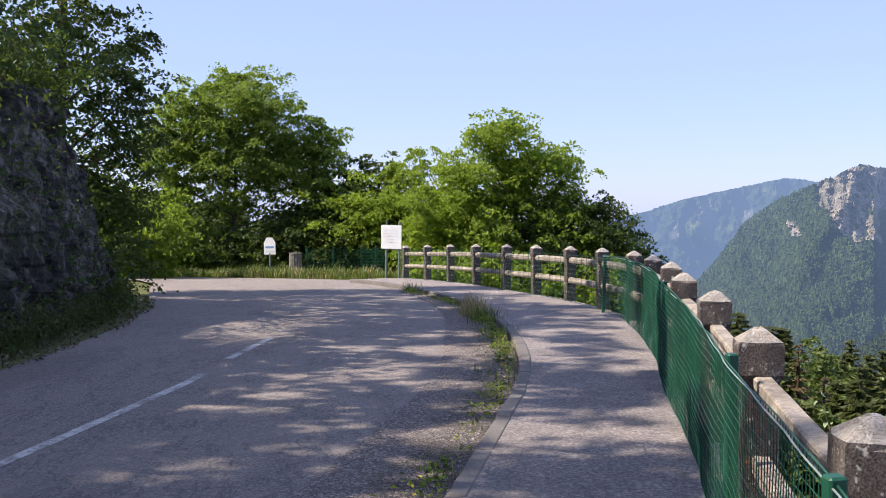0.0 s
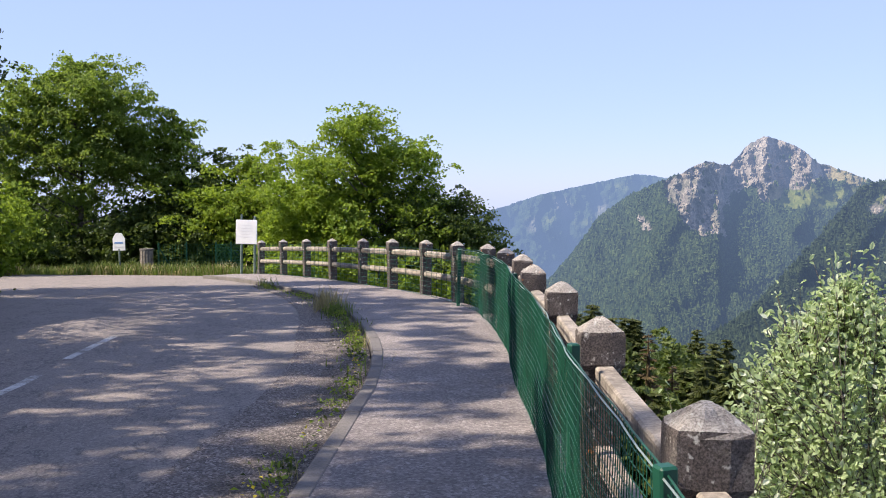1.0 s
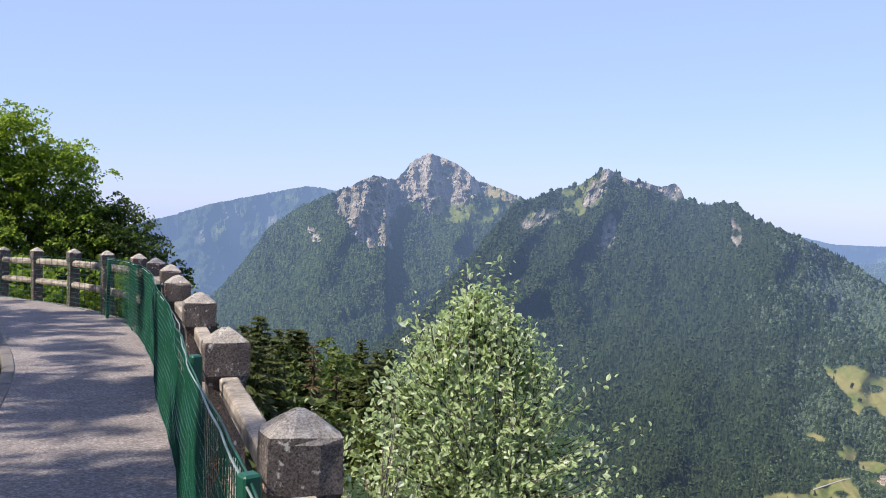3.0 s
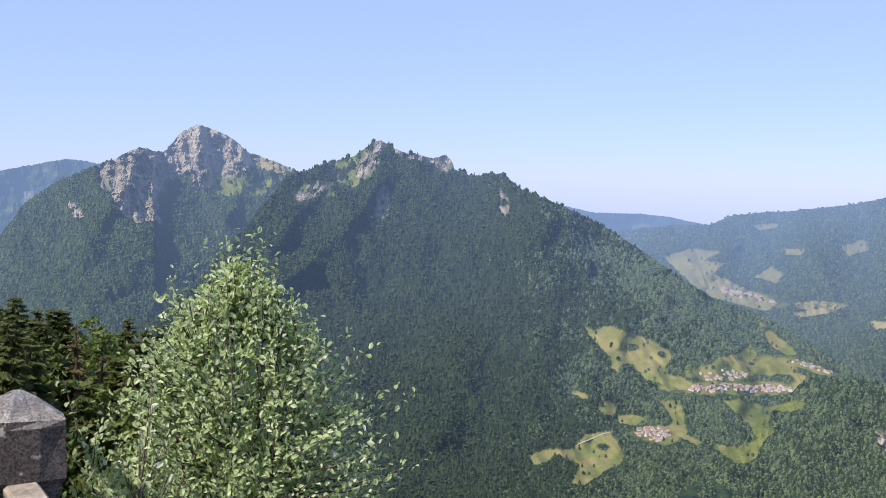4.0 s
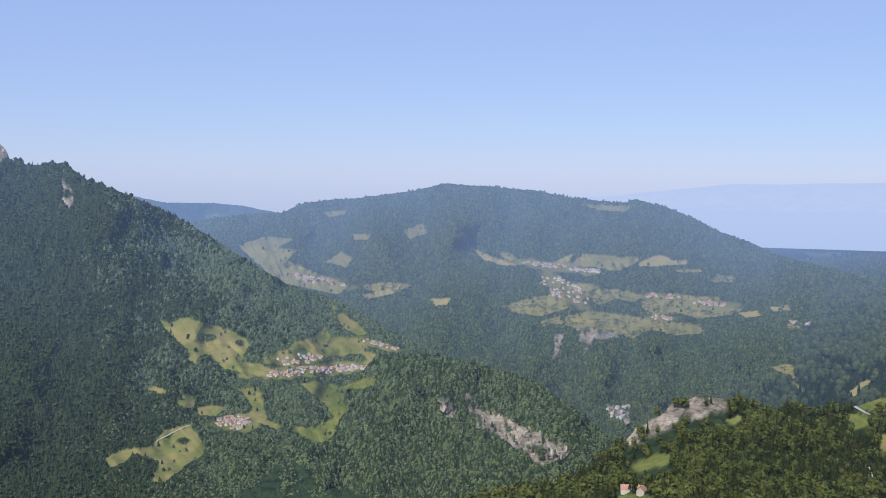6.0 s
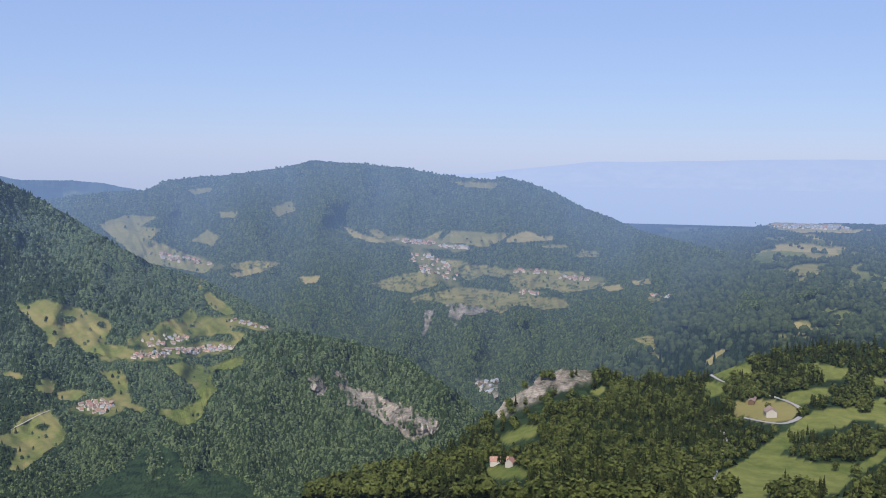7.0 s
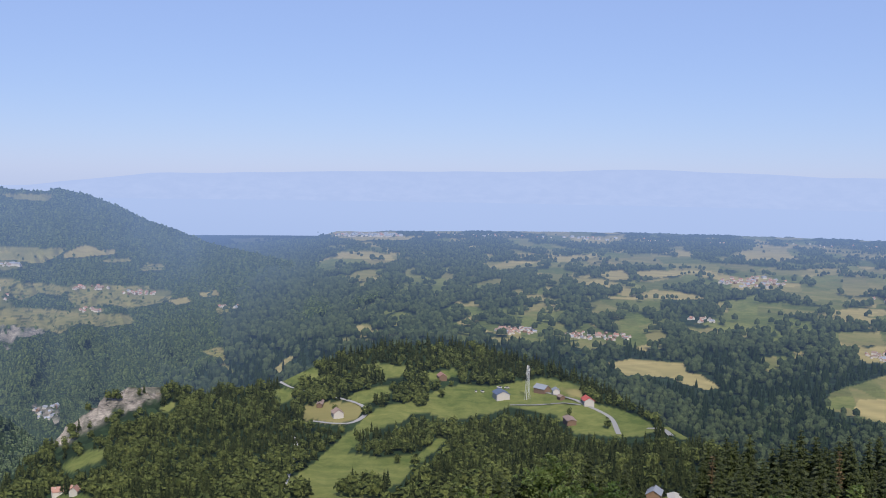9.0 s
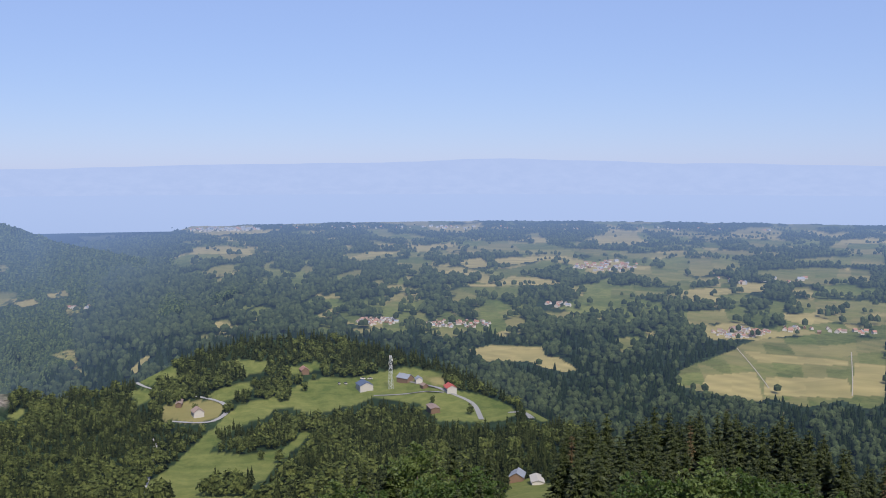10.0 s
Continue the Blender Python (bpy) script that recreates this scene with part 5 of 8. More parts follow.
fence = tagged(new("mesh_fence"), "sagging green plastic-coated mesh fence tied along the parapet", "fence")
line = np.column_stack([along(post_xy, np.linspace(-3, 14.9, 200)) - 0.17, np.linspace(-3, 14.9, 200)])
V, F = wire_grid(line, 0.10, 0.90, 0.042, 0.042, 0.0019, 0.035, 1)
part("mesh", mesh_np("mesh", V, F, GREEN), fence)
bm = box_bm(0.045, 0.045, 0.94, 0.006)
me = bpy.data.meshes.new("fence_post")
bm.to_mesh(me), bm.free()
me.materials.append(GREEN)
for y in (-1.0, 2.17, 4.05, 8.2, 14.8):
    part("fence_post", me, fence, at=pose(float(along(post_xy, y)) - 0.145, y, float(road_z(y)) + 0.44, random.uniform(-2, 2), random.uniform(-2, 2), 8))
V, F = wire_grid(line, 0.885, 0.9, 50, 0.02, 0.0019, 0.035, 1)
part("top_wire", mesh_np("top_wire", V, F, WIRE), fence, "galvanised tension wire")

# thin green wires along the far bays
wires = tagged(new("wire_fence"), "thin green wire netting behind the parapet beams", "fence")
line = np.column_stack([along(post_xy, np.linspace(15.0, 29, 120)) - 0.14, np.linspace(15.0, 29, 120)])
V, F = wire_grid(line, 0.10, 0.88, 0.3, 0.075, 0.0028, 0.01, 2)
part("mesh", mesh_np("mesh", V, F, GREEN), wires)


# ---- signs, litter bin, far fence ----
def tube(r, h, seg=12):
    bm = bmesh.new()
    bmesh.ops.create_cone(bm, cap_ends=True, segments=seg, radius1=r, radius2=r, depth=h)
    bmesh.ops.translate(bm, vec=(0, 0, h / 2), verts=bm.verts)
    return bm


gz = lambda x, y: float(road_z(y))
sx, sy = -1.62, 30.5
sign = tagged(new("notice_board"), "white metal notice board on two grey-green poles", "sign")
sign.matrix_basis = pose(sx, sy, gz(sx, sy) - 0.05, 0, 0.8, -18)
part("pole", (tube(0.035, 1.0), POLE), sign, at=pose(-0.16, 0.03, 0))
part("pole", (tube(0.035, 1.75), POLE), sign, at=pose(0.24, 0.03, 0))
part("pole", (tube(0.03, 0.85), POLE), sign, at=pose(-0.16, 0.03, 0.95))
part("panel", (box_bm(0.64, 0.03, 0.70, 0.012, 2, (0, 0, 1.30)), SIGN), sign, "white panel")
for k, wl in enumerate((0.40, 0.46, 0.44, 0.30, 0.42)):
    part("print", (box_bm(wl, 0.004, 0.018, 0, 1, (-0.02, -0.0175, 1.50 - k * 0.085)), PRINT), sign, "faded grey print")
part("foot", (box_bm(0.17, 0.2, 0.3, 0.02, 2, (0.42, 0.0, 0.1)), KERB), sign, "squared stone block")

s2 = tagged(new("warning_sign"), "small white sign with a pointed top on one pole", "sign")
s2.matrix_basis = pose(-5.9, 35.0, gz(0, 35.0) + 0.05, 0, -1, -16)
part("pole", (tube(0.03, 0.75), POLE), s2)
bm = bmesh.new()
vs = [bm.verts.new(c) for c in ((-0.21, 0, 0.7), (0.21, 0, 0.7), (0.21, 0, 1.1), (0.1, 0, 1.27), (-0.1, 0, 1.27), (-0.21, 0, 1.1))]
bm.faces.new(vs)
r = bmesh.ops.extrude_face_region(bm, geom=bm.faces[:])
bmesh.ops.translate(bm, vec=(0, -0.02, 0), verts=[v for v in r["geom"] if isinstance(v, bmesh.types.BMVert)])
part("panel", (bm, SIGN), s2, "white panel")
part("print", (box_bm(0.3, 0.004, 0.06, 0, 1, (0, -0.024, 0.95)), BLUE), s2, "blue strip")
part("print", (box_bm(0.3, 0.004, 0.03, 0, 1, (0, -0.024, 0.82)), PRINT), s2, "grey strip")

binn = tagged(new("litter_bin"), "round grey-white concrete litter bin by the verge", "bin")
binn.matrix_basis = pose(-5.05, 35.0, gz(0, 35) + 0.08) @ Matrix.Diagonal((0.76, 0.76, 0.95, 1))
bm = bmesh.new()
bmesh.ops.create_cone(bm, cap_ends=True, segments=20, radius1=0.25, radius2=0.27, depth=0.72)
bmesh.ops.translate(bm, vec=(0, 0, 0.36), verts=bm.verts)
part("drum", (bm, KERB), binn)
for k in range(14):
    a = k / 14 * 2 * math.pi
    part("slat", (box_bm(0.07, 0.02, 0.66, 0.006, 1), BEAM), binn, at=pose(0.27 * math.cos(a), 0.27 * math.sin(a), 0.37, 0, 0, math.degrees(a) + 90))
bm = bmesh.new()
bmesh.ops.create_cone(bm, cap_ends=True, segments=20, radius1=0.30, radius2=0.30, depth=0.05)
part("rim", (bm, KERB), binn, at=pose(0, 0, 0.735))

ff = tagged(new("garden_fence"), "low dark green mesh fence with posts at the far verge", "fence")
fx = np.linspace(-4.7, -1.75, 60)
line = np.column_stack([fx, np.interp(fx, [-4.7, -2.8, -1.75], [34.9, 34.6, 31.5])])
V, F = wire_grid(line, 0.02, 0.95, 0.1, 0.1, 0.0035, 0.01, 3)
part("mesh", mesh_np("mesh", V, F, GREEN), ff)
for x in (-4.65, -3.75, -2.8, -2.2):
    y = float(np.interp(x, [-4.7, -2.8, -1.75], [34.9, 34.6, 31.5]))
    part("fence_post", (box_bm(0.05, 0.05, 1.1, 0.006), GREEN), ff, at=pose(x, y, gz(x, y) + 0.45))
part("brace", (box_bm(0.035, 0.035, 1.1, 0.004), GREEN), ff, at=pose(-4.4, 34.9, gz(0, 34.9) + 0.42, 0, -30, 0))


# ---- rock face beside the road ----
def rock_face():
    base = spline([(-4.9, -8), (-5.0, 2), (-5.2, 9), (-5.15, 12), (-5.2, 15), (-5.7, 17.2), (-7.0, 19.0), (-9.5, 20.6)], 140)
    hs = np.linspace(0, 1, 64)
    d = np.concatenate([[0], np.cumsum(np.linalg.norm(np.diff(base, axis=0), axis=1))])
    D, Hh = np.meshgrid(d, hs, indexing="ij")
    top = np.interp(d, [0, 16, 19, 23, 26, 28, d[-1]], [4.2, 4.2, 3.1, 3.4, 3.5, 2.8, 1.2])[:, None]
    z = road_z(base[:, 1])[:, None] - 0.1 + top * Hh
    n = fbm(D * 0.7, Hh * 3 + D * 0.2, 5, 1, 0.6) * 0.55 + 0.30 * np.abs(fbm(D * 2.2, Hh * 4, 4, 3, 0.6)) + 0.22 * np.abs(fbm(D * 4.5 + 2 * Hh, Hh * 7, 4, 5, 0.65)) + 0.10 * fbm(D * 9, Hh * 26, 3, 4)
    x = base[:, 0][:, None] - 0.05 - 0.9 * Hh ** 1.4 + n * 0.9 * np.minimum(1, Hh * 5 + 0.25)
    y = base[:, 1][:, None] + 0.35 * fbm(D * 0.9, Hh * 4, 4, 2)
    P = np.stack([x, y, z], -1)
    P = np.concatenate([P, P[:, -1:] + np.array([-3.0, 0, 0.4])], 1)
    n_, m_ = P.shape[:2]
    i = np.arange(n_ * m_).reshape(n_, m_)
    F = np.stack([i[:-1, :-1], i[:-1, 1:], i[1:, 1:], i[1:, :-1]], -1).reshape(-1, 4)
    return mesh_np("rock_face", P.reshape(-1, 3), F[:, ::-1], ROCK)


tagged(new("rock_face", rock_face()), "dark fissured limestone face rising from the roadside", "rock", kind="structure")


# ---- trees near the road ----
def limb(points, radii, seg=6):
    """A tapered limb through the points."""
    p, rad = np.asarray(points, float), np.asarray(radii, float)
    t = np.gradient(p, axis=0)
    t /= np.linalg.norm(t, axis=1)[:, None] + 1e-9
    ref = np.where(np.abs(t[:, 2:3]) > 0.9, np.array([[1.0, 0, 0]]), np.array([[0, 0, 1.0]]))
    u = np.cross(t, ref)
    u /= np.linalg.norm(u, axis=1)[:, None] + 1e-9
    v = np.cross(t, u)
    a = np.arange(seg) / seg * 2 * np.pi
    V = p[:, None] + rad[:, None, None] * (np.cos(a)[None, :, None] * u[:, None] + np.sin(a)[None, :, None] * v[:, None])
    i = np.arange(len(p) * seg).reshape(len(p), seg)
    j = np.roll(i, -1, 1)
    return V.reshape(-1, 3), np.stack([i[:-1], j[:-1], j[1:], i[1:]], -1).reshape(-1, 4)


def join(pieces):
    V, F, n = [], [], 0
    for v, f in pieces:
        V.append(v), F.append(f + n)
        n += len(v)
    return np.concatenate(V), np.concatenate(F)


def leaves(centres, size, rs, up=0.5, outward=None, ratio=0.55, fold=0.12):
    """One small folded leaf at each centre: two quads that meet at the midrib."""
    n = len(centres)
    nrm = rs.randn(n, 3) * 0.75 + np.array([0, 0, up])
    if outward is not None:
        nrm += outward * 0.7
    nrm /= np.linalg.norm(nrm, axis=1)[:, None]
    t = np.cross(nrm, rs.randn(n, 3))
    t /= np.linalg.norm(t, axis=1)[:, None] + 1e-9
    s = np.cross(nrm, t)
    L = (size * rs.uniform(0.6, 1.25, n))[:, None]
    W = L * ratio * 0.5
    c = centres
    a, b = c - t * L * 0.5, c + t * L * 0.5 - nrm * L * fold
    l, r = c + s * W + nrm * L * fold, c - s * W + nrm * L * fold
    V = np.stack([a, l, b, r], 1).reshape(-1, 3)
    i = np.arange(n * 4).reshape(n, 4)
    return V, np.concatenate([i[:, [0, 1, 2]], i[:, [0, 2, 3]]])


def oval_leaves(centres, size, rs, up, outward):
    """Leaves with a rounded outline, cupped along the midrib."""
    n = len(centres)
    nrm = rs.randn(n, 3) * 0.6 + np.array([0, 0, up])
    nrm /= np.linalg.norm(nrm, axis=1)[:, None]
    t = outward + rs.randn(n, 3) * 0.45
    t -= nrm * (t * nrm).sum(1)[:, None]
    t /= np.linalg.norm(t, axis=1)[:, None] + 1e-9
    s = np.cross(nrm, t)
    L = (size * rs.uniform(0.55, 1.25, n))[:, None]
    cup = nrm * L * 0.10
    pts = [centres - t * L * 0.5]
    for f, w in ((-0.2, 0.24), (0.12, 0.29), (0.36, 0.17)):
        pts.append(centres + t * L * f + s * L * w + cup)
    pts.append(centres + t * L * 0.52 - cup)
    for f, w in ((0.36, 0.17), (0.12, 0.29), (-0.2, 0.24)):
        pts.append(centres + t * L * f - s * L * w + cup)
    V = np.stack(pts, 1).reshape(-1, 3)
    i = np.arange(n)[:, None] * 8
    F = [np.concatenate([i, i + 1, i + 2, i + 3, i + 4], 1), np.concatenate([i, i + 4, i + 5, i + 6, i + 7], 1)]
    return V, np.concatenate(F)


def crown_points(blobs, n, rs, sub=26, spread=0.28, hollow=0.55):
    """Leaf places in clusters on and inside the given ellipsoids (x, y, z, rx, ry, rz)."""
    B = np.array(blobs, float)
    vol = B[:, 3] * B[:, 4] * B[:, 5]
    pick = rs.choice(len(B), size=sub, p=vol ** 0.8 / (vol ** 0.8).sum())
    d = rs.randn(sub, 3)
    d /= np.linalg.norm(d, axis=1)[:, None]
    rad = hollow + (1 - hollow) * rs.rand(sub)
    cc = B[pick, :3] + d * rad[:, None] * B[pick, 3:]
    mean = B[pick, 3:].mean(1)
    # each cluster carries several flat sprays
    per = 6
    spray = np.repeat(cc, per, 0) + rs.randn(sub * per, 3) * (0.95 * spread * np.repeat(mean, per))[:, None] * np.array([1, 1, 0.75])
    wide = np.repeat(mean, per) * spread * rs.uniform(0.28, 0.75, sub * per)
    tip = np.repeat(d, per, 0)[:, :2] * 0.25 + rs.randn(sub * per, 2) * 0.16
    k = rs.randint(0, sub * per, n)
    q = np.clip(rs.randn(n, 3), -1.9, 1.9) * wide[k][:, None] * np.array([1, 1, 0.26])
    q[:, 2] += (q[:, :2] * tip[k]).sum(1) - 0.25 * (q[:, :2] ** 2).sum(1) / np.maximum(wide[k], 0.05)
    out = np.repeat(d, per, 0)[k] * 0.5 + rs.randn(n, 3) * 0.2
    return spray[k] + q, out, cc


def broad_tree(name, blobs, trunk, n, size, leaf, seed, label, sub=120, spread=0.3, r0=0.14, up=0.5, limbs=28, category="tree", hollow=0.5, at=None, fold=0.12, ratio=0.6):
    rs = np.random.RandomState(seed)
    p, out, cc = crown_points(blobs, n, rs, sub, spread, hollow)
    root = tagged(new(name), label, category)
    if at is not None:
        root.matrix_basis = at
    trunk = np.array(trunk, float)
    pieces = [limb(spline(trunk, 18), np.linspace(r0, r0 * 0.35, len(spline(trunk, 18))), 8)]
    line = spline(trunk, 40)
    for c in cc[:limbs]:
        h = np.clip(c[2] - 0.25 - 0.55 * np.linalg.norm(c[:2] - trunk[-1, :2]), line[len(line) // 4, 2], line[-1, 2])
        s = line[np.argmin(np.abs(line[:, 2] - h))]
        mid = (s + c) / 2 + rs.randn(3) * 0.12 + np.array([0, 0, -0.1])
        pieces.append(limb(spline([s, mid, c], 8), np.linspace(r0 * 0.36, r0 * 0.07, len(spline([s, mid, c], 8))), 5))
    V, F = join(pieces)
    part("trunk", mesh_np("trunk", V, F, BARK, True), root)
    V, F = leaves(p, size, rs, up, out, ratio, fold)
    part("crown", mesh_np("crown", V, F, leaf), root)
    return root


def stand(x, y, z=None):
    return pose(x, y, gz(x, y) - 0.05 if z is None else z)


# the rounded tree at the far verge
broad_tree("maple_tree", [(0.1, 0, 6.2, 1.7, 1.6, 1.5), (-0.9, 0, 4.9, 1.8, 1.7, 1.3), (1.5, 0, 5.0, 1.8, 1.7, 1.4), (2.4, 0.3, 3.8, 1.5, 1.5, 1.4), (-1.6, 0, 3.6, 1.2, 1.4, 1.2), (0.3, 0, 3.6, 1.6, 1.5, 1.3), (-0.2, 0, 7.3, 0.9, 0.9, 0.7), (1.3, 0, 6.4, 1.3, 1.3, 1.0), (-1.5, 0, 6.0, 1.3, 1.3, 1.0), (3.0, 0.2, 5.0, 1.1, 1.2, 1.1), (3.3, 0.2, 2.9, 1.2, 1.3, 1.3), (-2.8, 0, 4.6, 1.2, 1.2, 1.2), (-2.8, 0, 2.6, 1.2, 1.2, 1.1)],
           [(0, 0, 0), (0.05, 0, 1.5), (0.15, 0.1, 3.2), (0.1, 0, 5.6)], 72000, 0.135, LEAF_MID, 11, "broad green roadside tree with a straight grey trunk", 230, 0.26, 0.13, 0.8, at=stand(-7.9, 38.5))
# the bright tree below the parapet
broad_tree("sycamore_tree", [(0.2, 0, 6.0, 1.5, 1.5, 1.2), (-0.6, 0, 4.9, 1.7, 1.6, 1.2), (1.2, 0, 4.7, 1.7, 1.6, 1.2), (-1.9, 0, 3.9, 1.5, 1.5, 1.0), (2.2, 0, 3.3, 1.6, 1.6, 1.0), (0.2, 0, 3.2, 2.2, 1.6, 1.2), (3.1, 0.2, 2.2, 1.2, 1.4, 0.9), (-2.6, 0, 2.6, 1.4, 1.5, 1.0), (0.9, 0, 1.6, 2.4, 1.4, 1.1)],
           [(0, 0, -3), (0.1, 0, 0), (0.3, 0, 2.5), (0.2, 0, 5.0)], 66000, 0.135, LEAF_BRIGHT, 12, "bright yellow-green sycamore behind the parapet", 210, 0.25, 0.15, 0.8, at=pose(2.0, 33.5, -2.55) @ Matrix.Diagonal((0.95, 0.95, 0.95, 1)))
broad_tree("sycamore_tree", [(0, 0, 2.6, 2.0, 1.6, 1.5), (1.5, 0, 2.2, 1.5, 1.4, 1.2), (-1.6, 0, 2.6, 1.4, 1.4, 1.5), (-0.3, 0, 3.9, 0.9, 0.9, 1.0)], [(0, 0, -2), (0, 0, 0.5), (0.1, 0, 2.6)], 22000, 0.14, LEAF_BRIGHT, 13,
           "bright low sycamore crown beside the notice board", 100, 0.28, 0.1, 0.8, at=pose(-1.0, 37.0, -1.7))
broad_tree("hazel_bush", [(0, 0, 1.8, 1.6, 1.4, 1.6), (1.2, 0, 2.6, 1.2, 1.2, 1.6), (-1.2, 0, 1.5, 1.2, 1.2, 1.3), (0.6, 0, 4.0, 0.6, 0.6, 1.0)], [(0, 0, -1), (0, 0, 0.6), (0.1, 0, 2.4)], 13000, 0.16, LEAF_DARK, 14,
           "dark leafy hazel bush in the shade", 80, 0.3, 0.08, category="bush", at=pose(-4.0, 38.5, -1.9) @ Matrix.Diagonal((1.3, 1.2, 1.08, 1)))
broad_tree("hazel_bush", [(0, 0, 1.4, 1.5, 1.2, 1.4), (-1.3, 0, 1.6, 1.2, 1.2, 1.5), (1.2, 0, 1.0, 1.3, 1.2, 1.0)], [(0, 0, -1), (0, 0, 0.6), (0.1, 0, 1.9)], 13000, 0.16, LEAF_MID, 15,
           "leafy green hazel bush behind the verge", 80, 0.3, 0.07, category="bush", at=pose(-10.3, 37.5, -1.5))
broad_tree("hazel_bush", [(0, 0, 1.2, 1.6, 1.2, 1.3), (-1.3, 0, 1.9, 1.2, 1.2, 1.7), (1.3, 0, 1.6, 1.3, 1.2, 1.2)], [(0, 0, -1), (0, 0, 0.6), (0.1, 0, 1.9)], 13000, 0.16, LEAF_BRIGHT, 16,
           "light green bush at the edge of the wood", 80, 0.3, 0.07, category="bush", at=pose(-10.6, 33.2, -1.0))
broad_tree("hazel_bush", [(0, 0, 0.9, 1.8, 1.2, 1.0), (-1.6, 0, 0.9, 1.2, 1.2, 1.0), (1.6, 0, 0.8, 1.3, 1.2, 0.9)], [(0, 0, -1), (0, 0, 0.4), (0.1, 0, 1.2)], 13000, 0.16, LEAF_DARK, 17,
           "low dark bush behind the mesh fence", 70, 0.3, 0.06, category="bush", at=pose(-5.5, 37.6, -1.6))
broad_tree("hazel_bush", [(0, 0, 0.9, 2.2, 1.2, 1.1), (-2.2, 0, 1.0, 1.4, 1.2, 1.1), (2.4, 0, 0.8, 1.6, 1.2, 1.0)], [(0, 0, -1), (0, 0, 0.4), (0.1, 0, 1.2)], 13000, 0.16, LEAF_BRIGHT, 18,
           "bright leafy undergrowth behind the parapet", 90, 0.3, 0.06, category="bush", at=pose(2.2, 31.8, -2.1))
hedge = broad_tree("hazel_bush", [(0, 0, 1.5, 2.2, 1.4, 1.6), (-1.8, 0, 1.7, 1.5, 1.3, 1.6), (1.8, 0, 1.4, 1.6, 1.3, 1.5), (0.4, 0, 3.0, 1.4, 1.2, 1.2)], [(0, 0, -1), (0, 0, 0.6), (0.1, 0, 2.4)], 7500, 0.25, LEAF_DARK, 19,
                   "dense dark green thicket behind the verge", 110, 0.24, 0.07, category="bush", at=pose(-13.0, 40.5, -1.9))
for x, y, z, turn in ((-9.5, 42.5, -2.0, 120), (-6.0, 43.0, -2.4, 30), (-2.5, 42.0, -2.8, 200), (1.0, 39.5, -3.2, 80), (4.2, 37.5, -3.8, 150), (-16.5, 37.0, -1.2, 260), (-13.2, 34.6, -0.8, 300), (-3.0, 38.6, -2.2, 10)):
    copy_thing(hedge, pose(x, y, z, 0, 0, turn))
# Its dark leaf colour carries the shade at the sycamore's lower right.
broad_tree("beech_tree", [(0, 0, 3.2, 1.7, 1.5, 1.3), (1.2, 0, 2.2, 1.5, 1.4, 1.1), (-0.8, 0, 1.9, 1.6, 1.4, 1.2), (2.1, 0, 1.5, 1.0, 1.1, 0.7), (0.6, 0, 1.0, 2.0, 1.4, 1.1)], [(0, 0, -3), (0, 0, 0), (0.1, 0, 1.6), (0.1, 0, 3.0)], 30000, 0.12, LEAF_DARK, 26,
           "dark shaded beech crown beside the sycamore", 120, 0.26, 0.12, 0.8, at=pose(4.0, 33.2, -2.6))
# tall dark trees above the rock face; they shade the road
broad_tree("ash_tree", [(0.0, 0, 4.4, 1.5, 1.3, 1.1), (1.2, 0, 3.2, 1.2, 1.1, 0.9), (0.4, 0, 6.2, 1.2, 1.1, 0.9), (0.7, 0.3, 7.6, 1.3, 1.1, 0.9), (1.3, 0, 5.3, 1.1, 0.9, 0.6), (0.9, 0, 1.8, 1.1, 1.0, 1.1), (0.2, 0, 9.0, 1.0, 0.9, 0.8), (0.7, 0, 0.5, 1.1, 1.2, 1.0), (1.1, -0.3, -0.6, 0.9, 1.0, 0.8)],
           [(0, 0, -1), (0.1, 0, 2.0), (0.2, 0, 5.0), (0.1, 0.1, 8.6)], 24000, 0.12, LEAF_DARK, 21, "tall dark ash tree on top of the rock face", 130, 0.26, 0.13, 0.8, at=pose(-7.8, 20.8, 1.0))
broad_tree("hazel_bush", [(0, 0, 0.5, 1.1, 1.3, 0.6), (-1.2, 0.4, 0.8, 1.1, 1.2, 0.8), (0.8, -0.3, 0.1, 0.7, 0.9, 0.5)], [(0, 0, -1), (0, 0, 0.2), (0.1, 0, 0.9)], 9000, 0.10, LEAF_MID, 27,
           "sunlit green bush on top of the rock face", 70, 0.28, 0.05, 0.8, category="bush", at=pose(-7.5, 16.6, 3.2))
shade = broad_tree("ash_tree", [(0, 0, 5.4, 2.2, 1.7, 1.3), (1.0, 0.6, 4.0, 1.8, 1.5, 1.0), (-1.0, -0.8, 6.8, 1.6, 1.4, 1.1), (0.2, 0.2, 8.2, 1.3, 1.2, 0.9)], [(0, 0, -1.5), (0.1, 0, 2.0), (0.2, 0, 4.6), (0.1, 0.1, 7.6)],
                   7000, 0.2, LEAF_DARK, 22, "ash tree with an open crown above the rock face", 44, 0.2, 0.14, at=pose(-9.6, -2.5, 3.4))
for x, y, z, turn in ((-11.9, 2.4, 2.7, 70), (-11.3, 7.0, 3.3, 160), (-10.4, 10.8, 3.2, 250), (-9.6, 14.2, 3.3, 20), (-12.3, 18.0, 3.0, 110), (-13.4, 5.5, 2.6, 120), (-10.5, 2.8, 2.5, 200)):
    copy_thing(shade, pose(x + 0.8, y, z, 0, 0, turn))
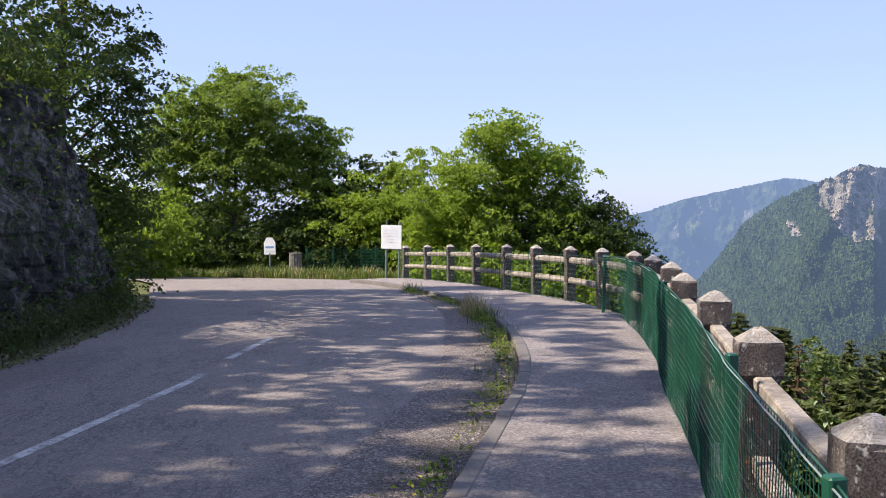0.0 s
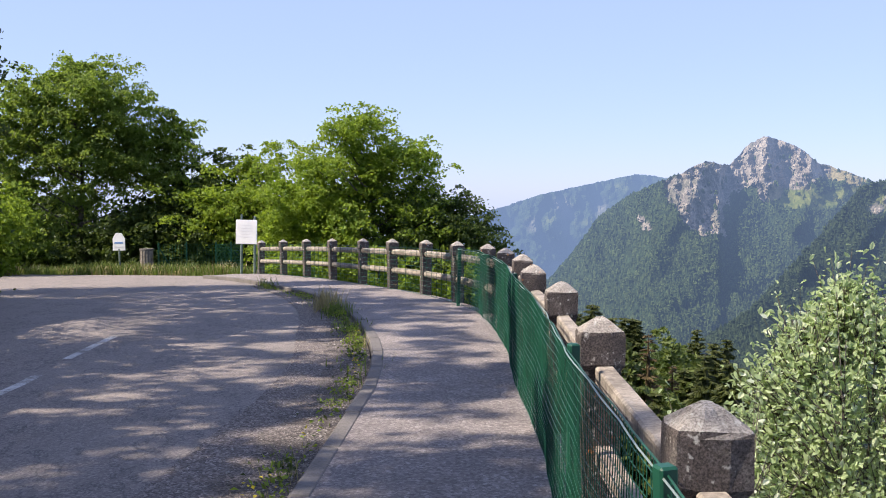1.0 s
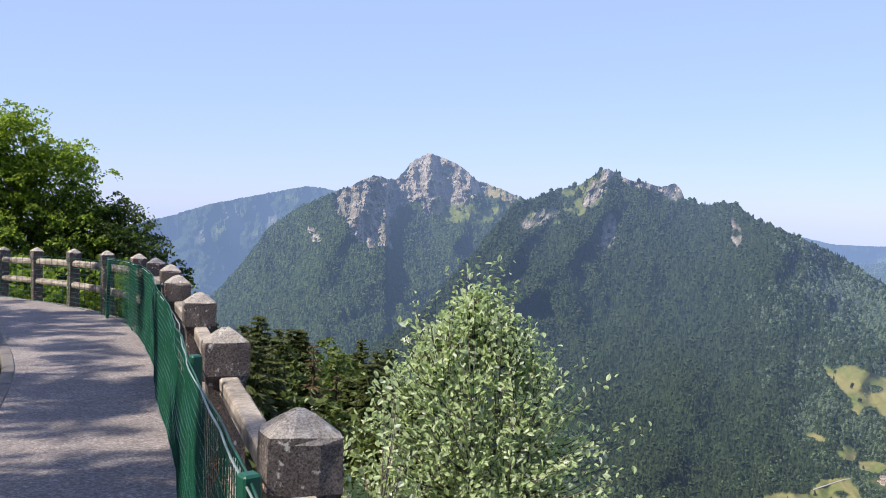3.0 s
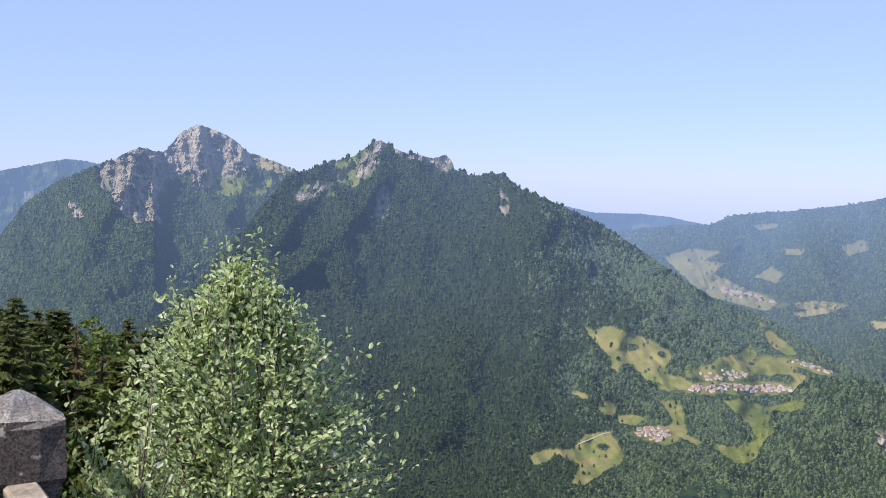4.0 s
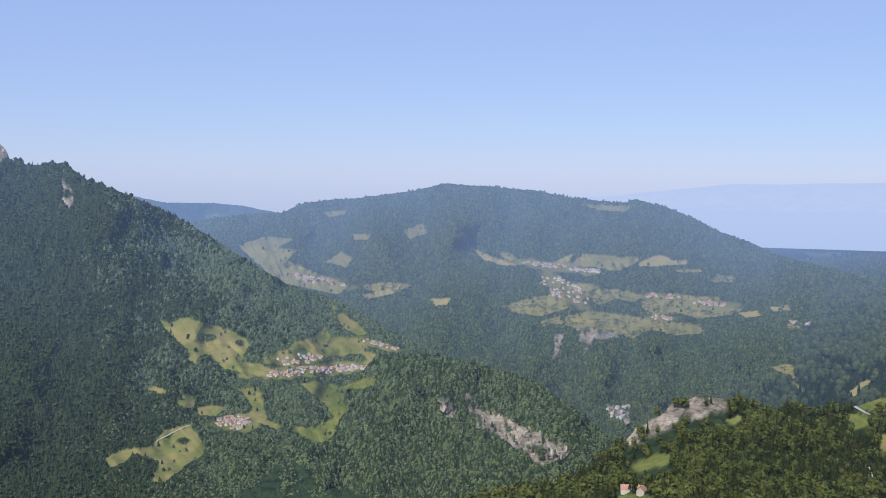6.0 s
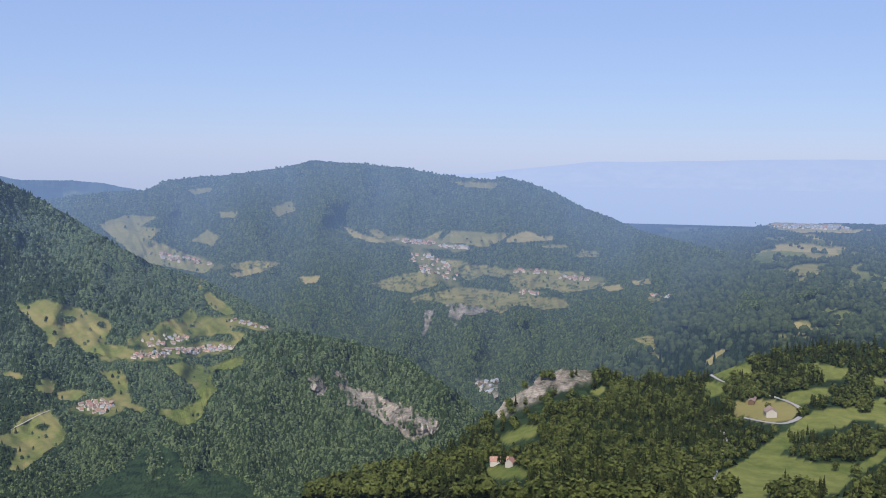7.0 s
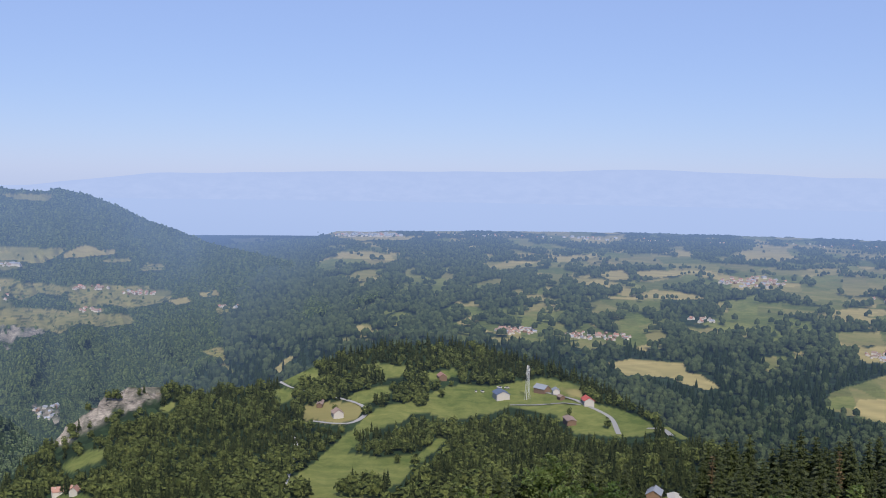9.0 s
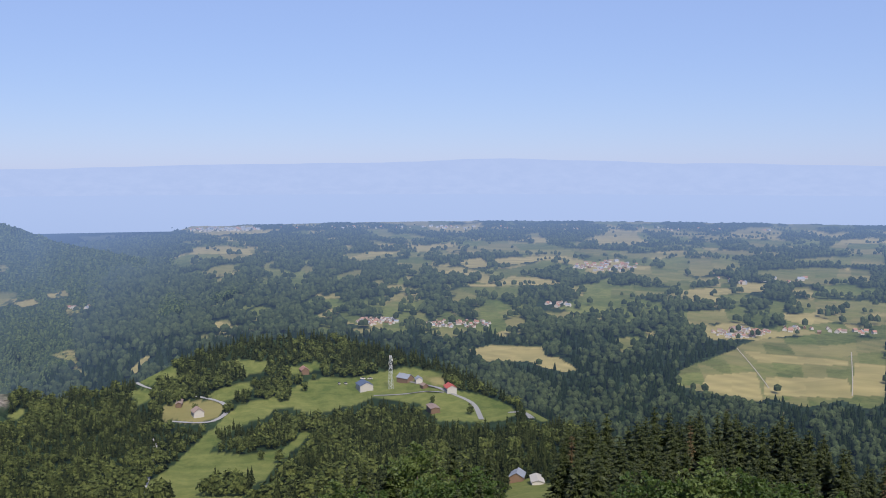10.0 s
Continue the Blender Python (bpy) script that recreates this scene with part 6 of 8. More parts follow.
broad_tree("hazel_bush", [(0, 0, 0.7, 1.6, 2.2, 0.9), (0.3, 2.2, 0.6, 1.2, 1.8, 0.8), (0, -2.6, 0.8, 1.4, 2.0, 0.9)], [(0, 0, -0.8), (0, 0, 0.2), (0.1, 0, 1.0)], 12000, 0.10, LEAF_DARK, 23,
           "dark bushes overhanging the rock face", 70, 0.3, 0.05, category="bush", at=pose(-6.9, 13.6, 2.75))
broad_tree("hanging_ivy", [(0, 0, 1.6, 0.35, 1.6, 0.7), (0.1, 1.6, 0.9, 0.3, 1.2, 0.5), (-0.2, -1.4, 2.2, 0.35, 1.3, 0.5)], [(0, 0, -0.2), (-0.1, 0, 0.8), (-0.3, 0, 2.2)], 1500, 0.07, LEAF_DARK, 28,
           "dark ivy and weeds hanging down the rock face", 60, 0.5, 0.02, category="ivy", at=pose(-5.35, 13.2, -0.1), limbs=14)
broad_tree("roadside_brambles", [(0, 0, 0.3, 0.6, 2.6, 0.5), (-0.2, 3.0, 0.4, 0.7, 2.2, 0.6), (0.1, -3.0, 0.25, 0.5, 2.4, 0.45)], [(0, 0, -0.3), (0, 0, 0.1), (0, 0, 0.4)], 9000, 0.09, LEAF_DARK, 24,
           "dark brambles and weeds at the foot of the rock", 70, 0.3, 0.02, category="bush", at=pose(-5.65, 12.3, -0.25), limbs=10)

# the pale bush that leans up beyond the parapet
rs = np.random.RandomState(31)
stems, places, outs = [], [], []
axis_lines = []
for s in range(15):
    a = s * 2.4
    q = 0.0 if s == 0 else rs.uniform(0.2, 1.25)
    tip = np.array([math.cos(a) * q, math.sin(a) * q, 5.95 - 1.3 * q])
    line = spline([(0.06 * rs.randn(), 0.06 * rs.randn(), 0), (tip[0] * 0.25, tip[1] * 0.25, 2.0), (tip[0] * 0.7, tip[1] * 0.7, 0.72 * tip[2]), tip], 24)
    axis_lines.append(line)
    stems.append(limb(line, np.linspace(0.03, 0.003, len(line)), 5))
all_stems = np.concatenate(axis_lines)
for w in range(2150):
    h = 1.9 + 4.05 * rs.rand() ** 0.75
    a = rs.uniform(0, 2 * np.pi)
    lump = 0.74 + 0.42 * float(vnoise(np.array(a * 1.9 + 40), np.array(h * 1.7), 2))
    wide = min(1.35, 0.05 + 0.95 * max(0.0, 5.95 - h) ** 0.66) * lump
    q = rs.rand() ** 0.5 * wide
    e = np.array([math.cos(a) * q + 0.05, math.sin(a) * q, h])
    away = np.linalg.norm((all_stems - e + np.array([0, 0, 0.30])) * np.array([1, 1, 0.8]), axis=1)
    b = all_stems[np.argmin(away)]
    if np.linalg.norm(e - b) > 0.6:
        b = e + (b - e) * 0.6 / np.linalg.norm(e - b)
    if rs.rand() < 0.09:
        e = e + (e - b) * 0.4 + np.array([0, 0, 0.10])
    d = (e - b) / (np.linalg.norm(e - b) + 1e-6)
    stems.append(limb(np.array([b, (b + e) / 2 + np.array([0, 0, -0.05]), e]), np.array([0.006, 0.004, 0.0015]), 4))
    m = 15
    u = np.linspace(0.22, 1.05, m)[:, None] + 0.03 * rs.randn(m, 1)
    side = np.cross(d, rs.randn(3))
    side /= np.linalg.norm(side) + 1e-6
    turn = np.where(np.arange(m) % 2, 1.0, -1.0)[:, None]
    places.append(b + (e - b) * u + side * turn * 0.03 + rs.randn(m, 3) * 0.014 - np.array([0, 0, 0.05]) * (4 * u * (1 - u)))
    outs.append(d * 0.55 + side * turn * 0.8 + np.array([0, 0, 0.3]))
for w in range(46):
    b = all_stems[rs.choice(np.where(all_stems[:, 2] > 3.9)[0])]
    e = b + np.array([0.2 * rs.randn() + 0.3 * b[0], 0.2 * rs.randn() + 0.3 * b[1], rs.uniform(0.3, 0.6)])
    if e[2] > 6.05 - 0.45 * np.hypot(e[0], e[1]) + 0.2 * rs.rand():
        continue
    stems.append(limb(np.array([b, (b + e) / 2, e]), np.array([0.005, 0.004, 0.0015]), 4))
    m = 15
    u = np.linspace(0.15, 1.0, m)[:, None]
    places.append(b + (e - b) * u + rs.randn(m, 3) * 0.03)
    outs.append(np.repeat(((e - b) / np.linalg.norm(e - b))[None], m, 0) * 0.6 + rs.randn(m, 3) * 0.5)
bush = tagged(new("whitebeam_bush"), "pale green whitebeam bush rising beyond the parapet", "bush")
bush.matrix_basis = pose(3.82, 6.98, -5.10)
V, F = join(stems)
part("stem", mesh_np("stem", V, F, BARK, True), bush)
V, F = oval_leaves(np.concatenate(places), 0.054, rs, 0.55, np.concatenate(outs) + np.array([0, 0, 0.35]))
part("foliage", mesh_np("foliage", V, F, LEAF_PALE), bush)


# ---- conifers and broadleaved trees on the slope below ----
def conifer_mesh(seed, h=16.0, r=2.6, whorls=22, boughs=8, pairs=3, leaf=None, bushy=0.9):
    """Whorls of drooping boughs round a dark core; each bough carries side twigs."""
    rs = np.random.RandomState(seed)
    n = whorls * boughs
    f = np.repeat((np.arange(whorls) + 0.5) / whorls, boughs) ** 0.92 + rs.randn(n) * 0.012
    f = np.clip(f, 0.0, 0.985)
    a = np.tile(np.arange(boughs), whorls) * 2 * np.pi / boughs + np.repeat(rs.uniform(0, 6, whorls), boughs) + rs.randn(n) * 0.25
    reach = r * (1 - f) ** bushy * rs.uniform(0.62, 1.18, n) + 0.12
    d = np.column_stack([np.cos(a), np.sin(a), 0 * a])
    side = np.column_stack([-np.sin(a), np.cos(a), 0 * a])
    up = np.array([0, 0, 1.0])
    z0 = h * (0.06 + 0.94 * f)
    droop = 0.75 - 0.55 * f + rs.randn(n) * 0.1
    V = []

    def along_bough(u):
        return d * (reach * u)[:, None] + up * (z0 + reach * (0.12 * u - droop * u * u + 0.22 * u ** 4))[:, None]

    def kite(c, t, L, W):
        t = t / np.linalg.norm(t, axis=1)[:, None]
        s = np.cross(t, up + 0.5 * rs.randn(n, 3))
        s /= np.linalg.norm(s, axis=1)[:, None]
        sag = np.column_stack([0 * L, 0 * L, -0.16 * L])
        V.append(np.stack([c, c + t * (0.45 * L)[:, None] + s * W[:, None] + sag, c + t * L[:, None], c + t * (0.45 * L)[:, None] - s * W[:, None] + sag], 1))

    for k in range(pairs):
        for sign in (-1, 1):
            u = (k + 0.35 + 0.3 * rs.rand(n)) / pairs
            L = reach * (0.62 - 0.32 * u) * rs.uniform(0.7, 1.3, n) + 0.18
            kite(along_bough(u * 0.92), d * 0.75 + side * sign * (0.75 + 0.2 * rs.randn(n))[:, None] - up * (0.25 + 0.2 * rs.rand(n))[:, None], L, L * 0.2)
    L = reach * 0.42 + 0.2
    kite(along_bough(np.full(n, 0.72)), d - up * 0.35 + 0.2 * rs.randn(n, 3), L, L * 0.22)
    V = np.concatenate(V).reshape(-1, 3)
    i = np.arange(len(V) // 4)[:, None] * 4
    F = np.concatenate([np.concatenate([i, i + 1, i + 2], 1), np.concatenate([i, i + 2, i + 3], 1)])
    # the dense inside of the crown
    ring = np.arange(9) * 2 * np.pi / 9
    levels = np.linspace(0.03, 0.97, 12)
    C = np.stack([np.column_stack([np.cos(ring + 3 * q), np.sin(ring + 3 * q), 0 * ring]) * (0.36 * r * (1 - q) ** bushy * rs.uniform(0.75, 1.25, 9))[:, None] + up * (h * (0.06 + 0.94 * q) - 0.25 * r * (1 - q) * rs.rand(9))[:, None] for q in levels])
    j = np.arange(12 * 9).reshape(12, 9) + len(V)
    jn = np.roll(j, -1, 1)
    Q = np.stack([j[:-1], jn[:-1], jn[1:], j[1:]], -1).reshape(-1, 4)
    tv, tf = limb(np.array([[0, 0, -2], [0, 0, h * 0.5], [0, 0, h * 0.99]]), np.array([0.2, 0.12, 0.02]), 6)
    return mesh_np("crown", np.concatenate([V, C.reshape(-1, 3)]), [F, Q], leaf or NEEDLE), mesh_np("trunk", tv, tf, BARK, True)


def conifer(meshes, m, label):
    t = tagged(new("spruce_tree"), label, "tree", "spruces on the slope")
    t.matrix_basis = m
    part("trunk", meshes[1], t)
    part("crown", meshes[0], t)
    return t


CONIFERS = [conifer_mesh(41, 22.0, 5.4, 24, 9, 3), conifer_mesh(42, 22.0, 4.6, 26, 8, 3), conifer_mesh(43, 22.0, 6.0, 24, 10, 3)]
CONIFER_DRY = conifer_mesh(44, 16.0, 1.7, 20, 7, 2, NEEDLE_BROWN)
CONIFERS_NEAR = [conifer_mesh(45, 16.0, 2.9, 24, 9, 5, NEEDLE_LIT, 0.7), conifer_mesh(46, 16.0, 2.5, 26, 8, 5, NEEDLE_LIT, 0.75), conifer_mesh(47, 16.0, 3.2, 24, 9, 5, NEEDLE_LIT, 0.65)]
CRN = {"mid": [], "bright": []}
for key, leaf, seed in (("mid", LEAF_DARK, 51), ("bright", LEAF_SLOPE, 52)):
    rs = np.random.RandomState(seed)
    p, out, cc = crown_points([(0, 0, 6.5, 2.6, 2.6, 2.6), (1.2, 0.6, 4.6, 2.2, 2.2, 1.8), (-1.4, -0.4, 4.8, 2.0, 2.0, 1.8), (0, 0, 8.6, 1.5, 1.5, 1.3)], 3600, rs, 90, 0.24, 0.6)
    V, F = leaves(p, 0.42, rs, 0.5, out, 0.7)
    tv, tf = limb(np.array([[0, 0, -2], [0.1, 0, 4], [0, 0, 8.0]]), np.array([0.2, 0.13, 0.03]), 6)
    CRN[key] = (mesh_np("crown", V, F, leaf), mesh_np("trunk", tv, tf, BARK, True))


def knoll_ground(az, r):
    (ce,), (cr,) = knoll.crest(np.array([az]))
    (fe,), (fr,) = knoll.foot(np.array([az]))
    return 1.5 + r * math.tan(radians(fe + (ce - fe) * (r - fr) / (cr - fr)))


def slope_tree(kind, az, top_el, r, h):
    """A tree whose top is seen at top_el; far ones stand on the knoll's ground."""
    top = polar(np.array(az), np.array(top_el), np.array(r))
    rs = random.Random(int(az * 977 + r * 13))
    if r > 100:
        z = knoll_ground(az, r) - 0.5
        h = min(h, max(5.0, top[2] - z)) if kind in CRN else min(30.0, top[2] - z)
        z = max(z, top[2] - h) if kind in CRN else z
        if h < 4:
            return
    else:
        z = top[2] - h
    if kind in CRN:
        t = tagged(new("broadleaf_tree"), "rounded green broadleaf tree on the slope", "tree", "broadleaf trees on the slope")
        t.matrix_basis = pose(top[0], top[1], z, 0, 0, rs.uniform(0, 360)) @ Matrix.Diagonal((h / 10, h / 10, h / 10, 1))
        part("trunk", CRN[kind][1], t), part("crown", CRN[kind][0], t)
    else:
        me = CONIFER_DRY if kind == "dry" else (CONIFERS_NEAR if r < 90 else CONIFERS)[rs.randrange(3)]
        tall = h / (22 if r > 90 and kind != "dry" else 16)
        w = tall * rs.uniform(0.85, 1.15)
        conifer(me, pose(top[0], top[1], z, 0, 0, rs.uniform(0, 360)) @ Matrix.Diagonal((w, w, tall, 1)),
                "brown half-dead spruce among green ones" if kind == "dry" else "dark green spruce on the slope below")


wood_line = ([8, 13.4, 15.8, 17.3, 20.2, 22.6, 25, 28, 33], [-5.9, -5.6, -5.7, -5.9, -6.4, -7.2, -8.4, -11.2, -15.5])
rs = random.Random(6)
for k in range(84):
    az = 9 + 19 * ((k * 0.618) % 1.0)
    depth = rs.random()
    r = 44 + 30 * depth
    top = float(np.interp(az, *wood_line)) - (1 - depth) * 6.0 * rs.uniform(0.15, 1.0) - rs.random() * 0.4
    kind = "mid" if rs.random() < 0.05 else "bright" if rs.random() < 0.13 else "dry" if rs.random() < 0.06 else "fir"
    slope_tree(kind, az, top - (0.8 if kind in CRN else 0), r, rs.uniform(13, 17) if kind not in CRN else rs.uniform(8, 11))

# dark spruces below, towards the plain
rs = random.Random(9)
for k in range(105):
    az = 106.0 + 21.0 * ((k * 0.618) % 1.0)
    depth = rs.random() ** 0.6
    r = 122 + 75 * depth
    line_top = float(np.interp(az, [104, 105.5, 107, 112, 117.5, 119, 123, 128], [-14.8, -13.5, -12.8, -12.5, -12.6, -13.3, -14.0, -14.4]))
    top = line_top - (1 - depth) ** 1.2 * 3.6 - rs.random() * 0.7
    kind = "dry" if rs.random() < 0.03 else "fir"
    slope_tree(kind, az, top, r, 30.0)
# broadleaved crowns before the spruces
for az, top, r, kind in ((110.6, -16.0, 116, "mid"), (112.4, -16.3, 118, "mid"), (113.7, -15.4, 118, "bright"), (115.6, -15.5, 119, "mid"), (117.3, -15.9, 117, "mid"), (118.6, -16.2, 116, "mid"), (109.6, -17.4, 112, "mid"), (121.2, -16.4, 118, "mid"),
                         (97.9, -15.0, 150, "bright"), (99.0, -16.6, 138, "mid"), (95.2, -17.2, 140, "mid"), (101.0, -16.0, 145, "mid"), (93.4, -16.9, 145, "bright")):
    slope_tree(kind, az, top, r, 14.0)
for az, top, r in ((94.0, -16.2, 150), (95.0, -15.9, 152), (96.3, -16.0, 150), (99.9, -14.7, 158), (100.6, -15.7, 146), (101.9, -15.2, 154), (98.9, -15.6, 150), (92.4, -16.8, 150), (96.9, -17.3, 136), (100.2, -17.4, 136), (101.4, -16.9, 138)):
    slope_tree("fir", az, top, r, 30.0)


# ---- woods on the knoll: one mass of crowns for each kind ----
def crown_template(kind, rs):
    if kind in ("cone", "dome"):
        # small crowns seen from far off
        rings = [(0.12, 0.26)] if kind == "cone" else [(0.72, 0.30), (0.22, 0.36)]
        V, F = [np.array([[0.05 * rs.randn(), 0.05 * rs.randn(), 1.0]])], []
        for q, (z, r) in enumerate(rings):
            a = np.arange(5) / 5 * 2 * np.pi + q
            V.append(np.column_stack([np.cos(a) * r * rs.uniform(0.65, 1.35, 5), np.sin(a) * r * rs.uniform(0.65, 1.35, 5), z + rs.uniform(-0.1, 0.1, 5)]))
            for k in range(5):
                j = (k + 1) % 5
                F += [(0, 1 + k, 1 + j)] if q == 0 else [(1 + k, 6 + k, 6 + j), (1 + k, 6 + j, 1 + j)]
        return np.concatenate(V), np.array(F)
    if kind in ("fir", "slim"):
        V, F, n = [np.array([[0, 0, 1.0]])], [], 1
        levels = [(0.78, 0.10), (0.70, 0.05), (0.52, 0.17), (0.45, 0.09), (0.22, 0.24), (0.05, 0.06)]
        if kind == "slim":
            levels = [(0.62, 0.10), (0.30, 0.17), (0.05, 0.12)]
        seg = 6 if kind == "fir" else 5
        prev = None
        for z, r in levels:
            a = np.arange(seg) / seg * 2 * np.pi + z * 3
            ring = np.column_stack([np.cos(a) * r * rs.uniform(0.7, 1.3, seg), np.sin(a) * r * rs.uniform(0.7, 1.3, seg), z + rs.uniform(-0.05, 0.03, seg)])
            V.append(ring)
            cur = n + np.arange(seg)
            for k in range(seg):
                j = (k + 1) % seg
                if prev is None:
                    F.append((0, cur[k], cur[j]))
                else:
                    F += [(prev[k], cur[k], cur[j]), (prev[k], cur[j], prev[j])]
            prev = cur
            n += seg
        return np.concatenate(V), np.array(F)
    if kind in ("fine_fir", "fine_broad", "mid_fir", "mid_broad"):
        # a solid core with many separate sprays on it
        bm = bmesh.new()
        bmesh.ops.create_icosphere(bm, subdivisions=1, radius=1)
        core = np.array([v.co[:] for v in bm.verts]) * rs.uniform(0.8, 1.2, (12, 1))
        Fc = np.array([[v.index for v in f.verts] for f in bm.faces])
        bm.free()
        m = 84 if kind.startswith("fine") else 40
        big = 1.0 if kind.startswith("fine") else 1.5
        if kind.endswith("fir"):
            width = 0.20
            f = 1 - rs.rand(m) ** 0.6
            f = np.clip(np.round(f * 11) / 11 + 0.015 * rs.randn(m), 0.0, 0.97)
            a = rs.uniform(0, 2 * np.pi, m)
            q = width * (1 - f) ** 0.85 * rs.uniform(0.35, 0.75, m)
            c = np.column_stack([np.cos(a) * q, np.sin(a) * q, 0.06 + 0.93 * f])
            t = np.column_stack([np.cos(a), np.sin(a), -0.55 + 0.3 * rs.randn(m)])
            L, W = big * (0.035 + 0.12 * (1 - f)), big * (0.016 + 0.045 * (1 - f))
            taper = 0.11 * (1 - (core[:, 2] + 1) / 2) + 0.015
            core = np.column_stack([core[:, 0] * taper, core[:, 1] * taper, 0.5 + 0.44 * core[:, 2]])
        else:
            d = rs.randn(m, 3)
            d /= np.linalg.norm(d, axis=1)[:, None]
            q = (1 + 0.25 * np.array([noise.noise(Vector(v) * 2.1 + Vector((rs.rand() * 0.1, 2, 5))) for v in d])) * rs.uniform(0.8, 1.1, m)
            c = d * q[:, None] * np.array([0.30, 0.30, 0.40]) + np.array([0, 0, 0.57])
            t = np.cross(d, rs.randn(m, 3)) + d * 0.3
            L, W = big * rs.uniform(0.10, 0.2, m), big * rs.uniform(0.05, 0.09, m)
            core = core * np.array([0.25, 0.25, 0.34]) + np.array([0, 0, 0.55])
        t /= np.linalg.norm(t, axis=1)[:, None]
        s = np.cross(t, np.array([0, 0, 1.0]) + 0.6 * rs.randn(m, 3) + (0 if kind.endswith("fir") else 1) * c * 2)
        s /= np.linalg.norm(s, axis=1)[:, None]
        K = np.stack([c - t * (0.5 * L)[:, None], c + s * W[:, None], c + t * (0.6 * L)[:, None], c - s * W[:, None]], 1).reshape(-1, 3)
        i = np.arange(m)[:, None] * 4 + len(core)
        return np.concatenate([core, K]), np.concatenate([Fc, np.concatenate([i, i + 1, i + 2], 1), np.concatenate([i, i + 2, i + 3], 1)])
    bm = bmesh.new()
    bmesh.ops.create_icosphere(bm, subdivisions=1, radius=1)
    V = np.array([v.co[:] for v in bm.verts])
    F = np.array([[v.index for v in f.verts] for f in bm.faces if min(v.co.z for v in f.verts) > -0.99])
    bm.free()
    q = 1 + 0.28 * (rs.rand(len(V)) - 0.5) + 0.22 * np.array([noise.noise(Vector(v) * 2.3 + Vector((rs.rand() * 0.1, 3, 1))) for v in V])
    V = V * q[:, None] * np.array([0.33, 0.33, 0.42]) + np.array([0, 0, 0.56])
    return V, F


def scatter(a0, a1, e0, e1, da, de, rs):
    """Places spread evenly over a stretch of azimuth and elevation, each a little off its grid point."""
    A, E = np.meshgrid(np.arange(a0, a1, da), np.arange(e0, e1, de))
    A = A + 0.5 * da * (np.arange(A.shape[0])[:, None] % 2)
    return (A + rs.uniform(-0.45, 0.45, A.shape) * da).ravel(), (E + rs.uniform(-0.45, 0.45, E.shape) * de).ravel()


def wood(name, places, heights, kind, material, seed, label):
    rs = np.random.RandomState(seed)
    tpl = [crown_template(kind, rs) for _ in range(5)]
    pick = rs.randint(0, 5, len(places))
    Vs, Fs, n = [], [], 0
    for k, (tv, tf) in enumerate(tpl):
        P, H = places[pick == k], heights[pick == k]
        if not len(P):
            continue
        a = rs.uniform(0, 2 * np.pi, len(P))
        c, s = np.cos(a)[:, None], np.sin(a)[:, None]
        w = H * rs.uniform(0.85, 1.25, len(P))
        x = (tv[None, :, 0] * c - tv[None, :, 1] * s) * w[:, None] + P[:, 0:1]
        y = (tv[None, :, 0] * s + tv[None, :, 1] * c) * w[:, None] + P[:, 1:2]
        z = tv[None, :, 2] * H[:, None] + P[:, 2:3]
        Vs.append(np.stack([x, y, z], -1).reshape(-1, 3))
        Fs.append((tf[None] + (n + np.arange(len(P)) * len(tv))[:, None, None]).reshape(-1, 3))
        n += len(P) * len(tv)
    return tagged(new(name, mesh_np(name, np.concatenate(Vs), np.concatenate(Fs), material)), label, "woodland", kind="stuff")


rs = np.random.RandomState(77)
parts_ = [scatter(56, 138, -15.0, -9.0, 0.29, 0.14, rs), scatter(56, 90, -18.5, -15.0, 0.33, 0.20, rs), scatter(90, 105.6, -17.0, -15.0, 0.40, 0.25, rs), scatter(90, 103.5, -20.5, -17.0, 0.62, 0.42, rs)]
A, E_ = np.concatenate([p[0] for p in parts_]), np.concatenate([p[1] for p in parts_])
ce, cr = knoll.crest(A)
rad = knoll.reach(A, E_)
ok = (E_ < ce - 0.03) & ((A < 105.2) | (rad > 255))
A, E_ = A[ok], E_[ok]


def crown_angle(A, E):
    """How tall the crowns of the knoll's woods look, in degrees."""
    return np.interp(E, [-20, -18, -16.5, -15, -13, -9], [2.1, 1.7, 1.15, 0.78, 0.62, 0.56]) * np.where((A < 89) & (E < -14), 0.72, 1.0)


tall_ = crown_angle(A, E_)
open_ = knoll_open(A, E_)
clump = blot(A, E_, [(88.6, -14.75, 1.5, 0.3, 0.05), (91.3, -14.0, 1.3, 0.3, 0.0), (87.6, -14.3, 0.5, 0.3, 0.0), (86.6, -11.3, 1.3, 0.5, 0), (90.0, -11.75, 0.75, 0.55, 0.25), (88.3, -12.5, 0.4, 0.25, 0), (84.6, -12.1, 0.7, 0.5, -0.3), (90.6, -12.35, 0.3, 0.3, 0), (87.5, -17.2, 1.0, 0.35, 0), (84.0, -17.4, 0.5, 0.3, 0)], 0.3)
hide = np.max([knoll_open(A, E_ + f * tall_) for f in (0.3, 0.6, 0.85)], axis=0)
keep = (((open_ < 0.3) & (hide < 0.5)) | (clump > 0.3) | (rs.rand(len(A)) < 0.004)) & (np.max([blot(A, E_ + f, KNOLL_ROCK, 0.3) for f in (0, 0.3, 0.6, 0.9)], axis=0) < 0.3 + 0.9 * (rs.rand(len(A)) < 0.12))
A, E_, tall_ = A[keep], E_[keep], tall_[keep]
P = knoll.at(A, E_)
dist = np.linalg.norm(P[:, :2], axis=1)
in_clump = knoll_open(A, E_) > 0.3
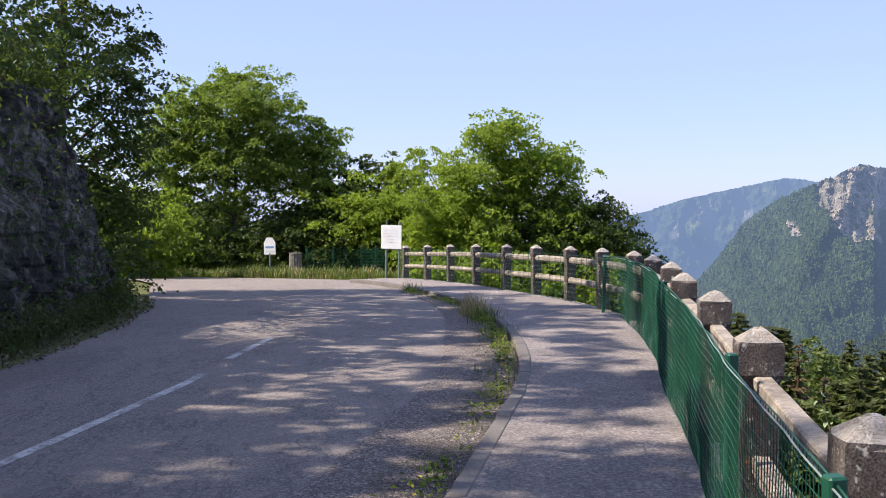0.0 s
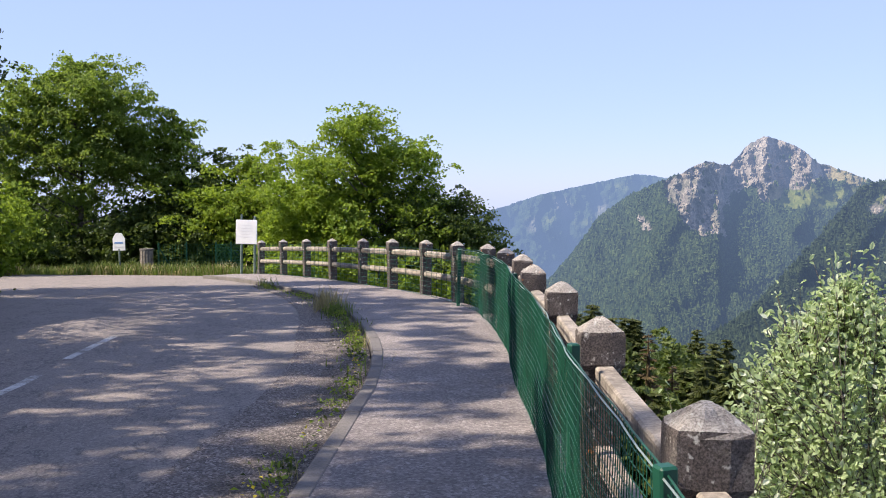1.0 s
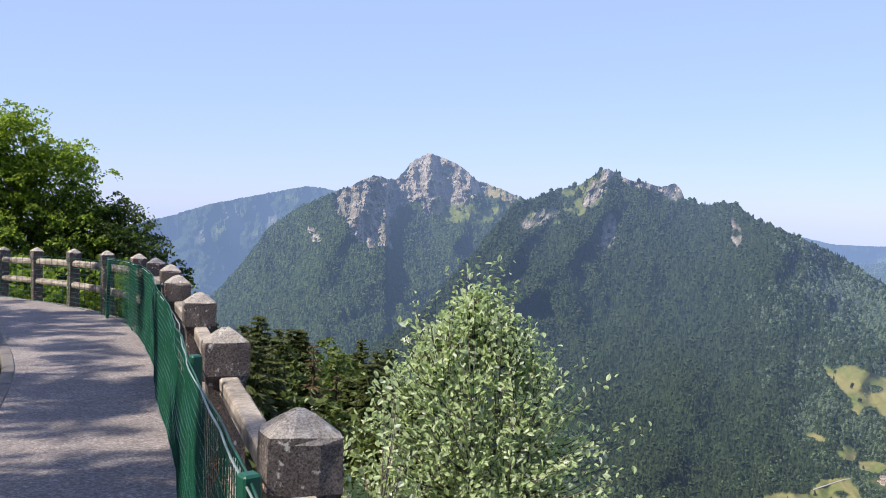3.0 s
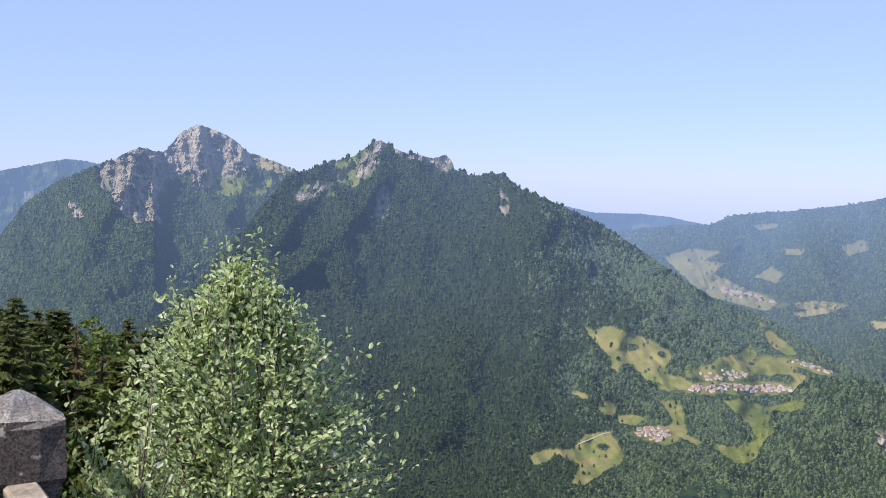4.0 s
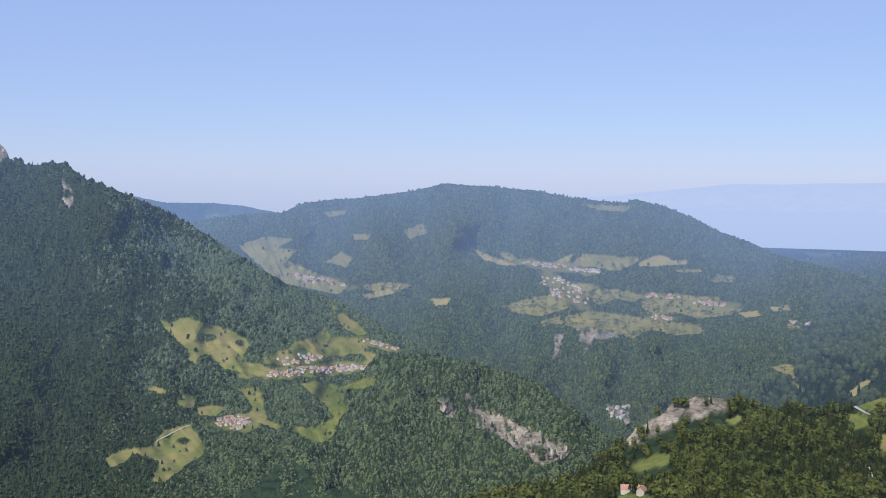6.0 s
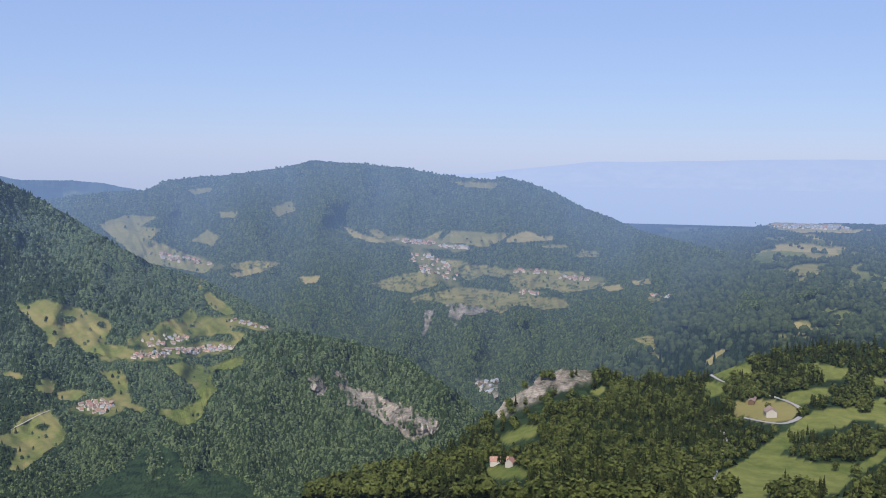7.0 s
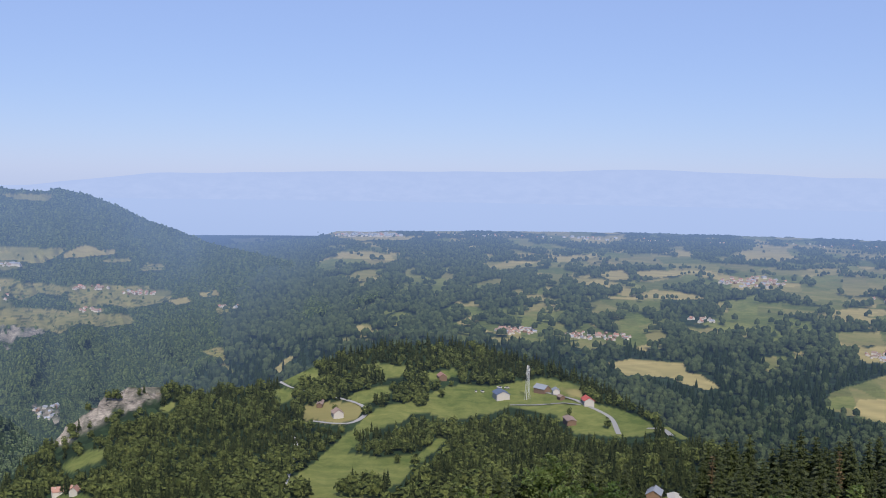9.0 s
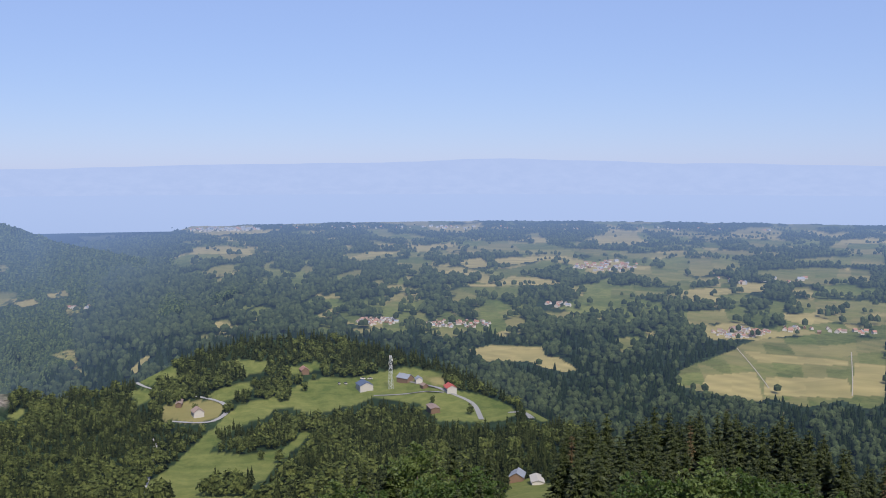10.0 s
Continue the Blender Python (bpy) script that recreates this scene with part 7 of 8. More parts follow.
conif = (fbm(P[:, 0] * 0.02, P[:, 1] * 0.02, 3, 2) + 0.30 * (A > 94) + 0.45 * (E_ > -11.4) - 0.6 * in_clump + 0.45 * rs.randn(len(A))) > 0.10
H = dist * np.tan(np.radians(tall_)) * np.where(conif, rs.uniform(0.8, 1.45, len(A)), rs.uniform(0.6, 1.15, len(A)))
near_by = (E_ < -15.0) & (A > 88)
wood("spruce_wood", P[conif & near_by] - [0, 0, 0.5], H[conif & near_by] * 1.1, "fine_fir", CROWN_DARK, 1, "dark spruce wood on the near slope")
wood("spruce_wood", P[conif & ~near_by] - [0, 0, 0.4], H[conif & ~near_by], "mid_fir", CROWN_DARK, 9, "dark spruce wood covering the knoll")
wood("broadleaf_wood", P[~conif & near_by] - [0, 0, 0.5], H[~conif & near_by], "fine_broad", CROWN_GREEN, 2, "mixed green broadleaf wood on the near slope")
wood("broadleaf_wood", P[~conif & ~near_by] - [0, 0, 0.4], H[~conif & ~near_by], "mid_broad", CROWN_GREEN, 7, "mixed green broadleaf wood on the knoll")
del P, A, E_


# ---- houses, farms and lanes in the land below ----
def gable_meshes(L, W, H, R, wall, roof, eave=0.45):
    """Walls with gables, and a roof of two slabs that overhang."""
    bm = bmesh.new()
    v = [bm.verts.new(c) for c in ((-L / 2, -W / 2, -1.5), (L / 2, -W / 2, -1.5), (L / 2, W / 2, -1.5), (-L / 2, W / 2, -1.5), (-L / 2, -W / 2, H), (L / 2, -W / 2, H), (L / 2, W / 2, H), (-L / 2, W / 2, H), (-L / 2, 0, H + R), (L / 2, 0, H + R))]
    for f in ((0, 1, 5, 4), (2, 3, 7, 6), (1, 2, 6, 9, 5), (3, 0, 4, 8, 7)):
        bm.faces.new([v[i] for i in f])
    w = bpy.data.meshes.new("wall")
    bm.to_mesh(w), bm.free()
    w.materials.append(wall)
    bm = bmesh.new()
    s = R / (W / 2)
    for side in (-1, 1):
        c = [(-L / 2 - eave, side * (W / 2 + eave), H - eave * s), (L / 2 + eave, side * (W / 2 + eave), H - eave * s), (L / 2 + eave, 0, H + R), (-L / 2 - eave, 0, H + R)]
        lo, hi = [bm.verts.new((x, y, z + 0.03)) for x, y, z in c], [bm.verts.new((x, y, z + 0.25)) for x, y, z in c]
        for f in ((lo[3], lo[2], lo[1], lo[0]), tuple(hi), *((lo[k], lo[(k + 1) % 4], hi[(k + 1) % 4], hi[k]) for k in range(4))):
            bm.faces.new(f)
    r = bpy.data.meshes.new("roof")
    bm.to_mesh(r), bm.free()
    r.materials.append(roof)
    return w, r


HOUSE_KINDS = []
for i, (L, W, H, R, wm, rm) in enumerate(((10, 8, 4.0, 3.8, WALL_WHITE, ROOF_RED), (12, 9, 4.2, 4.2, WALL_WHITE, ROOF_BROWN), (9, 8, 3.6, 3.4, WALL_WHITE, ROOF_RED), (14, 9, 4.0, 3.8, WALL_WHITE, ROOF_GREY), (9, 7, 4.0, 3.4, WALL_WOOD, ROOF_BROWN), (22, 13, 6, 2.0, WALL_WHITE, ROOF_GREY))):
    HOUSE_KINDS.append((gable_meshes(L, W, H, R, wm, rm), ("white village house with a red tiled roof", "pale village house with a brown roof", "small white house with a red roof", "pale house with a grey roof", "brown timber house with a dark roof", "long pale hall with a grey sheet roof")[i]))
bm = box_bm(0.9, 0.9, 1.8, 0.05)
CHIMNEY = bpy.data.meshes.new("chimney")
bm.to_mesh(CHIMNEY), bm.free()
CHIMNEY.materials.append(WALL_WHITE)


def house(k, at, group):
    (w, r), label = HOUSE_KINDS[k]
    h = tagged(new("house"), label, "house", group)
    h.matrix_basis = at
    part("wall", w, h)
    roof = part("roof", r, h)
    if k in (0, 1, 3):
        part("chimney", CHIMNEY, roof, at=pose(2.0, 1.2, (4, 4.2, 0, 4)[k] + 3.0))
    return h


FAR_HOUSES = []


def village(rng, az, el, ra, re, n, seed, group, slant=0.0, scale=1.0, kinds=(0, 0, 1, 1, 2, 3, 4)):
    far_off = group.endswith('afar')
    rs = random.Random(seed)
    for _ in range(n):
        q, a = math.sqrt(rs.random()), rs.uniform(0, 2 * math.pi)
        u = az + ra * q * math.cos(a)
        e = el + re * q * math.sin(a) + slant * (u - az)
        p = rng.at(np.array([u]), np.array([e]))[0]
        s = 0.6 * scale * rs.uniform(0.8, 1.2)
        m = pose(p[0], p[1], p[2] + 0.4, 0, 0, rs.choice((0, 90)) + rs.uniform(-25, 25) + seed * 17) @ Matrix.Diagonal((s, s, s, 1))
        if far_off:
            FAR_HOUSES.append((rs.choice(kinds), m))
        else:
            house(rs.choice(kinds), m, group)


village(mountain, 54.2, -10.52, 3.0, 0.20, 120, 1, "houses of the valley village", 0.065, 0.72)
village(mountain, 53.1, -9.9, 1.3, 0.28, 34, 2, "houses of the valley village", 0.1, 0.72)
village(mountain, 57.6, -9.15, 1.0, 0.12, 14, 3, "houses of the valley village", -0.22, 0.72)
village(mountain, 49.6, -13.2, 1.0, 0.36, 46, 4, "houses of the lower hamlet", 0.0, 0.66)
village(hill, 67.5, -4.78, 2.1, 0.13, 56, 5, "houses afar", -0.11, 1.05)
village(hill, 67.7, -6.05, 1.4, 0.55, 56, 6, "houses afar", -0.35, 1.05)
village(hill, 68.9, -4.95, 0.8, 0.08, 8, 7, "houses afar", -0.1, 1.4, (3, 5, 1))
village(hill, 54.0, -5.6, 1.7, 0.17, 44, 8, "houses afar", -0.2, 1.15)
village(hill, 72.9, -6.22, 1.0, 0.12, 18, 23, "houses afar", 0.0, 1.0)
village(hill, 75.5, -6.52, 1.3, 0.1, 22, 24, "houses afar", -0.03, 1.0)
village(hill, 72.9, -7.4, 0.6, 0.1, 9, 25, "houses afar", -0.1, 1.0)
village(hill, 80.0, -7.35, 0.6, 0.08, 5, 9, "houses afar", 0.0, 1.0)
village(hill, 70.8, -12.5, 0.7, 0.35, 12, 10, "houses in the gorge", 0.0, 0.8, (1, 3, 3, 4))
village(plain, 95.7, -8.5, 1.1, 0.22, 69, 11, "houses afar", 0.0, 0.62)
village(plain, 100.2, -8.65, 1.9, 0.22, 60, 12, "houses afar", 0.0, 0.62)
village(plain, 108.3, -5.45, 1.9, 0.28, 60, 13, "houses afar", 0.0, 0.95)
village(plain, 115.4, -8.8, 1.6, 0.28, 75, 14, "houses afar", 0.05, 0.62)
village(plain, 119.6, -8.5, 2.4, 0.18, 22, 15, "houses afar", 0.0, 0.8)
village(plain, 86.3, -7.4, 1.0, 0.2, 12, 16, "houses of the plain villages")
village(plain, 87.6, -3.42, 1.9, 0.09, 110, 17, "houses afar", 0.0, 1.3, (0, 2, 3, 3, 5))
village(plain, 80.5, -3.27, 4.0, 0.03, 60, 26, "houses afar", 0.0, 1.1, (0, 2, 3, 5))
village(plain, 96.0, -3.35, 6.0, 0.07, 40, 27, "houses afar", 0.0, 1.1, (0, 2, 3))
village(plain, 82.0, -3.3, 2.5, 0.05, 24, 18, "houses afar", 0.0, 1.3, (3, 5, 3))
village(plain, 105.5, -7.55, 0.9, 0.15, 8, 19, "houses of the plain villages")
village(plain, 116.5, -6.0, 2.6, 0.25, 16, 20, "houses afar", 0.0, 1.2)
village(plain, 108, -3.4, 9.0, 0.1, 40, 21, "houses afar", 0.0, 1.1, (0, 1, 3))
village(knoll, 71.6, -16.6, 0.8, 0.12, 3, 22, "houses below the knoll", 0.0, 0.75, (0, 4))


# the far houses, too small to pick apart, stand as one mass
Vs, Fs, Ms, n = [], [], [], 0
slots = [WALL_WHITE, WALL_WOOD, ROOF_RED, ROOF_BROWN, ROOF_GREY]
for k, m in FAR_HOUSES:
    for me in HOUSE_KINDS[k][0]:
        Vs += [m @ v.co for v in me.vertices]
        Fs += [[i + n for i in p.vertices] for p in me.polygons]
        Ms += [slots.index(me.materials[0])] * len(me.polygons)
        n += len(me.vertices)
me = bpy.data.meshes.new("far_houses")
me.from_pydata(Vs, [], Fs)
for m in slots:
    me.materials.append(m)
me.polygons.foreach_set("material_index", np.array(Ms, dtype=np.int32))
tagged(new("far_houses", me), "clusters of far pale houses with brown and grey roofs", "houses", kind="stuff")


def windows(parent, L, W, n, z, w=1.0, h=1.1):
    for k in range(n):
        for side in (-1, 1):
            part("window", (box_bm(w, 0.12, h, 0.02), GLASS_DARK), parent, at=pose((k + 0.5) * L / n - L / 2, side * (W / 2 + 0.03), z))


def farm(name, label, az, el, L, W, H, R, wm, rm, turn, win=0, category="house"):
    p = knoll.at(np.array([az]), np.array([el]))[0]
    t = tagged(new(name), label, category)
    t.matrix_basis = pose(p[0], p[1], p[2], 0, 0, turn)
    w, r = gable_meshes(L, W, H, R, wm, rm)
    wall = part("wall", w, t)
    part("roof", r, t)
    if win:
        windows(wall, L, W, win, H * 0.55)
    return t


barn = farm("barn", "white farm hall with a blue sheet roof", 95.0, -12.15, 13, 10, 4.2, 2.4, WALL_WHITE, ROOF_BLUE, 10, 0, "barn")
part("door", (box_bm(3.0, 0.15, 3.0, 0.03), GLASS_DARK), barn, at=pose(-2.5, -5.08, 0.9))
farm("barn", "grey weathered barn beside the mast", 97.25, -11.75, 11, 7, 3.5, 2.6, WALL_WOOD, ROOF_GREY, 40, 0, "barn")
farm("cottage", "small white cottage beside the lane", 98.0, -11.8, 7, 5, 3, 1.6, WALL_WHITE, ROOF_GREY, 0, 2)
farm("cottage", "white house with a red roof by the lane", 99.75, -12.3, 10, 7, 3.6, 2.2, WALL_WHITE, ROOF_SCARLET, 5, 3)
farm("shed", "low dark shed beside the lane", 98.3, -12.1, 5, 4, 2.4, 1.2, WALL_WOOD, ROOF_BROWN, 20, 0, "shed")
farm("chalet", "white chalet with a dark brown roof in the paddock", 85.95, -13.25, 9, 7, 3.6, 2.4, WALL_WHITE, ROOF_BROWN, 15, 2)
farm("shed", "long open shed beside the paddock", 85.0, -12.62, 14, 4, 2.4, 1.0, WALL_WOOD, ROOF_BROWN, 0, 0, "shed")
farm("shed", "long weathered shed with a low brown roof", 98.8, -13.35, 13, 6, 3.2, 0.8, WALL_WOOD, ROOF_BROWN, 5, 0, "shed")
farm("chalet", "red-roofed chalet at the wood's edge", 91.7, -11.2, 9, 6, 3.2, 2.0, WALL_WOOD, ROOF_RED, 10, 2)
farm("hut", "small hut with a bright sheet roof", 103.5, -17.0, 8, 6, 3.0, 1.8, WALL_WOOD, ROOF_GREY, -20, 0, "hut")
farm("hut", "low pale hut with a flat roof", 104.6, -17.1, 10, 5, 2.0, 0.8, WALL_WHITE, WALL_WHITE, -10, 0, "hut")

# lattice mast
p = knoll.at(np.array([96.45]), np.array([-12.15]))[0]
mast = tagged(new("lattice_mast"), "grey steel lattice mast beside the barns", "mast")
mast.matrix_basis = pose(p[0], p[1], p[2] - 0.5, 0, 0, 20)


def bar(a, b, r):
    v, f = limb(np.array([a, (np.array(a) + np.array(b)) / 2, b], float), np.full(3, r), 4)
    return mesh_np("bar", v, f, STEEL)


MH = 26.0
for sx_, sy_ in ((-1, -1), (1, -1), (1, 1), (-1, 1)):
    part("leg", bar((sx_ * 1.5, sy_ * 1.5, 0), (sx_ * 0.55, sy_ * 0.55, MH), 0.10), mast)
for k in range(11):
    z0, z1 = k * MH / 11, (k + 1) * MH / 11
    w0, w1 = 1.5 - 0.95 * z0 / MH, 1.5 - 0.95 * z1 / MH
    c0, c1 = [(-w0, -w0), (w0, -w0), (w0, w0), (-w0, w0)], [(-w1, -w1), (w1, -w1), (w1, w1), (-w1, w1)]
    for q in range(4):
        a, b = c0[q], c1[(q + 1) % 4]
        part("brace", bar((*a, z0), (*b, z1), 0.055), mast)
for z, a in ((MH - 1, 0), (MH - 1.5, 120), (MH - 3.5, 240), (MH - 6, 60), (MH - 8, 180)):
    part("antenna", (box_bm(0.5, 0.35, 2.0, 0.05), WALL_WHITE), mast, "white antenna panel", at=pose(1.3 * math.cos(radians(a)), 1.3 * math.sin(radians(a)), z, 0, 0, a))


def lane(name, pts, width, rng, label, up=0.35, material=None):
    q = spline(pts, 40)
    c = rng.at(q[:, 0], q[:, 1])
    d = np.gradient(c[:, :2], axis=0)
    d /= np.linalg.norm(d, axis=1)[:, None]
    s = np.column_stack([-d[:, 1], d[:, 0], 0 * d[:, 0]]) * width / 2
    h = np.array([0, 0, up])
    tagged(new(name, strip_mesh(name, [c - s + h, c + h + [0, 0, 0.05], c + s + h], material or LANE)), label, "lane", kind="structure")


lane("road_lane", [(82.8, -11.35), (83.4, -11.65), (84.2, -11.85), (85.8, -12.2), (87.2, -12.6), (87.5, -13.1), (86.8, -13.55), (85.8, -13.6), (84.5, -13.45)], 3.4, knoll, "narrow grey lane looping round the paddock")
lane("road_lane", [(83.3, -14.0), (83.7, -14.7), (83.3, -16.2), (82.8, -17.4)], 2.4, knoll, "narrow grey lane climbing through the wood")
lane("road_lane", [(95.5, -12.5), (97.0, -12.45), (98.4, -12.3), (99.4, -12.35)], 3.0, knoll, "pale gravel track across the meadow")
lane("road_lane", [(97.4, -11.75), (98.9, -12.05), (99.8, -12.4), (101.0, -12.95), (101.5, -13.8)], 3.4, knoll, "pale lane curving down the meadow")
lane("road_lane", [(103.0, -13.4), (103.8, -13.4), (104.3, -13.7)], 4.0, knoll, "pale lane at the edge of the wood")
lane("road_track", [(115.2, -9.6), (116.1, -10.6), (116.9, -11.6)], 0.8, plain, "pale farm track between fields", 0.6, TRACK)
lane("road_track", [(120.9, -9.5), (121.0, -11.0), (121.0, -11.7)], 0.8, plain, "pale farm track between fields", 0.6, TRACK)
lane("road_lane", [(45.2, -14.1), (46.0, -13.75), (47.0, -13.3), (48.0, -13.05)], 2.6, mountain, "pale lane through the meadow", 0.7, TRACK)

# parked cars near the farm, a few white specks
def car(at):
    c = tagged(new("car"), "small white car parked on the meadow", "car", "cars by the farm")
    c.matrix_basis = at
    part("body", (box_bm(4.2, 1.8, 0.8, 0.2, 2, (0, 0, 0.7)), WALL_WHITE), c)
    part("cabin", (box_bm(2.2, 1.6, 0.6, 0.2, 2, (-0.2, 0, 1.35)), GLASS_DARK), c)
    for wx in (-1.3, 1.3):
        for wy in (-0.8, 0.8):
            bm = bmesh.new()
            bmesh.ops.create_cone(bm, cap_ends=True, segments=12, radius1=0.33, radius2=0.33, depth=0.22)
            part("wheel", (bm, GLASS_DARK), c, at=pose(wx, wy, 0.33, 90, 0, 0))


for az_, el_ in ((93.6, -11.85), (93.95, -11.85), (94.9, -11.6), (95.3, -11.62)):
    p = knoll.at(np.array([az_]), np.array([el_]))[0]
    car(pose(p[0], p[1], p[2] + 0.1, 0, 0, az_ * 50))

# hedges and copses of the plain and the valley meadows
rs = np.random.RandomState(88)
parts_ = [scatter(78, 128, -6.5, -3.25, 0.19, 0.045, rs), scatter(78, 128, -9.0, -6.5, 0.26, 0.075, rs), scatter(72, 128, -16.0, -9.0, 0.30, 0.11, rs)]
A, E_ = np.concatenate([p[0] for p in parts_]), np.concatenate([p[1] for p in parts_])
N = len(A)
hidden = (E_ < np.interp(A, [72, 78, 82, 85, 88, 92, 97, 101, 104, 107, 132], [-13.0, -12.6, -12.2, -11.2, -10.0, -9.8, -10.6, -12.2, -13.6, -15.4, -17.0]))
A, E_ = A[~hidden], E_[~hidden]
N = len(A)
w = field_wood(A, E_)
size_ = np.interp(E_, [-12, -9, -6, -4, -3], [0.42, 0.40, 0.27, 0.17, 0.12]) * rs.uniform(0.7, 1.3, N)
bare = field_in(A, E_) > 0
veiled = field_in(A, E_ + 0.7 * size_) > 0
border = ~bare & ((field_in(A + 0.28, E_) + field_in(A - 0.28, E_) + field_in(A, E_ - 0.16)) > 0)
towns = np.maximum(blot(A, E_, VILLAGES, 0.3, 2), blot(A, E_ + 0.7 * size_, VILLAGES, 0.3, 2)) > 0.2
shore = (E_ > -3.75) & (A > 76) & (A < 92)
keep = ((w > 0.02) & ~veiled & (rs.rand(N) < 0.9)) | (border & (vnoise(A * 1.3, E_ * 3, 2) > 0.56)) | (~bare & ((field_edge(A, E_) & (vnoise(A * 1.1, E_ * 2.5, 2) > 0.58)) | (rs.rand(N) < 0.004) | (towns & (rs.rand(N) < 0.12)))) | (bare & (rs.rand(N) < 0.003))
keep &= (~towns | (rs.rand(N) < 0.10)) & (~shore | (rs.rand(N) < 0.25))
A, E_, size_ = A[keep], E_[keep], size_[keep]
P = plain.at(A, E_)
far_ = np.linalg.norm(P[:, :2], axis=1)
conif = (E_ < -9.2) & (fbm(A * 0.9, E_ * 1.4, 3, 4) + 0.25 * rs.randn(len(A)) > -0.05)
tall = far_ * np.tan(np.radians(size_))
wood("plain_wood", P[~conif] - [0, 0, 0.8], tall[~conif] * 1.3, "far", CROWN_PLAIN, 3, "hedges and copses of dark green trees on the plain")
wood("plain_spruce_wood", P[conif] - [0, 0, 0.8], tall[conif] * 1.25, "slim", CROWN_PLAIN_DARK, 8, "dark spruce wood on the slope down to the plain")

A, E_ = scatter(19, 63, -17.6, 2.3, 0.125, 0.088, rs)
keep = (E_ < mountain.crest(A)[0] - 0.05) & (E_ > np.where(A > 47, spur.crest(A)[0] - 0.4, -30))
A, E_ = A[keep], E_[keep]
open_at = lambda a, e: (lambda q: q["meadow"] + q["hay"] + q["rock"])(mountain_cover(a, e, 0))
clear = np.max([open_at(A, E_ + f) for f in (0, 0.09, 0.17)], axis=0) < 0.3
keep = clear | (rs.rand(len(A)) < 0.03)
A, E_ = A[keep], E_[keep]
P = mountain.at(A, E_)
R_ = np.linalg.norm(P[:, :2], axis=1)
# Paler crowns grow commoner to the right, carrying the painted haze brightness.
leafy = rs.rand(len(P)) < np.clip((A - 42.5) / 9 + 0.6 * fbm(A * 0.6, E_ * 0.8, 3, 2), 0.0, 0.95)
wood("valley_wood", P[leafy] - [0, 0, 0.6], (R_ * 0.0036 * rs.uniform(0.7, 1.35, len(P)))[leafy], "dome", CROWN_FAR_LIGHT, 4, "green broadleaf trees covering the foot of the mountain")
round_ = ~leafy & (rs.rand(len(P)) < 0.42)
fir_ = ~leafy & ~round_
wood("valley_wood", P[fir_] - [0, 0, 0.6], (R_ * 0.0050 * rs.uniform(0.6, 1.4, len(P)))[fir_], "cone", CROWN_FAR_DARK, 14, "dark spruces covering the mountain")
wood("valley_wood", P[round_] - [0, 0, 0.6], (R_ * 0.0048 * rs.uniform(0.5, 1.4, len(P)))[round_], "dome", CROWN_FAR_DARK, 17, "dark broad crowns among the spruces of the mountain")
A, E_ = scatter(10, 33, -10.5, 1.8, 0.125, 0.10, rs)
c = peaks_cover(A, E_, 0)
keep = ((c["meadow"] + c["hay"] + c["rock"] < 0.25) | (rs.rand(len(A)) < 0.05)) & (E_ < peaks.crest(A)[0] - 0.1) & (E_ > mountain.crest(A)[0] - 0.6)
P = peaks.at(A[keep], E_[keep])
H = np.linalg.norm(P[:, :2], axis=1) * 0.0041 * rs.uniform(0.5, 1.4, len(P))
fir_ = rs.rand(len(P)) < 0.4
wood("peak_wood", P[~fir_] - [0, 0, 1.2], H[~fir_], "dome", CROWN_PEAK, 15, "mixed wood on the slopes below the peak")
wood("peak_wood", P[fir_] - [0, 0, 1.2], H[fir_] * 1.25, "cone", CROWN_PEAK, 16, "dark spruces on the slopes below the peak")
A, E_ = scatter(48, 74, -19.5, -9.5, 0.14, 0.095, rs)
q0, q1 = spur_cover(A, E_, 0), spur_cover(A, E_ + 0.2, 0)
keep = (E_ < spur.crest(A)[0] - 0.05) & (((q0["rock"] < 0.2) & (q1["rock"] < 0.3)) | (rs.rand(len(A)) < 0.07)) & ((q0["meadow"] + q1["meadow"] < 0.3) | (rs.rand(len(A)) < 0.03)) & (E_ > np.where(A > 55, knoll.crest(A)[0] - 0.6, -30))
P = spur.at(A[keep], E_[keep])
fir_ = rs.rand(len(P)) < 0.35
H = np.linalg.norm(P[:, :2], axis=1) * 0.0040 * rs.uniform(0.6, 1.35, len(P))
wood("spur_wood", P[~fir_] - [0, 0, 0.5], H[~fir_], "dome", CROWN_FAR, 5, "green trees covering the spur")
wood("spur_wood", P[fir_] - [0, 0, 0.5], H[fir_] * 1.25, "cone", CROWN_FAR_DARK, 6, "dark spruces among the trees of the spur")
A, E_ = scatter(47, 91, -14.5, -0.5, 0.125, 0.075, rs)
c = hill_cover(A, E_, 0)
open_h = c["meadow"] + c["hay"] + c["rock"]
front = np.maximum(np.where(A < 66, mountain.crest(A)[0], -30), np.maximum(np.where(A < 74, spur.crest(A)[0], -30), knoll.crest(A)[0])) - 0.4
c = hill_cover(A, E_ + 0.13, 0)
open_h = np.maximum(open_h, c["meadow"] + c["hay"] + c["rock"])
keep = ((open_h < 0.25) | (rs.rand(len(A)) < 0.03)) & (E_ < hill.crest(A)[0] - 0.04) & (E_ > front)
P = hill.at(A[keep], E_[keep])
wood("hill_wood", P - [0, 0, 1.0], np.linalg.norm(P[:, :2], axis=1) * 0.0029 * rs.uniform(0.6, 1.35, len(P)), "dome", CROWN_HILL, 6, "dark hazy trees covering the hill")
del P, A, E_


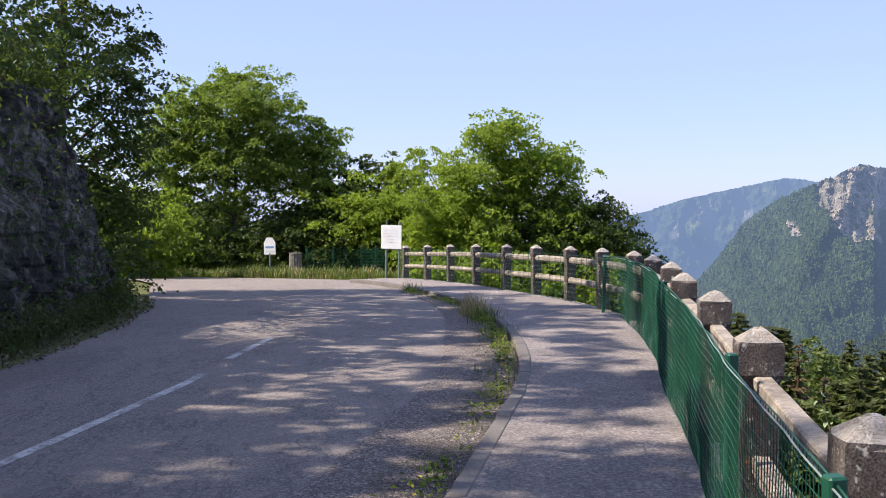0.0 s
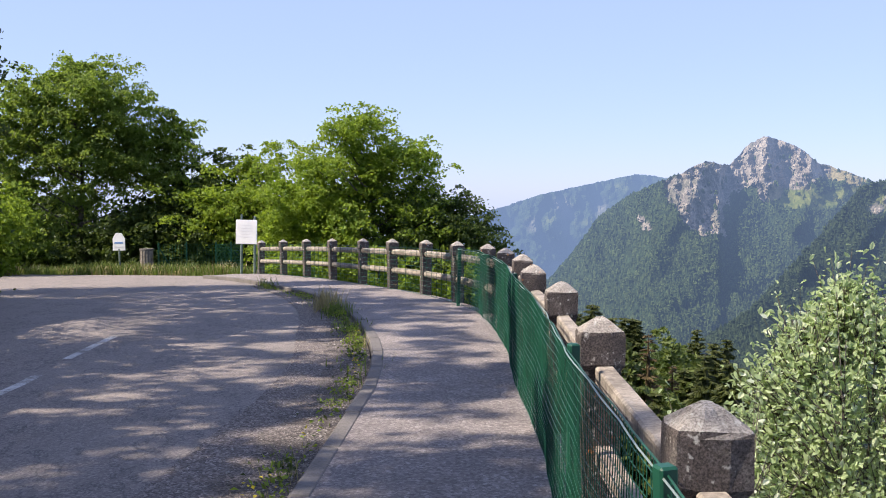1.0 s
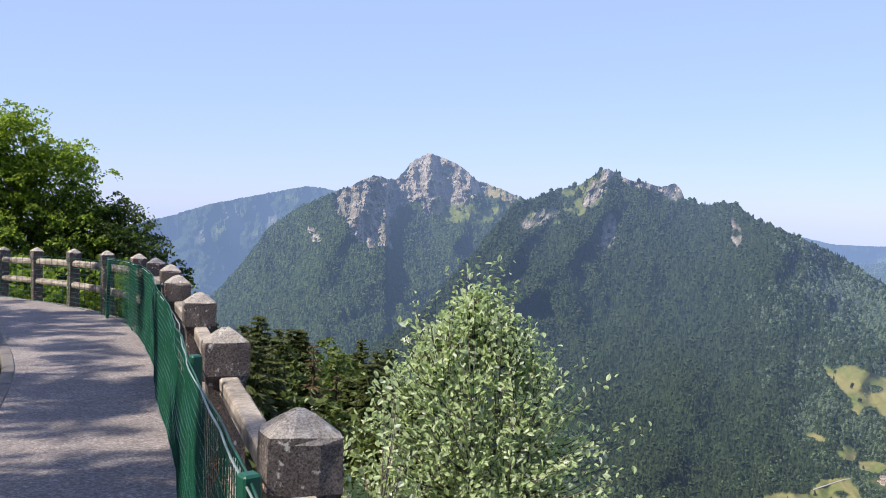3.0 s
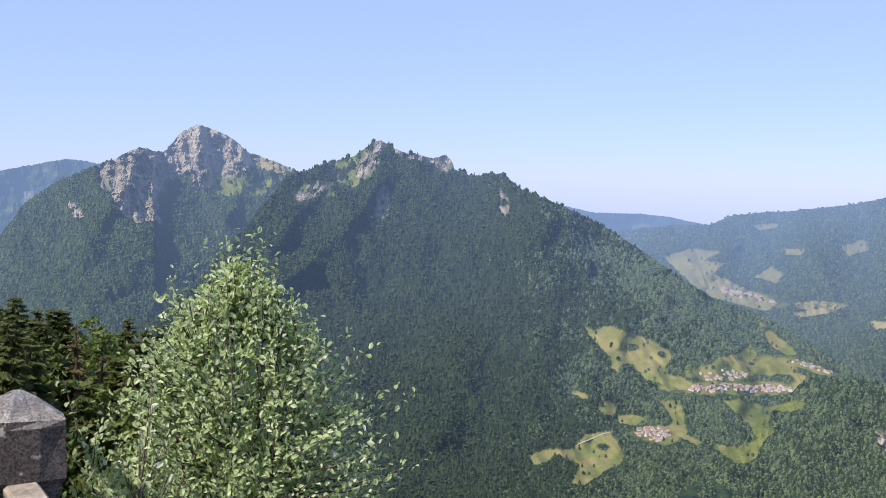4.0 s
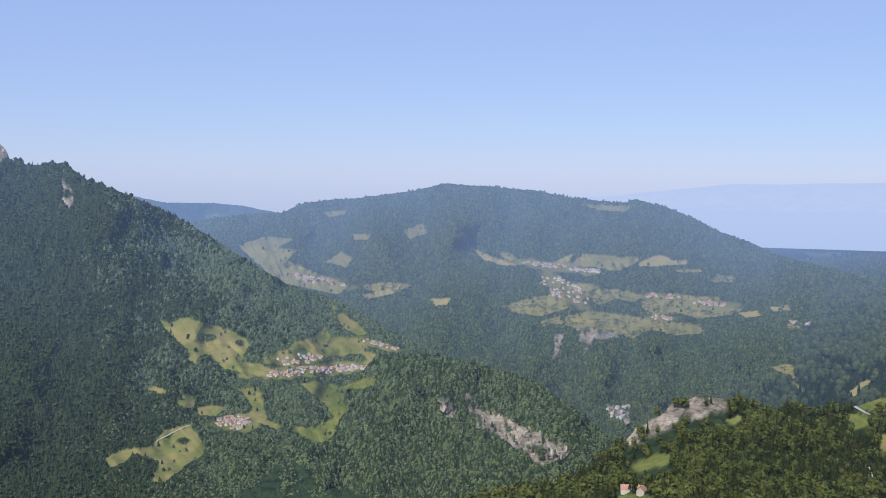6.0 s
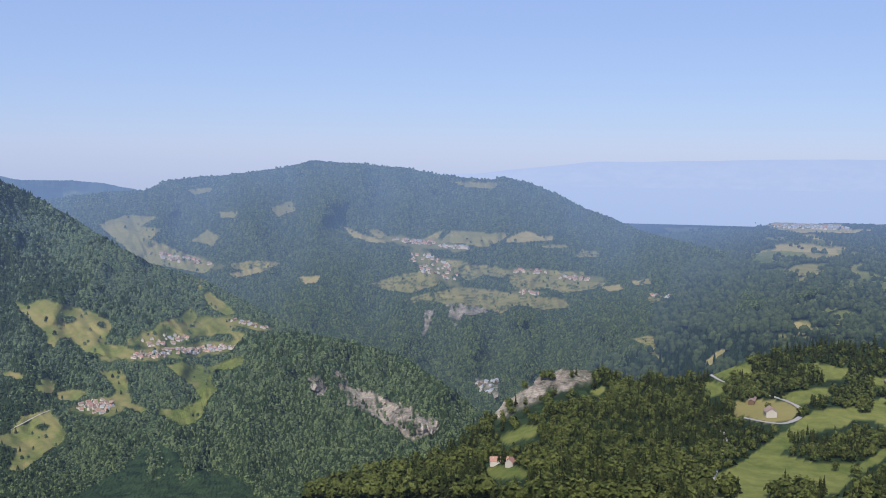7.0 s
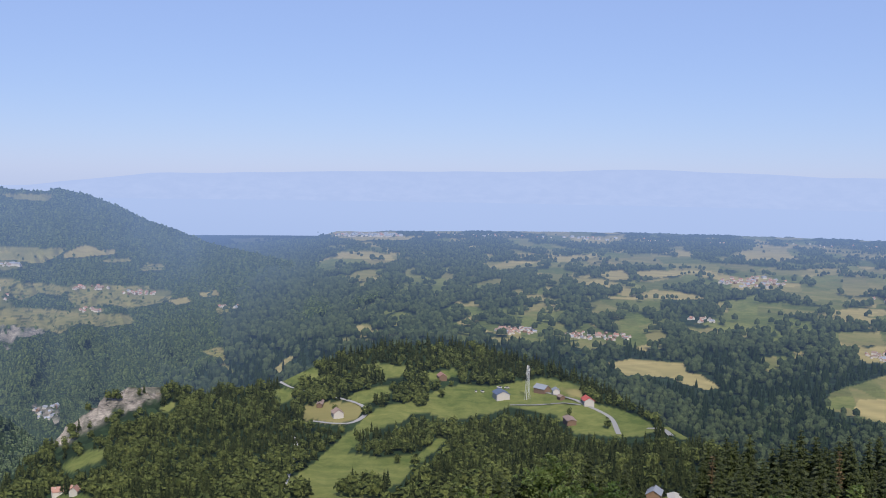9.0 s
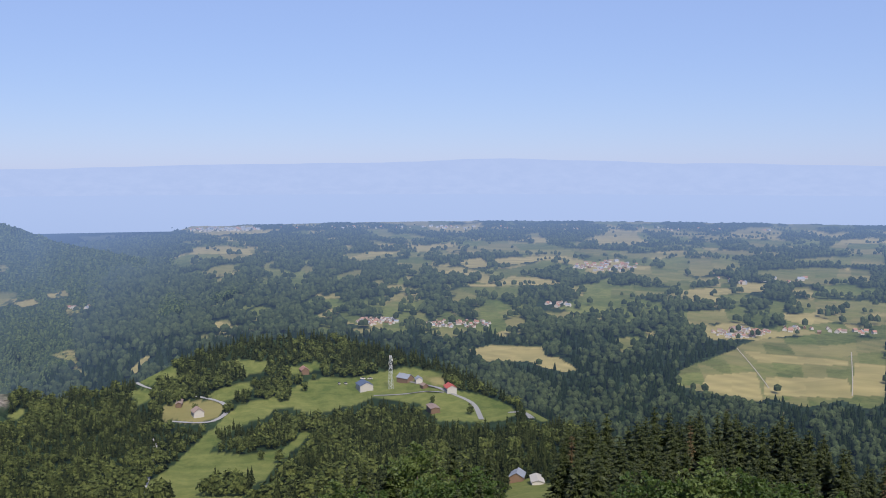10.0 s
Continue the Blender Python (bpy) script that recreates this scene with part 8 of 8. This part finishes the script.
# ---- weeds and grass by the road ----
def blades(places, h, rs, lean=0.35, w=0.012):
    n = len(places)
    d = rs.randn(n, 2)
    d /= np.linalg.norm(d, axis=1)[:, None]
    H = h * rs.uniform(0.45, 1.2, n)
    side = np.column_stack([-d[:, 1], d[:, 0], 0 * H]) * w
    mid = places + np.column_stack([d * (H * lean * 0.35)[:, None], H * 0.6])
    tip = places + np.column_stack([d * (H * lean)[:, None], H])
    V = np.stack([places - side, places + side, mid + side * 0.8, mid - side * 0.8, tip], 1).reshape(-1, 3)
    i = np.arange(n)[:, None] * 5
    return V, [np.concatenate([i, i + 1, i + 2, i + 3], 1), np.concatenate([i + 3, i + 2, i + 4], 1)]


rs = np.random.RandomState(5)


def tuft(n, x, y, sx_, sy_, h, material, label, dz=0.0, w=0.012, name="grass_tuft"):
    p = np.column_stack([x + sx_ * rs.randn(n), y + sy_ * rs.randn(n)])
    V, F = blades(np.column_stack([p, road_z(p[:, 1]) + dz]), h, rs, 0.4, w)
    return tagged(new(name, mesh_np(name, V, F, material)), label, "grass", kind="stuff")


for k, yy in enumerate(np.arange(3.4, 21.5, 0.24)):
    xk = float(along(kerb_xy, yy))
    big = max(0.0, float(vnoise(np.array(yy * 1.1), np.array(3.0), 1)) - 0.45) * 1.7
    big = max(big, 0.07)
    n = int(70 * big)
    p = np.column_stack([xk - 0.05 - 0.10 * np.abs(rs.randn(n)), yy + 0.15 * rs.randn(n)])
    c = np.column_stack([p, road_z(p[:, 1]) + 0.025 + 0.12 * big * rs.rand(n)])
    V, F = leaves(c, 0.042, rs, 0.8, None, 0.45, 0.15)
    tagged(new("weed", mesh_np("weed", V, F, LEAF_BRIGHT if k % 3 == 1 else LEAF_MID if k % 3 else WEED)), "low green weeds growing along the kerb", "weeds", kind="stuff")
    tuft(int(13 * big) + 1, xk - 0.10, yy, 0.06, 0.12, 0.05 + 0.10 * big, GRASS if k % 2 else DRY_GRASS, "thin grass along the kerb", 0.02, 0.003)
for yy, hh, n in ((14.2, 0.22, 110), (15.0, 0.34, 140), (15.6, 0.28, 90), (9.0, 0.14, 30), (12.2, 0.16, 36), (20.9, 0.25, 60)):
    tuft(n, float(along(kerb_xy, yy)) - 0.12, yy, 0.12, 0.25, hh, DRY_GRASS if hh > 0.25 else GRASS, "dry grass stems standing by the kerb", 0.0, 0.006)
for k in range(60):
    u = k / 59
    x, y = -10.0 + 8.2 * u, float(np.interp(-10.0 + 8.2 * u, [-10, -6.5, -4.6, -1.8], [36.0, 34.2, 33.2, 31.3])) + rs.uniform(0, 1.6)
    tuft(170, x, y, 0.25, 0.3, 0.24 + 0.25 * rs.rand(), GRASS if k % 4 else DRY_GRASS, "tall verge grass beyond the bend", -0.1, 0.014)
for k in range(46):
    y = 6 + 13.5 * k / 45
    x0 = float(along(ROAD_LEFT, y))
    n = 150
    p = np.column_stack([x0 - 0.35 - 0.3 * np.abs(rs.randn(n)), y + 0.25 * rs.randn(n)])
    c = np.column_stack([p, road_z(p[:, 1]) + 0.02 + 0.42 * rs.rand(n) ** 1.5 * np.clip((x0 - p[:, 0]) * 1.5, 0.1, 1)])
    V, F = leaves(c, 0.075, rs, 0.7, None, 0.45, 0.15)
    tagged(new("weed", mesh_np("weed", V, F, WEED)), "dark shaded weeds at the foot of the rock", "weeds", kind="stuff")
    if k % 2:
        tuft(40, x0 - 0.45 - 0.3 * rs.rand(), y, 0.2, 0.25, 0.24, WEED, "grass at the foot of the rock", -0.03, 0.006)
n = 420
yy = rs.uniform(7, 18.5, n)
c = np.column_stack([along(ROAD_LEFT, yy) + 0.12 - 0.28 * np.abs(rs.randn(n)), yy, road_z(yy) + 0.015 + 0.02 * rs.rand(n)])
V, F = leaves(c, 0.07, rs, 1.6, None, 0.6, 0.08)
tagged(new("leaf_litter", mesh_np("leaf_litter", V, F, LITTER)), "dry fallen leaves along the edge of the road", "leaf litter", kind="stuff")

# loose stones in the gutter and small yellow flowers among the weeds
n = 1500
yy = rs.uniform(2.5, 17, n)
xx = along(kerb_xy, yy) - np.abs(rs.randn(n)) * 0.24 - 0.03
size = 0.004 + 0.009 * rs.rand(n) ** 3
base = np.array([(1, 0, 0), (0, 1, 0), (-1, 0, 0), (0, -1, 0), (0, 0, 0.8), (0, 0, -0.8)], float)
V = np.column_stack([xx, yy, road_z(yy) + 0.022])[:, None] + base[None] * size[:, None, None] * rs.uniform(0.6, 1.4, (n, 6, 3))
F = (np.array([(0, 1, 4), (1, 2, 4), (2, 3, 4), (3, 0, 4), (1, 0, 5), (2, 1, 5), (3, 2, 5), (0, 3, 5)])[None] + (np.arange(n) * 6)[:, None, None]).reshape(-1, 3)
tagged(new("loose_stones", mesh_np("loose_stones", V.reshape(-1, 3), F, PEBBLE)), "loose grey pebbles in the gutter", "pebbles", kind="stuff")
n = 45
yy = rs.choice([4.2, 5.0, 6.1, 8.8, 9.2, 11.5, 14.8, 15.4], n) + 0.2 * rs.randn(n)
c = np.column_stack([along(kerb_xy, yy) - 0.06 - 0.10 * rs.rand(n), yy, road_z(yy) + 0.08 + 0.1 * rs.rand(n)])
V, F = leaves(c, 0.022, rs, 1.0, None, 0.9, 0.1)
tagged(new("wild_flowers", mesh_np("wild_flowers", V, F, FLOWER)), "small yellow flowers among the weeds", "flowers", kind="stuff")
